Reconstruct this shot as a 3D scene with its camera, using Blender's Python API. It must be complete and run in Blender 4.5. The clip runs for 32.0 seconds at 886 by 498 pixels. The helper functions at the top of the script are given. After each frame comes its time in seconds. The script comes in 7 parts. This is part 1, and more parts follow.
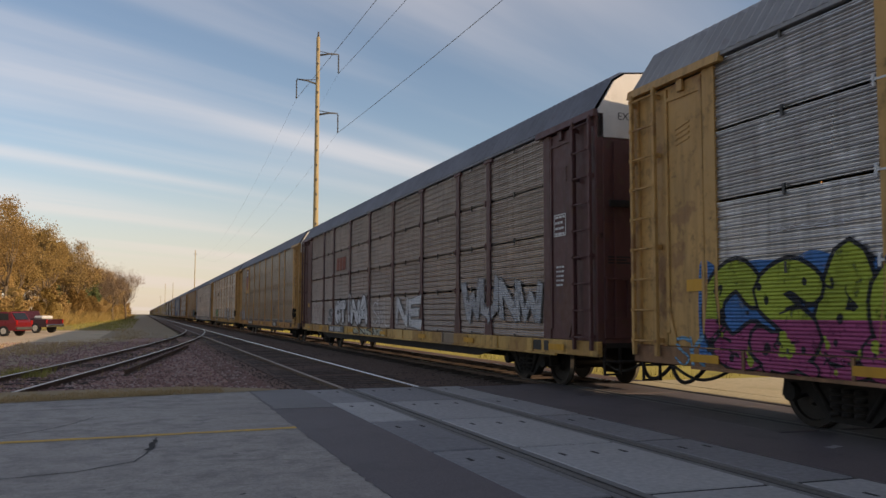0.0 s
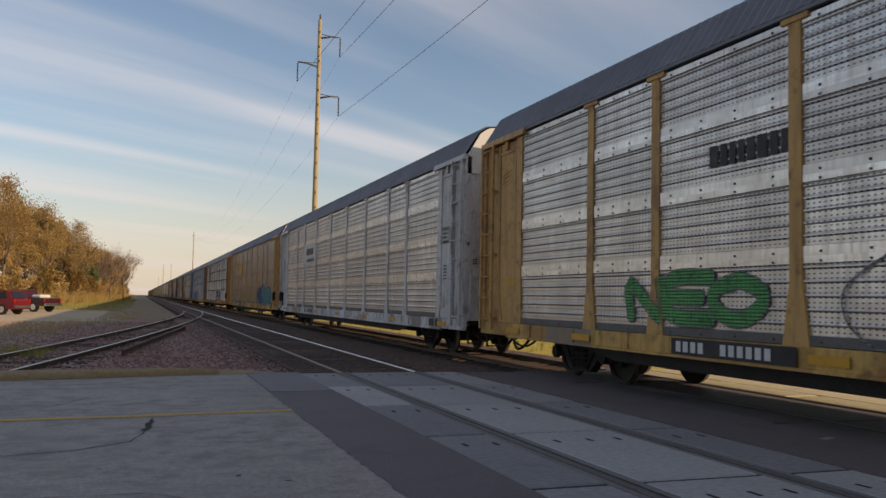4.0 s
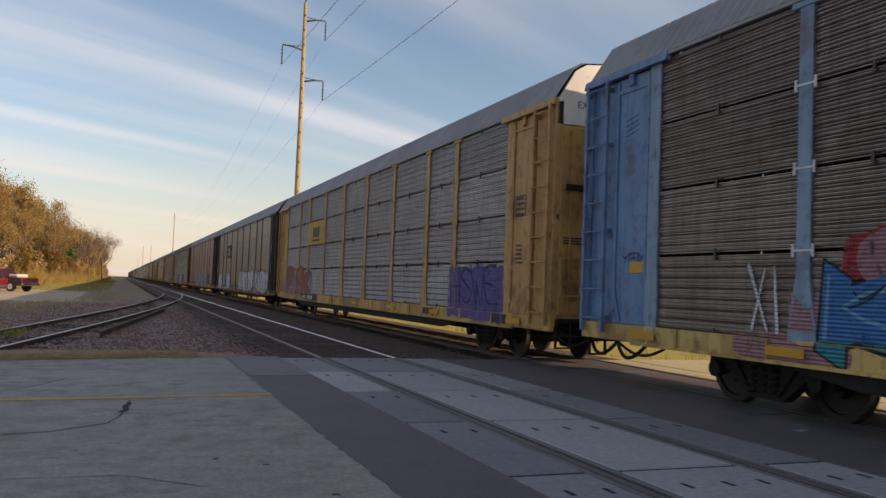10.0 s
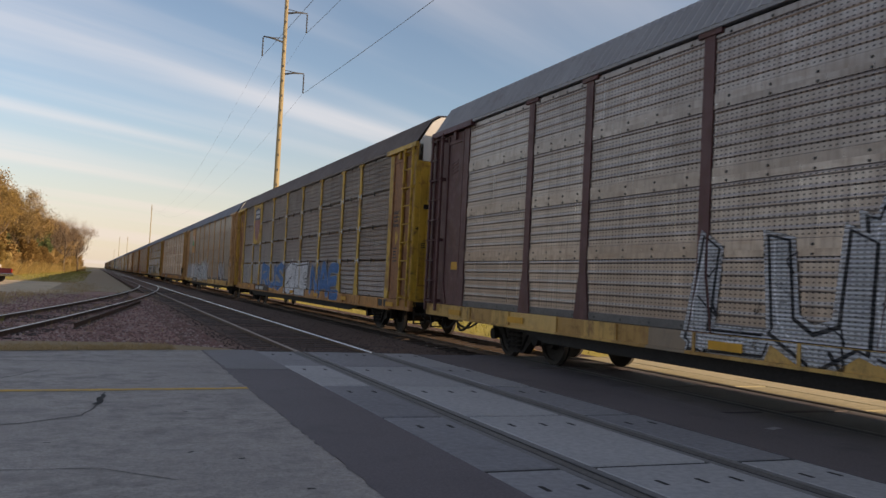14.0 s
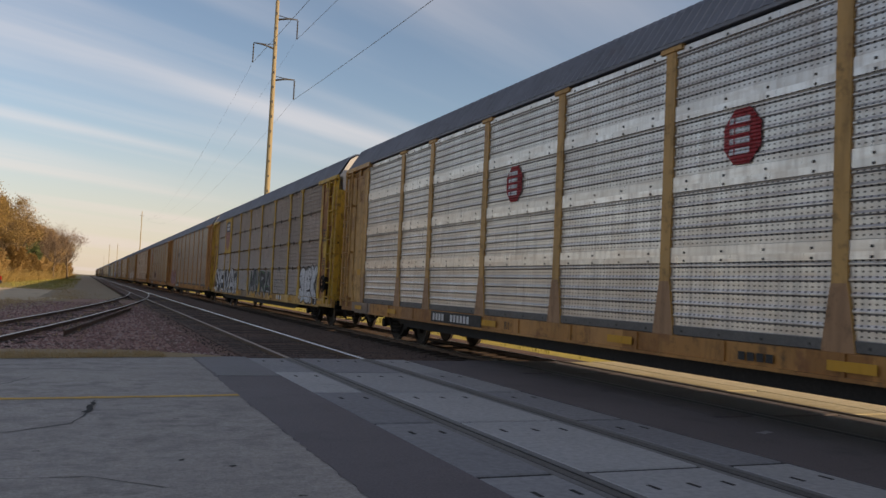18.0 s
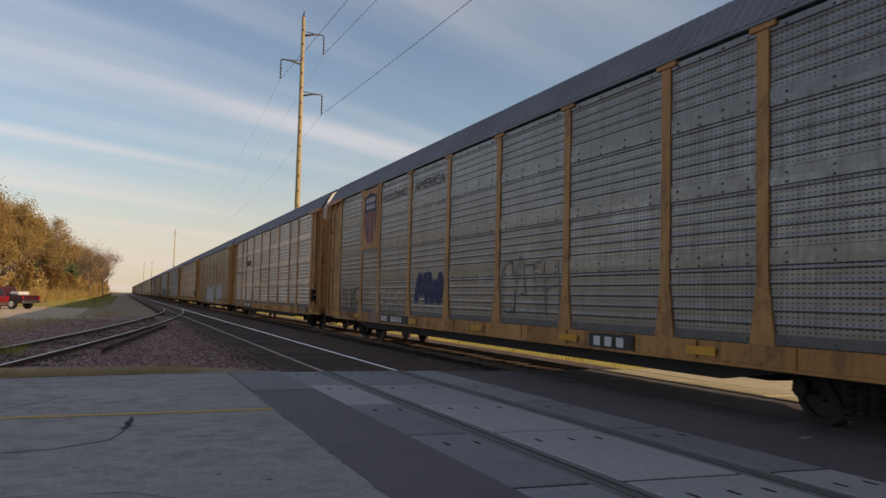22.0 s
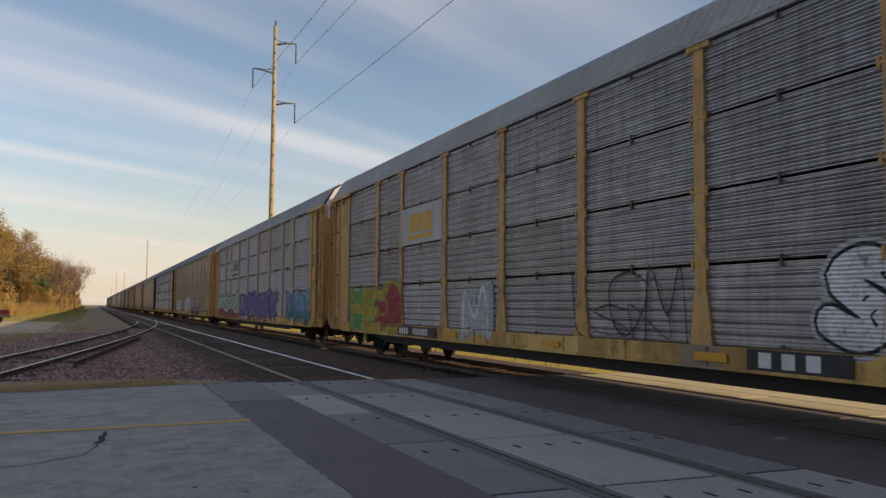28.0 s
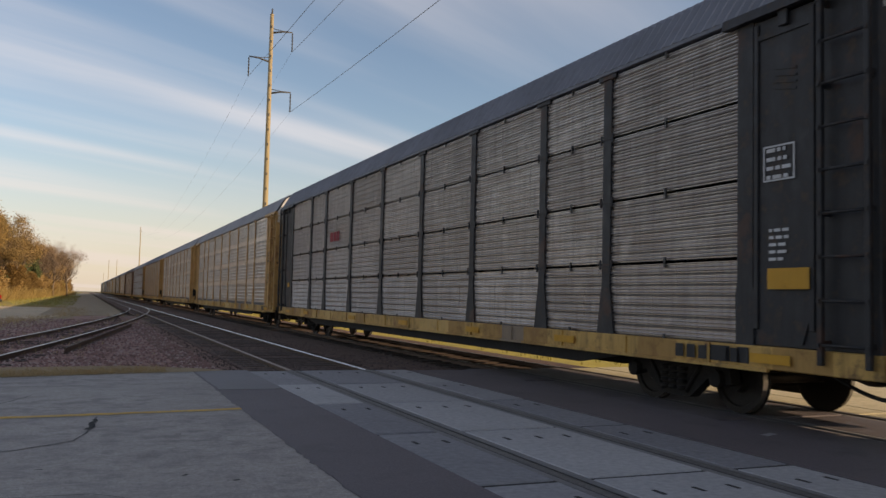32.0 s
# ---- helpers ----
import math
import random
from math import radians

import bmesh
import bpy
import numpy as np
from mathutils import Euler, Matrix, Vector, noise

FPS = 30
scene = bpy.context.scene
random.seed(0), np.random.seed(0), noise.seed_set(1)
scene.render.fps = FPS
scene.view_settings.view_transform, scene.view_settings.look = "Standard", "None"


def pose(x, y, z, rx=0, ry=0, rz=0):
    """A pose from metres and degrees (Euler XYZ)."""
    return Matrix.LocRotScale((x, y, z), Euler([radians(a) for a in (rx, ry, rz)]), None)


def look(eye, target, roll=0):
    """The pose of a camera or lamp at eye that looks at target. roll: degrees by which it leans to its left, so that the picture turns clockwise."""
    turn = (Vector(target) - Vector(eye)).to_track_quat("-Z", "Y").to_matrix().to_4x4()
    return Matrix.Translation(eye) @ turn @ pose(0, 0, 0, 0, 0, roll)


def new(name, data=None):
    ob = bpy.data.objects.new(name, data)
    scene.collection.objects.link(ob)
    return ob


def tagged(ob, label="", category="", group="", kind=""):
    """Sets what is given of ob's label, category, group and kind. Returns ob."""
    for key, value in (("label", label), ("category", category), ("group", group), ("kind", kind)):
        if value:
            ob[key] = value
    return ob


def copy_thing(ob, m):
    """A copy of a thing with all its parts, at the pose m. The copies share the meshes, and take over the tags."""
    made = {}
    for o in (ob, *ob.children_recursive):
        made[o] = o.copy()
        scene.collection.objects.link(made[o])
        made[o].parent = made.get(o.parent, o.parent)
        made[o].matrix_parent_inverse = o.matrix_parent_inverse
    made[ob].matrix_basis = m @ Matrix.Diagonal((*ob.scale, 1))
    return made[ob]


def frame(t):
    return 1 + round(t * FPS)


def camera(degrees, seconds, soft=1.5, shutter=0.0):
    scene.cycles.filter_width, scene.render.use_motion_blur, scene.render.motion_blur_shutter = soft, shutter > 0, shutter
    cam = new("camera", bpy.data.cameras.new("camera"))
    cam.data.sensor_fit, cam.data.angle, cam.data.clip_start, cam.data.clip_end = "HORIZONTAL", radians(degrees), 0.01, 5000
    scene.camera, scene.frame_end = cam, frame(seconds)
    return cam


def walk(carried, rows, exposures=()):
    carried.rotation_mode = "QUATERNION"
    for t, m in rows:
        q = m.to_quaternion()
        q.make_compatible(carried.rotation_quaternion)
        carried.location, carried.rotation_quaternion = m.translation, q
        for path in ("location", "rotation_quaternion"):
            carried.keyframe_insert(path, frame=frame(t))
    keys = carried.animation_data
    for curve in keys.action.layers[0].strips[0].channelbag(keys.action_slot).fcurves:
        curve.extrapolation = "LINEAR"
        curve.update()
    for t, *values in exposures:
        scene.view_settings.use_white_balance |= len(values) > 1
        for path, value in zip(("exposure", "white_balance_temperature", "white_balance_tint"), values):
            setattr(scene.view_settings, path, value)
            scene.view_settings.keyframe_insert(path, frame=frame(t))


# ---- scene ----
# ---- camera: held by a standing viewer, turning a little ----
LENS = 55.19
EYE = (0.0, 0.0, 1.411)
cam = camera(LENS, 32.0, soft=1.5, shutter=0.04)
# seconds, yaw, pitch, roll
TURNS = [
    (0.0, -19.40, 4.42, -0.16),
    (0.5, -19.62, 4.08, -1.08),
    (1.0, -20.67, 3.53, -1.52),
    (1.5, -19.49, 3.31, -1.48),
    (2.0, -19.51, 3.76, -0.94),
    (2.5, -19.23, 3.71, -0.87),
    (3.0, -19.87, 3.55, -0.82),
    (3.5, -19.31, 3.54, -0.99),
    (5.5, -21.21, 2.93, -2.19),
    (6.0, -21.41, 2.65, -2.54),
    (6.5, -22.11, 2.50, -2.90),
    (7.0, -21.88, 2.26, -3.32),
    (7.5, -21.61, 1.97, -3.79),
    (8.0, -21.78, 2.05, -3.93),
    (8.5, -21.95, 2.17, -3.69),
    (9.0, -21.38, 2.43, -3.13),
    (9.5, -20.39, 2.52, -2.59),
    (10.0, -20.83, 2.63, -2.17),
    (10.5, -21.02, 2.33, -2.49),
    (11.0, -21.48, 2.25, -2.72),
    (11.5, -21.47, 2.30, -2.79),
    (12.0, -21.64, 2.40, -2.73),
    (12.5, -21.50, 2.44, -2.81),
    (13.0, -21.64, 2.58, -2.70),
    (13.5, -21.94, 2.45, -2.79),
    (15.5, -22.91, 2.37, -2.98),
    (16.0, -22.80, 2.36, -3.13),
    (16.5, -22.63, 2.42, -3.11),
    (17.0, -22.51, 2.47, -2.87),
    (17.5, -22.66, 2.87, -2.51),
    (18.0, -22.86, 2.80, -2.65),
    (18.5, -23.17, 2.54, -2.88),
    (19.0, -21.99, 2.22, -3.08),
    (19.5, -21.56, 2.08, -2.80),
    (20.0, -21.58, 2.17, -2.55),
    (20.5, -20.65, 2.80, -2.31),
    (21.0, -20.69, 3.48, -1.85),
    (21.5, -20.77, 3.32, -1.63),
    (22.0, -20.74, 3.42, -1.39),
    (22.5, -21.10, 3.43, -1.45),
    (23.0, -21.76, 3.34, -2.14),
    (23.5, -21.38, 3.40, -2.37),
    (24.0, -21.40, 3.07, -2.67),
    (24.5, -21.46, 3.05, -2.69),
    (25.0, -22.28, 3.17, -2.81),
    (25.5, -21.98, 3.42, -2.45),
    (27.5, -21.69, 2.97, -1.41),
    (28.0, -22.35, 3.95, -0.48),
    (28.5, -22.57, 3.49, -0.43),
    (29.0, -22.57, 3.15, -0.90),
    (29.5, -22.93, 3.36, -1.18),
    (30.0, -22.56, 4.16, -0.87),
    (30.5, -22.61, 3.95, -0.99),
    (31.0, -22.88, 4.03, -0.85),
    (31.5, -23.17, 3.57, -1.11),
    (32.0, -22.84, 3.40, -1.38),
]
PATH = [(t, pose(*EYE, 90 + p, r, y)) for t, y, p, r in TURNS]
# the camera's own slow changes of exposure
EXPOSURE = [(0, .10), (1, .02), (2, .02), (3, .05), (4, .04), (6, -.08), (7, .14), (7.5, .18), (9, .25), (13, .21), (16, .27), (17, .30), (18, .08), (20, .25), (21, -.02), (22, .02), (23, .06), (24, .04), (25, .09), (28, .16), (30, .22), (31, .07), (32, .16)]
walk(cam, PATH, [(t, e, 7280, 17) for t, e in EXPOSURE])

# ---- daylight ----
SUN_AZ = 40.0      # degrees from +x towards -y, where the sun stands
SUN_EL = 18.0
SUN_DIR = Vector((math.cos(radians(SUN_AZ)) * math.cos(radians(SUN_EL)),
                  -math.sin(radians(SUN_AZ)) * math.cos(radians(SUN_EL)), math.sin(radians(SUN_EL))))
world = bpy.data.worlds.new("sky")
scene.world = world
world.use_nodes = True


def build_sky():
    nt = world.node_tree
    nt.nodes.clear()
    N, Lk = nt.nodes.new, nt.links.new
    out, bg = N("ShaderNodeOutputWorld"), N("ShaderNodeBackground")
    sky = N("ShaderNodeTexSky")
    sky.sky_type, sky.sun_disc = "NISHITA", False
    sky.sun_elevation = radians(SUN_EL)
    sky.sun_rotation = math.atan2(SUN_DIR.x, SUN_DIR.y)
    sky.air_density, sky.dust_density, sky.ozone_density = 1.0, 0.4, 2.0
    # thin streaks of high cloud on a plane far overhead
    tc, sep = N("ShaderNodeTexCoord"), N("ShaderNodeSeparateXYZ")
    Lk(tc.outputs["Generated"], sep.inputs[0])

    def m(op, a, b=None, clamp=False):
        n = N("ShaderNodeMath")
        n.operation, n.use_clamp = op, clamp
        for i, v in enumerate((a, b)):
            if v is None:
                continue
            if isinstance(v, (int, float)):
                n.inputs[i].default_value = v
            else:
                Lk(v, n.inputs[i])
        return n.outputs[0]
    z = m("ADD", m("MAXIMUM", sep.outputs[2], 0.0), 0.06)
    px, py = m("DIVIDE", sep.outputs[0], z), m("DIVIDE", sep.outputs[1], z)
    a = radians(CLOUD_TURN)
    along = m("ADD", m("MULTIPLY", px, math.sin(a)), m("MULTIPLY", py, math.cos(a)))
    across = m("SUBTRACT", m("MULTIPLY", py, math.sin(a)), m("MULTIPLY", px, math.cos(a)))

    def streaks(sa, sc, off, detail):
        comb, n = N("ShaderNodeCombineXYZ"), N("ShaderNodeTexNoise")
        Lk(m("MULTIPLY", along, sa), comb.inputs[0])
        Lk(m("ADD", m("MULTIPLY", across, sc), off), comb.inputs[1])
        n.inputs["Scale"].default_value, n.inputs["Detail"].default_value = 1.0, detail
        n.inputs["Roughness"].default_value, n.inputs["Distortion"].default_value = 0.5, 0.3
        Lk(comb.outputs[0], n.inputs["Vector"])
        return n.outputs["Fac"]
    s1, s2 = streaks(0.10, 0.85, CLOUD_OFF, 2.0), streaks(0.35, 2.4, 3.1, 5.0)
    mixn = m("ADD", m("MULTIPLY", s1, 0.8), m("MULTIPLY", s2, 0.2))
    ramp = N("ShaderNodeMapRange")
    ramp.interpolation_type = "SMOOTHSTEP"
    Lk(mixn, ramp.inputs["Value"])
    ramp.inputs["From Min"].default_value, ramp.inputs["From Max"].default_value = 0.45, 0.66
    ramp.inputs["To Max"].default_value = 0.66
    haze = N("ShaderNodeMapRange")
    haze.interpolation_type = "SMOOTHSTEP"
    Lk(sep.outputs[2], haze.inputs["Value"])
    haze.inputs["From Min"].default_value, haze.inputs["From Max"].default_value = 0.20, -0.02
    haze.inputs["To Max"].default_value = 0.75
    mix, mix2 = N("ShaderNodeMix"), N("ShaderNodeMix")
    for x in (mix, mix2):
        x.data_type = "RGBA"
    # the veil thins out towards the sun's side
    thin = N("ShaderNodeMapRange")
    thin.interpolation_type = "SMOOTHSTEP"
    Lk(sep.outputs[0], thin.inputs["Value"])
    thin.inputs["From Min"].default_value, thin.inputs["From Max"].default_value = 0.18, 0.62
    thin.inputs["To Min"].default_value, thin.inputs["To Max"].default_value = 1.0, 0.3
    Lk(m("MULTIPLY", ramp.outputs[0], thin.outputs[0]), mix.inputs[0])
    Lk(sky.outputs[0], mix.inputs[6])
    mix.inputs[7].default_value = CLOUD_COL
    Lk(haze.outputs[0], mix2.inputs[0])
    Lk(mix.outputs[2], mix2.inputs[6])
    mix2.inputs[7].default_value = HAZE_COL
    Lk(mix2.outputs[2], bg.inputs["Color"])
    bg.inputs["Strength"].default_value = SKY_STRENGTH
    Lk(bg.outputs[0], out.inputs[0])


CLOUD_TURN, CLOUD_OFF = 60.0, 0.4
CLOUD_COL = (6.6, 6.5, 6.6, 1)
HAZE_COL = (5.0, 4.55, 4.1, 1)
SKY_STRENGTH = 0.125
build_sky()
sun = new("sun", bpy.data.lights.new("sun", "SUN"))
sun.data.energy, sun.data.angle, sun.data.color = 4.2, radians(0.6), (1.0, 0.80, 0.56)
sun.matrix_world = look(SUN_DIR * 200, (0, 0, 0))
scene.view_settings.exposure = 0.0


# ---- materials ----
def material(name, base, rough=0.7, metal=0.0, spec=0.4):
    mat = bpy.data.materials.new(name)
    mat.use_nodes = True
    b = mat.node_tree.nodes["Principled BSDF"]
    b.inputs["Base Color"].default_value = (*base, 1)
    b.inputs["Roughness"].default_value, b.inputs["Metallic"].default_value = rough, metal
    b.inputs["Specular IOR Level"].default_value = spec
    return mat, mat.node_tree, b


def link(nt, a, b):
    nt.links.new(a, b)


def coords(nt, scale=(1, 1, 1), kind="Object"):
    tc, mp = nt.nodes.new("ShaderNodeTexCoord"), nt.nodes.new("ShaderNodeMapping")
    mp.inputs["Scale"].default_value = scale
    link(nt, tc.outputs[kind], mp.inputs["Vector"])
    return mp.outputs[0]


def noise_tex(nt, vec, scale, detail=4.0, rough=0.55):
    n = nt.nodes.new("ShaderNodeTexNoise")
    n.inputs["Scale"].default_value, n.inputs["Detail"].default_value, n.inputs["Roughness"].default_value = scale, detail, rough
    link(nt, vec, n.inputs["Vector"])
    return n.outputs["Fac"]


def remap(nt, v, a, b, c=0.0, d=1.0):
    n = nt.nodes.new("ShaderNodeMapRange")
    for i, x in zip(("From Min", "From Max", "To Min", "To Max"), (a, b, c, d)):
        n.inputs[i].default_value = x
    link(nt, v, n.inputs["Value"])
    return n.outputs[0]


def blend(nt, fac, a, b):
    n = nt.nodes.new("ShaderNodeMix")
    n.data_type = "RGBA"
    for i, x in ((0, fac), (6, a), (7, b)):
        if isinstance(x, (int, float)):
            n.inputs[i].default_value = x
        elif isinstance(x, tuple):
            n.inputs[i].default_value = (*x, 1) if len(x) == 3 else x
        else:
            link(nt, x, n.inputs[i])
    return n.outputs[2]


def bump(nt, b, h, strength=0.3, dist=0.01):
    n = nt.nodes.new("ShaderNodeBump")
    n.inputs["Strength"].default_value, n.inputs["Distance"].default_value = strength, dist
    link(nt, h, n.inputs["Height"])
    link(nt, n.outputs[0], b.inputs["Normal"])


def dull(c, k):
    return tuple(min(1, x * k) for x in c)


def two_scale(name, a, b, big, small, rough=0.85, c=None, bumps=0.3, dist=0.01, kind="Object", stretch=(1, 1, 1), metal=0.0, cfrom=(0.55, 0.72)):
    """Colour a to b by large blotches, grain by small ones, stains of colour c."""
    mat, nt, p = material(name, a, rough, metal)
    v = coords(nt, stretch, kind)
    n1, n2 = noise_tex(nt, v, big), noise_tex(nt, v, small, 5.0, 0.65)
    col = blend(nt, remap(nt, n1, 0.3, 0.7), a, b)
    col = blend(nt, remap(nt, n2, 0.35, 0.7, 0.0, 0.6), col, blend(nt, 0.5, dull(a, 0.55), dull(b, 0.6)))
    if c:
        n3 = noise_tex(nt, v, big * 3.3, 6.0, 0.6)
        col = blend(nt, remap(nt, n3, *cfrom, 0.0, 0.85), col, c)
    link(nt, col, p.inputs["Base Color"])
    link(nt, remap(nt, n2, 0.2, 0.8, rough - 0.1, min(1, rough + 0.1)), p.inputs["Roughness"])
    if bumps:
        bump(nt, p, n2, bumps, dist)
    return mat


CONCRETE = two_scale("worn_concrete", (0.44, 0.393, 0.352), (0.35, 0.311, 0.28), 0.45, 15.0, 0.68, (0.19, 0.17, 0.155), 0.5, 0.03, cfrom=(0.52, 0.74))


def exposed_aggregate(mat):
    """Scuffed patches lying across the road, and a fine grain of light and dark stones."""
    nt = mat.node_tree
    b = nt.nodes["Principled BSDF"]
    c = b.inputs["Base Color"].links[0].from_socket
    patch = noise_tex(nt, coords(nt, (1.6, 1.9, 1)), 1.9, 8.0, 0.66)
    where = noise_tex(nt, coords(nt), 0.33, 2.0)
    m = nt.nodes.new("ShaderNodeMath")
    m.operation = "MULTIPLY"
    link(nt, remap(nt, patch, 0.47, 0.62, 0.0, 0.78), m.inputs[0])
    link(nt, remap(nt, where, 0.38, 0.54, 0.20, 1.0), m.inputs[1])
    c = blend(nt, m.outputs[0], c, (0.17, 0.152, 0.138))
    vor = nt.nodes.new("ShaderNodeTexVoronoi")
    vor.inputs["Scale"].default_value = 85.0
    link(nt, coords(nt), vor.inputs["Vector"])
    grain = noise_tex(nt, coords(nt), 38.0, 3.0, 0.7)
    c = blend(nt, remap(nt, vor.outputs["Distance"], 0.05, 0.35, 0.45, 0.0), c, (0.56, 0.52, 0.48))
    c = blend(nt, remap(nt, grain, 0.46, 0.66, 0.0, 0.45), c, (0.13, 0.12, 0.112))
    link(nt, c, b.inputs["Base Color"])


exposed_aggregate(CONCRETE)
PANEL_CONCRETE = two_scale("panel_concrete", (0.46, 0.45, 0.44), (0.37, 0.36, 0.352), 0.6, 14.0, 0.66, (0.17, 0.165, 0.16), 0.2, 0.006, cfrom=(0.6, 0.8))
ASPHALT = two_scale("asphalt", (0.125, 0.105, 0.11), (0.155, 0.132, 0.138), 0.5, 45.0, 0.66, (0.085, 0.075, 0.078), 0.4, 0.008)
OLD_ASPHALT = two_scale("old_asphalt", (0.20, 0.19, 0.192), (0.245, 0.232, 0.234), 0.6, 40.0, 0.7, (0.17, 0.16, 0.16), 0.4, 0.008)
CRACK = two_scale("crack_dirt", (0.085, 0.08, 0.076), (0.13, 0.125, 0.12), 2.0, 30.0, 0.9)
DARK_JOINT = two_scale("joint_filler", (0.022, 0.021, 0.02), (0.034, 0.032, 0.03), 2.0, 30.0, 0.9)
BALLAST = two_scale("ballast", (0.42, 0.235, 0.185), (0.50, 0.31, 0.25), 0.25, 16.0, 0.95, (0.085, 0.065, 0.06), 1.0, 0.06)
BALLAST_DARK = two_scale("oily_ballast", (0.125, 0.075, 0.058), (0.17, 0.108, 0.082), 0.3, 16.0, 0.95, (0.03, 0.024, 0.022), 1.0, 0.06)
BALLAST_MID = two_scale("brown_ballast", (0.25, 0.145, 0.11), (0.31, 0.19, 0.15), 0.5, 16.0, 0.95, (0.06, 0.045, 0.04), 1.0, 0.06)
GRAVEL_LOT = two_scale("gravel_lot", (0.66, 0.51, 0.33), (0.56, 0.43, 0.28), 0.12, 12.0, 0.95, (0.30, 0.26, 0.19), 0.5, 0.02)
WEEDY = two_scale("weedy_dirt", (0.42, 0.31, 0.20), (0.33, 0.25, 0.15), 0.2, 8.0, 0.95, (0.17, 0.16, 0.08), 0.6, 0.03)
# dry grass beyond the train, with the sun's yellow put into its colour
SUNNY_GRASS = two_scale("sunlit_dry_grass", (0.50, 0.41, 0.075), (0.42, 0.34, 0.05), 0.3, 8.0, 0.95, (0.22, 0.2, 0.05), 0.8, 0.04)
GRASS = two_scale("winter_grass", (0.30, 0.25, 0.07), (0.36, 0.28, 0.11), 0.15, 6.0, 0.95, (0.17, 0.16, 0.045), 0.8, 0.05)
FIELD = two_scale("far_field", (0.20, 0.16, 0.07), (0.15, 0.13, 0.05), 0.02, 0.6, 0.95, (0.22, 0.18, 0.11), 0.5, 0.1)
RAIL_STEEL = two_scale("rusty_rail", (0.11, 0.07, 0.05), (0.15, 0.095, 0.065), 3.0, 40.0, 0.7, metal=0.3)
RAIL_DULL = two_scale("dull_rail_head", (0.10, 0.092, 0.088), (0.14, 0.13, 0.122), 1.0, 30.0, 0.6, metal=0.3)
FLANGE = two_scale("flangeway_filling", (0.20, 0.19, 0.182), (0.27, 0.255, 0.245), 1.2, 22.0, 0.85)
RAIL_TOP = two_scale("rail_head", (0.66, 0.63, 0.60), (0.56, 0.53, 0.50), 1.0, 30.0, 0.28, metal=0.95, bumps=0)
RAIL_SIDING = two_scale("siding_rail_head", (0.64, 0.58, 0.52), (0.52, 0.46, 0.41), 1.0, 30.0, 0.36, metal=0.8, bumps=0)
RAIL_WORN = two_scale("worn_rail_head", (0.30, 0.225, 0.175), (0.23, 0.17, 0.13), 1.0, 30.0, 0.55, metal=0.3, bumps=0)
TIE = two_scale("creosoted_timber", (0.055, 0.037, 0.028), (0.085, 0.06, 0.047), 2.0, 25.0, 0.9, stretch=(1, 8, 8))
def tone_by_piece(mat, k):
    """Each piece that shares the material takes a tone of its own."""
    nt = mat.node_tree
    b = nt.nodes["Principled BSDF"]
    src = b.inputs["Base Color"].links[0].from_socket
    info = nt.nodes.new("ShaderNodeObjectInfo")
    mul = nt.nodes.new("ShaderNodeMix")
    mul.data_type, mul.blend_type = "RGBA", "MULTIPLY"
    mul.inputs[0].default_value = 1.0
    ramp = nt.nodes.new("ShaderNodeValToRGB")
    ramp.color_ramp.elements[0].color, ramp.color_ramp.elements[1].color = (1 - k, 1 - k, 1 - k * .9, 1), (1 + k * .3, 1 + k * .3, 1 + k * .3, 1)
    link(nt, info.outputs["Random"], ramp.inputs[0])
    link(nt, src, mul.inputs[6])
    link(nt, ramp.outputs[0], mul.inputs[7])
    link(nt, mul.outputs[2], b.inputs["Base Color"])


tone_by_piece(PANEL_CONCRETE, 0.42)
YELLOW_LINE = two_scale("road_paint", (0.78, 0.45, 0.07), (0.68, 0.40, 0.10), 1.5, 20.0, 0.8, (0.38, 0.31, 0.20), 0.1, 0.004, cfrom=(0.52, 0.74))
BLACK_STEEL = two_scale("grimy_steel", (0.012, 0.010, 0.009), (0.022, 0.018, 0.015), 2.0, 25.0, 0.85)
WHEEL_STEEL = two_scale("wheel_steel", (0.018, 0.015, 0.013), (0.034, 0.027, 0.022), 3.0, 30.0, 0.6, metal=0.4)
TREAD = two_scale("polished_tread", (0.45, 0.43, 0.4), (0.35, 0.33, 0.31), 3.0, 30.0, 0.35, metal=0.9, bumps=0)
RUBBER = two_scale("hose_rubber", (0.014, 0.014, 0.014), (0.022, 0.021, 0.02), 5.0, 40.0, 0.6)
POLE_STEEL = two_scale("weathered_pole", (0.45, 0.36, 0.20), (0.36, 0.28, 0.15), 0.5, 12.0, 0.75, (0.24, 0.17, 0.09), 0.2, 0.01, stretch=(4, 4, 0.4))
KICK = two_scale("soot_stained_strip", (0.15, 0.14, 0.135), (0.10, 0.095, 0.09), 1.5, 18.0, 0.6)
# pale dirt, its colour raised for the sunlit ground beyond the train
SUNNY_PALE_DIRT = two_scale("sunny_pale_dust", (0.64, 0.55, 0.34), (0.54, 0.46, 0.27), 0.3, 9.0, 0.95, (0.34, 0.30, 0.16), 0.4, 0.02)
DARK_IRON = two_scale("dark_iron", (0.06, 0.058, 0.055), (0.09, 0.085, 0.08), 2.0, 20.0, 0.6)
WIRE = two_scale("weathered_wire", (0.05, 0.05, 0.055), (0.07, 0.07, 0.075), 1.0, 10.0, 0.5, bumps=0)
BARK = two_scale("bark", (0.16, 0.115, 0.075), (0.22, 0.165, 0.11), 1.0, 14.0, 0.95, (0.09, 0.065, 0.045), 0.6, 0.03, stretch=(3, 3, 0.6))


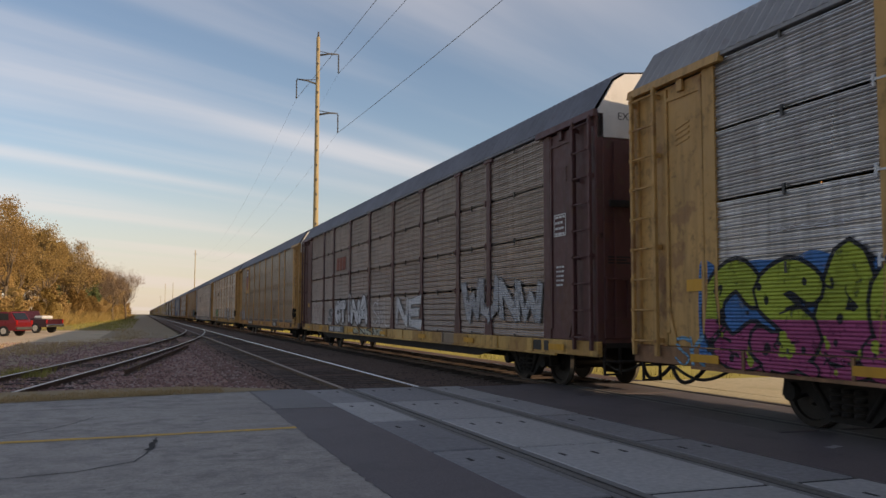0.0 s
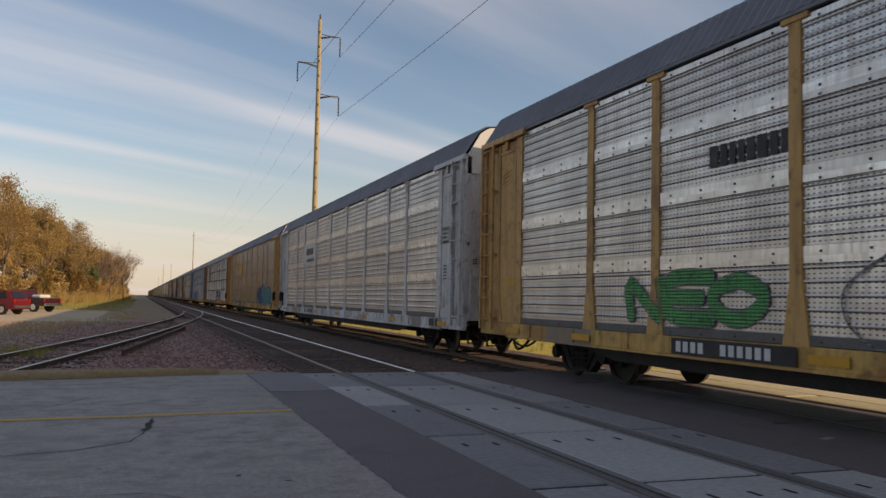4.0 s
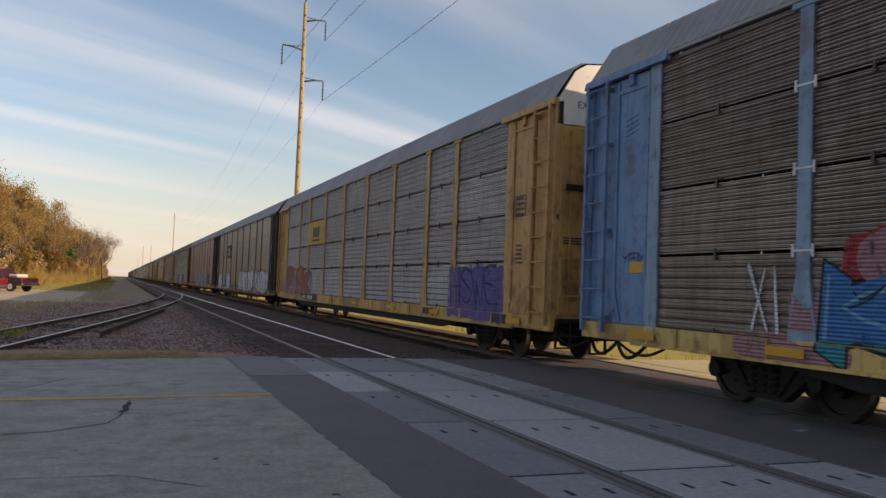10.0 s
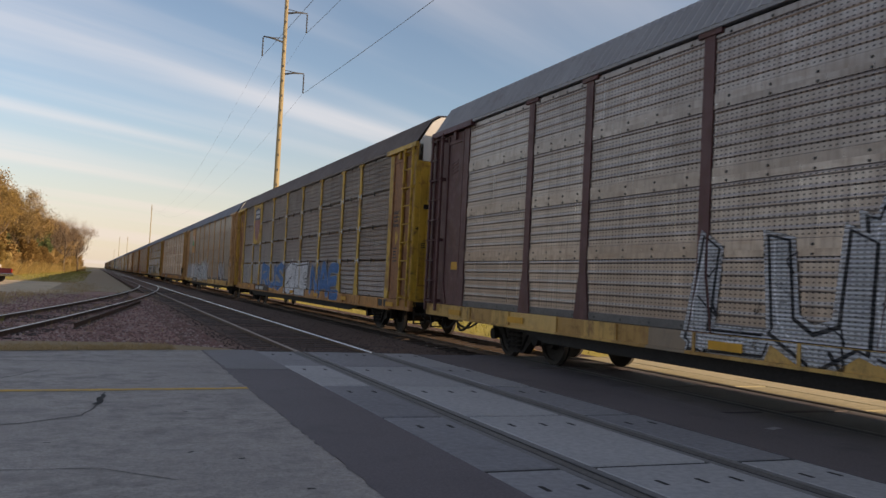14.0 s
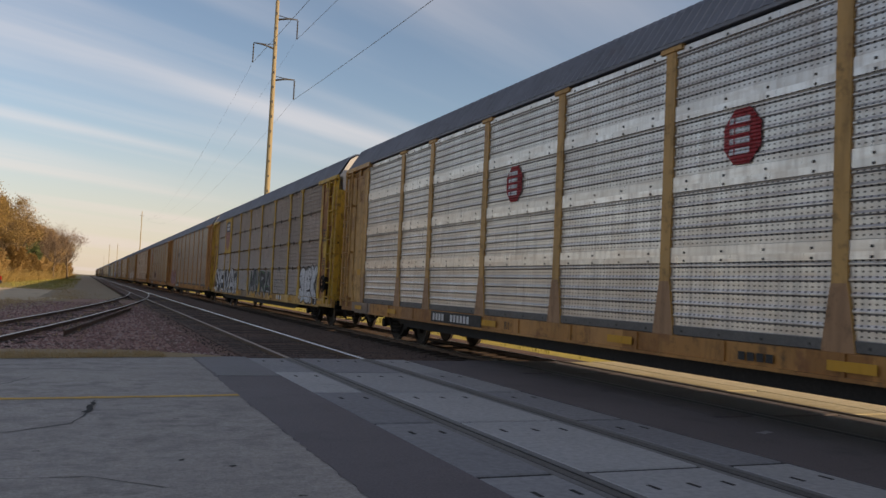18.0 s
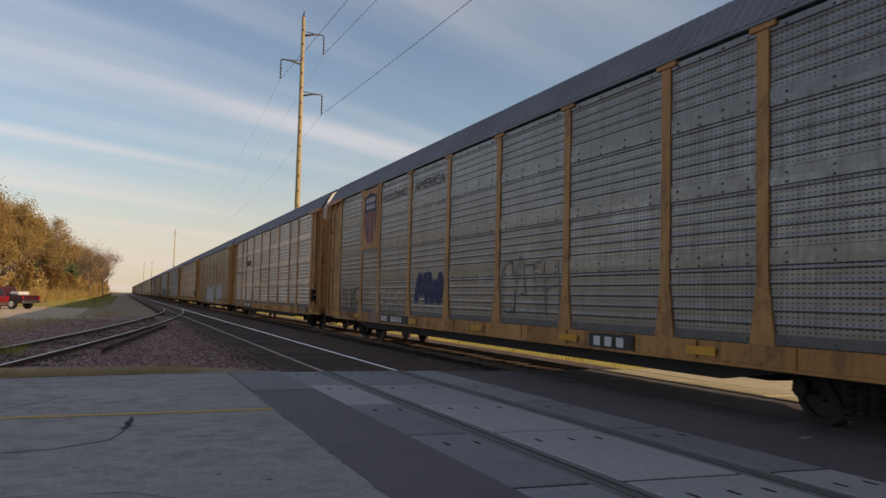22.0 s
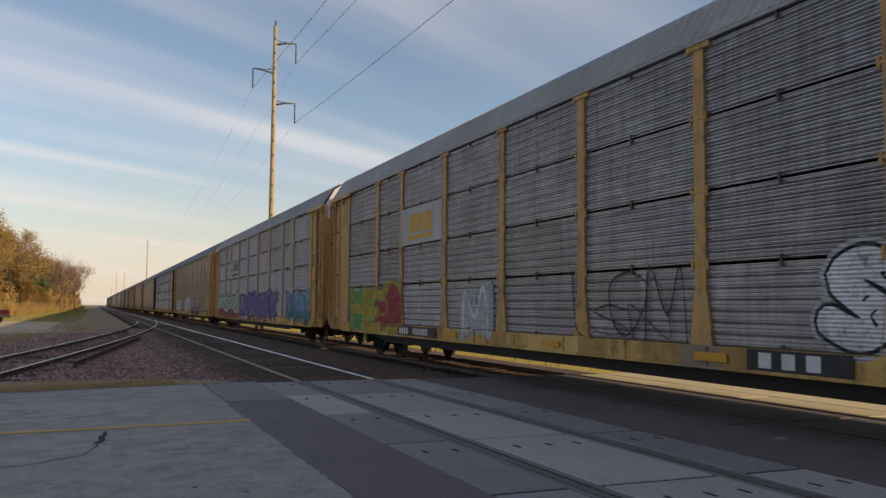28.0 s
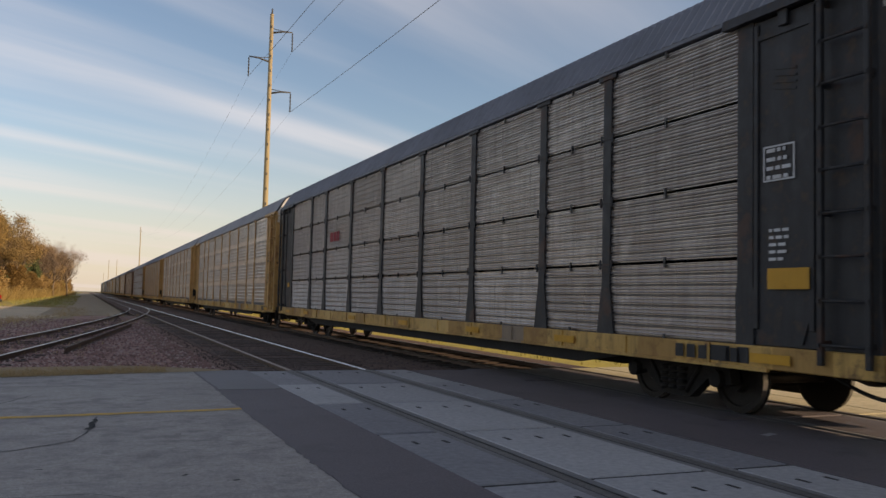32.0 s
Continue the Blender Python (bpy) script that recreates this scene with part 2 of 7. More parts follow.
def leaf_material(name, a, b):
    mat, nt, p = material(name, a, 0.8)
    g = nt.nodes.new("ShaderNodeNewGeometry")
    col = blend(nt, g.outputs["Random Per Island"], a, b)
    link(nt, col, p.inputs["Base Color"])
    return mat


LEAF_BROWN = leaf_material("dry_leaves", (0.22, 0.135, 0.045), (0.44, 0.285, 0.105))
LEAF_OLIVE = leaf_material("olive_leaves", (0.16, 0.105, 0.035), (0.34, 0.22, 0.07))
LEAF_GREEN = leaf_material("evergreen_leaves", (0.035, 0.055, 0.015), (0.08, 0.10, 0.03))
TWIG = leaf_material("bare_twigs", (0.12, 0.08, 0.05), (0.24, 0.165, 0.10))
BRUSH = leaf_material("dry_brush", (0.30, 0.20, 0.065), (0.46, 0.33, 0.12))
GRASS_BLADE = leaf_material("grass_blades", (0.34, 0.235, 0.11), (0.50, 0.36, 0.19))
VERGE = two_scale("dirt_and_dead_grass", (0.42, 0.30, 0.17), (0.33, 0.235, 0.12), 0.6, 9.0, 0.95, (0.18, 0.15, 0.07), 0.6, 0.03)
GRASS_GREEN = leaf_material("green_grass_blades", (0.22, 0.22, 0.045), (0.36, 0.31, 0.08))


def stone_material(name, cols):
    mat, nt, p = material(name, cols[0], 0.9)
    g = nt.nodes.new("ShaderNodeNewGeometry")
    r = nt.nodes.new("ShaderNodeValToRGB")
    link(nt, g.outputs["Random Per Island"], r.inputs[0])
    r.color_ramp.interpolation = "CONSTANT"
    e = r.color_ramp.elements
    e[0].color = (*cols[0], 1)
    e[1].position, e[1].color = 1.0 / len(cols), (*cols[1], 1)
    for i in range(2, len(cols)):
        x = e.new(i / len(cols))
        x.color = (*cols[i], 1)
    n = noise_tex(nt, coords(nt), 60.0)
    link(nt, blend(nt, remap(nt, n, 0.3, 0.7, 0, 0.5), r.outputs[0], (0.08, 0.065, 0.06)), p.inputs["Base Color"])
    return mat


STONE = stone_material("ballast_stone", [(0.32, 0.175, 0.15), (0.42, 0.255, 0.225), (0.21, 0.12, 0.105), (0.56, 0.41, 0.36), (0.34, 0.18, 0.155)])
STONE_SOOTY = stone_material("sooty_stone", [(0.10, 0.062, 0.05), (0.15, 0.098, 0.08), (0.07, 0.045, 0.036), (0.20, 0.14, 0.115)])


_paint = {}


def paint(name, col, rust=0.5, rough=0.55, dirt=(0.10, 0.065, 0.04)):
    """Old railcar paint: faded, streaked with rust and soot."""
    key = (name, rust)
    if key in _paint:
        return _paint[key]
    mat, nt, p = material(name, col, rough)
    v = coords(nt)
    info = nt.nodes.new("ShaderNodeObjectInfo")
    off = nt.nodes.new("ShaderNodeVectorMath")
    off.operation = "ADD"
    link(nt, v, off.inputs[0])
    comb = nt.nodes.new("ShaderNodeCombineXYZ")
    mul = nt.nodes.new("ShaderNodeMath")
    mul.operation = "MULTIPLY"
    mul.inputs[1].default_value = 37.0
    link(nt, info.outputs["Random"], mul.inputs[0])
    link(nt, mul.outputs[0], comb.inputs[1])
    link(nt, comb.outputs[0], off.inputs[1])
    v = off.outputs[0]
    st = nt.nodes.new("ShaderNodeMapping")
    st.inputs["Scale"].default_value = (1, 3.2, 0.35)
    link(nt, v, st.inputs["Vector"])
    n1, n2, n3 = noise_tex(nt, v, 0.7), noise_tex(nt, st.outputs[0], 2.2, 6.0, 0.65), noise_tex(nt, v, 5.0, 6.0, 0.7)
    c = blend(nt, remap(nt, n1, 0.3, 0.7), dull(col, 0.84), dull(col, 1.08))
    c = blend(nt, remap(nt, n2, 0.48, 0.75, 0.0, rust), c, dull(col, 0.45))
    c = blend(nt, remap(nt, n3, 0.60 - 0.08 * rust, 0.74, 0.0, rust), c, dirt)
    n5 = noise_tex(nt, v, 1.1, 7.0, 0.62)
    c = blend(nt, remap(nt, n5, 0.66 - 0.10 * rust, 0.70 - 0.08 * rust, 0.0, 0.8 * rust), c, (col[0] * 0.3 + 0.07, col[1] * 0.25 + 0.03, col[2] * 0.3 + 0.015))
    if name.startswith("sill"):
        # lengths of the sill repainted, primed or left to rust at different times
        sep, fl, wn = nt.nodes.new("ShaderNodeSeparateXYZ"), nt.nodes.new("ShaderNodeMath"), nt.nodes.new("ShaderNodeTexWhiteNoise")
        link(nt, v, sep.inputs[0])
        fl.operation = "SNAP"
        fl.inputs[1].default_value = 0.86
        link(nt, sep.outputs[1], fl.inputs[0])
        wn.noise_dimensions = "1D"
        link(nt, fl.outputs[0], wn.inputs["W"])
        c = blend(nt, remap(nt, wn.outputs["Value"], 0.62, 0.66, 0.0, 0.55), c, (col[0] * 0.5, col[1] * 0.42, col[2] * 0.4))
        c = blend(nt, remap(nt, wn.outputs["Value"], 0.90, 0.91, 0.0, 0.7), c, (0.19, 0.17, 0.155))
        c = blend(nt, remap(nt, wn.outputs["Value"], 0.14, 0.12, 0.0, 0.6), c, (col[0] * 1.15, col[1] * 1.25, col[2] * 1.6))
    link(nt, c, p.inputs["Base Color"])
    link(nt, remap(nt, n3, 0.3, 0.7, rough - 0.1, rough + 0.2), p.inputs["Roughness"])
    bump(nt, p, n3, 0.12, 0.004)
    _paint[key] = mat
    return mat


def flaking(name, col, under, cover):
    """Paint that has come off in large flakes down to rusted primer."""
    mat, nt, p = material(name, under, 0.65)
    v = coords(nt)
    n1, n2, n3 = noise_tex(nt, coords(nt, (1, 1.6, 0.7)), 1.3, 7.0, 0.62), noise_tex(nt, v, 9.0, 5.0, 0.7), noise_tex(nt, coords(nt, (1, 5, 0.3)), 2.0, 5.0)
    a = blend(nt, remap(nt, n2, 0.35, 0.7), dull(under, 1.15), dull(under, 0.55))
    b = blend(nt, remap(nt, n3, 0.45, 0.7, 0, 0.6), col, dull(col, 0.5))
    link(nt, blend(nt, remap(nt, n1, cover - 0.012, cover + 0.012), a, b), p.inputs["Base Color"])
    bump(nt, p, n1, 0.3, 0.01)
    return mat


def hole_grid(nt, v):
    """Rows of small slots punched in a sheet: one where a slot is."""
    sep = nt.nodes.new("ShaderNodeSeparateXYZ")
    link(nt, v, sep.inputs[0])

    def frac(o, k, s):
        a = nt.nodes.new("ShaderNodeMath")
        a.operation = "MULTIPLY"
        a.inputs[1].default_value = k
        link(nt, o, a.inputs[0])
        f = nt.nodes.new("ShaderNodeMath")
        f.operation = "PINGPONG"
        f.inputs[1].default_value = 0.5
        link(nt, a.outputs[0], f.inputs[0])
        return remap(nt, f.outputs[0], s, s + 0.04, 1.0, 0.0)
    m2 = nt.nodes.new("ShaderNodeMath")
    m2.operation = "MULTIPLY"
    link(nt, frac(sep.outputs[1], 1 / 0.088, 0.17), m2.inputs[0])
    link(nt, frac(sep.outputs[2], 1 / 0.056, 0.15), m2.inputs[1])
    return m2.outputs[0]


def panel_metal(name, col, dots=False, brown=0.5):
    """Galvanised side panel: dull zinc, vertical soot streaks, brown film; rows of small holes on the old kind."""
    key = ("panel", name, dots)
    if key in _paint:
        return _paint[key]
    mat, nt, p = material(name, col, 0.45, 0.72)
    v = coords(nt)
    info = nt.nodes.new("ShaderNodeObjectInfo")
    comb = nt.nodes.new("ShaderNodeCombineXYZ")
    mul = nt.nodes.new("ShaderNodeMath")
    mul.operation = "MULTIPLY"
    mul.inputs[1].default_value = 53.0
    link(nt, info.outputs["Random"], mul.inputs[0])
    link(nt, mul.outputs[0], comb.inputs[1])
    off = nt.nodes.new("ShaderNodeVectorMath")
    off.operation = "ADD"
    link(nt, v, off.inputs[0])
    link(nt, comb.outputs[0], off.inputs[1])
    w = off.outputs[0]
    st, st2 = nt.nodes.new("ShaderNodeMapping"), nt.nodes.new("ShaderNodeMapping")
    st.inputs["Scale"].default_value = (1, 4.0, 0.25)
    st2.inputs["Scale"].default_value = (1, 0.3, 2.6)
    link(nt, w, st.inputs["Vector"])
    link(nt, w, st2.inputs["Vector"])
    n1, n2, n3, n4 = noise_tex(nt, w, 0.9), noise_tex(nt, st.outputs[0], 2.5, 6.0, 0.7), noise_tex(nt, st2.outputs[0], 4.0, 5.0), noise_tex(nt, w, 30.0)
    c = blend(nt, remap(nt, n1, 0.3, 0.7), dull(col, 0.8), dull(col, 1.15))
    c = blend(nt, remap(nt, n2, 0.45, 0.75, 0, 0.75), c, (col[0] * 0.42, col[1] * 0.38, col[2] * 0.36))
    c = blend(nt, remap(nt, n3, 0.45, 0.7, 0, brown), c, (col[0] * 0.62, col[1] * 0.50, col[2] * 0.42))
    # each panel a shade of its own
    c = blend(nt, remap(nt, info.outputs["Random"], 0, 1, 0.0, 0.55), c, (col[0] * 0.5, col[1] * 0.46, col[2] * 0.44))
    # chalky wear, and bright streaks painted for light leaking through panel gaps
    n5 = noise_tex(nt, coords(nt, (1, 1.1, 16)), 2.2, 4.0, 0.6)
    n6 = noise_tex(nt, w, 1.7, 6.0, 0.65)
    c = blend(nt, remap(nt, n6, 0.56, 0.72, 0.0, 0.45), c, dull(col, 1.5))
    c = blend(nt, remap(nt, n5, 0.71, 0.74, 0.0, 0.7), c, (0.75, 0.75, 0.75))
    if dots:
        c = blend(nt, remap(nt, hole_grid(nt, v), 0, 1, 0, 0.9), blend(nt, 0.25, c, (0.105, 0.10, 0.102)), (0.025, 0.024, 0.025))
    link(nt, c, p.inputs["Base Color"])
    link(nt, remap(nt, n2, 0.3, 0.7, 0.24, 0.46), p.inputs["Roughness"])
    bump(nt, p, n4, 0.15, 0.003)
    _paint[key] = mat
    return mat


# ---- mesh helpers ----
def mesh_of(name, bm, mats):
    me = bpy.data.meshes.new(name)
    bm.to_mesh(me)
    bm.free()
    for m in (mats if isinstance(mats, (list, tuple)) else [mats]):
        me.materials.append(m)
    return me


def part(name, bm, mats, parent, label="", at=None):
    ob = new(name, mesh_of(name, bm, mats) if isinstance(bm, bmesh.types.BMesh) else bm)
    ob.parent = parent
    if at is not None:
        ob.matrix_basis = at if isinstance(at, Matrix) else Matrix.Translation(at)
    if label:
        tagged(ob, label)
    return ob


def box(bm, x0, x1, y0, y1, z0, z1, mi=0, bev=0.0):
    vs = [bm.verts.new((x, y, z)) for x in (x0, x1) for y in (y0, y1) for z in (z0, z1)]
    fs = []
    for q in ((0, 1, 3, 2), (4, 6, 7, 5), (0, 4, 5, 1), (2, 3, 7, 6), (0, 2, 6, 4), (1, 5, 7, 3)):
        f = bm.faces.new([vs[i] for i in q])
        f.material_index = mi
        fs.append(f)
    if bev:
        bmesh.ops.bevel(bm, geom=list({e for f in fs for e in f.edges}), offset=bev, segments=1, affect="EDGES")
    return vs


def prism(bm, pts, axis, a, b, mi=0):
    """A polygon pts extruded along an axis from a to b; pts are the two other axes in order."""
    def put(p, d):
        return {"x": (d, *p), "y": (p[0], d, p[1]), "z": (*p, d)}[axis]
    lo, hi = [bm.verts.new(put(p, a)) for p in pts], [bm.verts.new(put(p, b)) for p in pts]
    fs = [bm.faces.new(lo), bm.faces.new(list(reversed(hi)))]
    n = len(pts)
    for i in range(n):
        fs.append(bm.faces.new((lo[i], hi[i], hi[(i + 1) % n], lo[(i + 1) % n])))
    for f in fs:
        f.material_index = mi
    bmesh.ops.recalc_face_normals(bm, faces=fs)
    return fs


def tube(bm, pts, r, n=8, mi=0, r1=None):
    """A round tube along points, tapering from r to r1."""
    rings, pts = [], [Vector(p) for p in pts]
    for i, p in enumerate(pts):
        d = (pts[min(i + 1, len(pts) - 1)] - pts[max(i - 1, 0)]).normalized()
        u = d.orthogonal().normalized() if not rings else (uu - d * uu.dot(d)).normalized()
        uu = u
        w = d.cross(u)
        rr = r if r1 is None else r + (r1 - r) * i / (len(pts) - 1)
        rings.append([bm.verts.new(p + (u * math.cos(2 * math.pi * k / n) + w * math.sin(2 * math.pi * k / n)) * rr) for k in range(n)])
    fs = []
    for a, b in zip(rings, rings[1:]):
        for k in range(n):
            fs.append(bm.faces.new((a[k], a[(k + 1) % n], b[(k + 1) % n], b[k])))
    fs += [bm.faces.new(list(reversed(rings[0]))), bm.faces.new(rings[-1])]
    for f in fs:
        f.material_index, f.smooth = mi, True
    return fs


def disc_x(bm, y, z, r, x0, x1, n=24, mi=0):
    return prism(bm, [(y + r * math.cos(2 * math.pi * k / n), z + r * math.sin(2 * math.pi * k / n)) for k in range(n)], "x", x0, x1, mi)


def sheet(name, corners, z, mat, label, category):
    bm = bmesh.new()
    bm.faces.new([bm.verts.new((x, y, z)) for x, y in corners])
    return tagged(new(name, mesh_of(name, bm, mat)), label, category, kind="structure")


# ---- plan ----
ROAD_Y0, ROAD_Y1 = -9.0, 16.1          # the road crosses the tracks between these
NEAR_X, TRAIN_X, GAUGE = 4.42, 8.86, 0.752   # track centre lines; half the distance of the rail centres
PITCH = 29.696                            # coupled length of a car


def slab(name, x0, x1, y0, y1, z0, z1, mat, label, category, bev=0.0):
    bm = bmesh.new()
    box(bm, x0, x1, y0, y1, z0, z1, 0, bev)
    return tagged(new(name, mesh_of(name, bm, mat)), label, category, kind="structure")


def build_ground():
    bm = bmesh.new()
    S = 2500
    bm.faces.new([bm.verts.new(p) for p in ((-S, -S, -0.34), (S, -S, -0.34), (S, S, -0.34), (-S, S, -0.34))])
    tagged(new("ground", mesh_of("ground", bm, FIELD)), "flat dry winter field around the railway", "ground", kind="structure")
    # the carriageway: concrete, then asphalt between and beside the tracks
    slab("road", -60, 1.86, ROAD_Y0, ROAD_Y1, -0.33, 0.0, CONCRETE, "worn grey concrete road before the railway crossing", "road", 0.01)
    slab("road_asphalt_strip", 1.864, 2.84, ROAD_Y0, ROAD_Y1 + 0.1, -0.33, -0.004, ASPHALT, "dark asphalt strip beside the crossing panels", "road")
    slab("road_asphalt_old", 1.868, 2.836, 12.9, ROAD_Y1, -0.2, 0.002, OLD_ASPHALT, "older pale asphalt at the end of the strip", "road")
    slab("road_asphalt_between_tracks", 5.98, 7.30, ROAD_Y0, ROAD_Y1 - 0.3, -0.33, -0.004, ASPHALT, "dark asphalt between the two tracks", "road")
    slab("road_far", 10.45, 60, ROAD_Y0, ROAD_Y1, -0.33, -0.01, SUNNY_PALE_DIRT, "pale dusty road beyond the tracks in sunshine", "road")
    # beds of the tracks
    slab("ballast_edge", 1.9, 3.0, ROAD_Y1 + 0.02, 58, -0.3, -0.128, BALLAST_MID, "brown ballast at the foot of the near track", "gravel")
    slab("track_bed_near", 3.004, 6.5, ROAD_Y1 + 0.1, 900, -0.32, -0.10, BALLAST_DARK, "dark oily ballast bed of the near track", "track bed")
    slab("track_bed_train", 6.504, 11.2, ROAD_Y1 - 0.2, 900, -0.32, -0.13, BALLAST_DARK, "dark ballast bed of the train's track", "track bed")
    slab("track_bed_near_south", 1.6, 6.5, -700, ROAD_Y0 - 0.1, -0.32, -0.10, BALLAST_DARK, "dark ballast bed of the near track", "track bed")
    slab("track_bed_train_south", 6.504, 11.2, -700, ROAD_Y0 - 0.1, -0.32, -0.13, BALLAST_DARK, "dark ballast bed of the train's track", "track bed")
    slab("ballast_shoulder", -7.0, 2.546, ROAD_Y1 + 0.05, 58, -0.33, -0.16, BALLAST, "purple-brown crushed stone beside the siding", "gravel")
    slab("ballast_shoulder_far", -2.6, 2.546, 58.004, 900, -0.33, -0.14, WEEDY, "brown stony ground beside the far track", "gravel")
    sheet("weedy_ground", [(-60, ROAD_Y1 + .5), (-4.9, ROAD_Y1 + .5), (-4.3, 24), (-3.3, 32), (-2.0, 42), (-.9, 52), (-.3, 58), (-60, 58)], -0.156, WEEDY, "brown weedy dirt between the siding and the yard", "verge")
    sheet("gravel_lot", [(-70, 30), (-6.2, 30), (-3.2, 46), (-0.6, 60), (-1.6, 84), (-6.0, 86), (-40, 74), (-70, 70)], -0.150, GRAVEL_LOT, "pale gravel yard where cars are parked", "gravel")
    sheet("grass_strip", [(-70, 70), (-40, 74), (-6, 86), (-1.6, 84), (0.6, 60), (1.5, 60), (1.5, 900), (-60, 900), (-90, 300)], -0.154, GRASS, "grass verge with yellow-green winter grass", "grass")
    sheet("grass_margin", [(-60, 13.3), (-6, 13.7), (-1.7, 15.05), (0, 15.5), (1.9, 15.9), (2.5, ROAD_Y1), (2.0, ROAD_Y1 + 0.5), (.7, 17.3), (-1.3, 17.1), (-5, 16.6), (-60, 16.3)], 0.006, VERGE, "strip of dirt and dry grass along the road edge", "verge")
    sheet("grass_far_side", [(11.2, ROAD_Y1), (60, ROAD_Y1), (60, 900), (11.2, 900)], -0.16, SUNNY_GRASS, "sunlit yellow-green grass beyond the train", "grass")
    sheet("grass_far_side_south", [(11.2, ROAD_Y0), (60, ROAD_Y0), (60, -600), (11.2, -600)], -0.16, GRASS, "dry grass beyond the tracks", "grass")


def rail_profile():
    return [(-0.065, -0.17), (0.065, -0.17), (0.065, -0.155), (0.012, -0.14), (0.012, -0.045), (0.036, -0.03), (0.036, -0.012), (0.024, -0.003), (0.008, 0.0), (-0.006, 0.0), (-0.022, -0.008), (-0.036, -0.018), (-0.036, -0.03), (-0.012, -0.045), (-0.012, -0.14), (-0.065, -0.155)]


def swept(name, pts, prof, mats, head, parent=None):
    """A profile (sideways, up) swept along a level path; the faces numbered in head take the second material."""
    bm = bmesh.new()
    rings = []
    for i, p in enumerate(pts):
        d = Vector(pts[min(i + 1, len(pts) - 1)]) - Vector(pts[max(i - 1, 0)])
        n = Vector((d.y, -d.x)).normalized()
        rings.append([bm.verts.new((p[0] + n.x * u, p[1] + n.y * u, v)) for u, v in prof])
    k = len(prof)
    for a, b in zip(rings, rings[1:]):
        for i in range(k):
            f = bm.faces.new((a[i], a[(i + 1) % k], b[(i + 1) % k], b[i]))
            f.material_index = 1 if i in head else 0
    bm.faces.new(rings[0])
    bm.faces.new(list(reversed(rings[-1])))
    bmesh.ops.recalc_face_normals(bm, faces=bm.faces)
    ob = new(name, mesh_of(name, bm, mats))
    ob.parent = parent
    return ob


def siding_x(y):
    """Centre line of the siding, which leaves the near track at about 82 m and swings to the left."""
    u = max(0.0, (82.0 - y) / 62.0)
    return NEAR_X - 6.95 * u ** 1.55 if y > 12 else None


def build_tracks():
    for nm, cx, lab in (("near_track", NEAR_X, "empty near railway track with polished rails"), ("train_track", TRAIN_X, "railway track that carries the train")):
        tr = tagged(new(nm), lab, "railway track", "tracks", "structure")
        for s in (-1, 1):
            for y0, y1, top in ((-700, ROAD_Y0, RAIL_TOP), (ROAD_Y0, ROAD_Y1, RAIL_DULL), (ROAD_Y1, 900, RAIL_TOP)):
                swept("rail", [(cx + s * GAUGE, y0), (cx + s * GAUGE, (y0 + y1) / 2), (cx + s * GAUGE, y1)], rail_profile(), [RAIL_STEEL if top is RAIL_TOP else RAIL_DULL, RAIL_WORN if s < 0 and top is RAIL_TOP and nm == "near_track" else top], (6, 7, 8, 9, 10), tr)
        tie_me = None
        for i in range(96):
            y = ROAD_Y1 + 0.5 + i * 0.54
            if tie_me is None:
                bm = bmesh.new()
                box(bm, -1.3, 1.3, -0.115, 0.115, -0.3, -0.085, 0, 0.008)
                tie_me = mesh_of("tie", bm, TIE)
            part("tie", tie_me, None, tr, at=pose(cx + random.uniform(-.03, .03), y, random.uniform(-.02, 0.0), 0, 0, random.uniform(-1, 1)))
    sd = tagged(new("siding_track"), "rusty siding track curving away from the main line", "railway track", "tracks", "structure")
    ys = [17.2 + i * 1.2 for i in range(54)]
    for s in (-1, 1):
        pts = []
        for y in ys:
            x, dx = siding_x(y), (siding_x(y + .1) - siding_x(y - .1)) / .2
            n = Vector((1, -dx)).normalized()
            pts.append((x + s * GAUGE * n.x, y + s * GAUGE * n.y))
        swept("rail", pts, [(u, v - 0.02) for u, v in rail_profile()], [RAIL_STEEL, RAIL_SIDING], (6, 7, 8, 9, 10), sd)
    bm = bmesh.new()
    box(bm, -1.28, 1.28, -0.11, 0.11, -0.32, -0.135, 0, 0.008)
    me = mesh_of("tie", bm, TIE)
    y = 17.5
    while y < 70:
        dx = (siding_x(y + .1) - siding_x(y - .1)) / .2
        part("tie", me, None, sd, at=pose(siding_x(y), y, random.uniform(-.03, .01), 0, 0, -math.degrees(math.atan(dx)) + random.uniform(-2, 2)))
        y += 0.56
    # a length of old rail lying beside the switch
    a, b = Vector((-0.41, 22.9, 0)), Vector((1.95, 40.6, 0))
    ln = (b - a).length
    ob = swept("loose_rail", [(0, 0), (0, ln / 2), (0, ln)], [(u, v + 0.17) for u, v in rail_profile()], [RAIL_STEEL, RAIL_STEEL], (6,))
    ob.matrix_basis = pose(a.x, a.y, -0.16, 0, 0, -math.degrees(math.atan2(b.x - a.x, b.y - a.y)))
    tagged(ob, "rusty length of old rail lying on the stones", "rail")


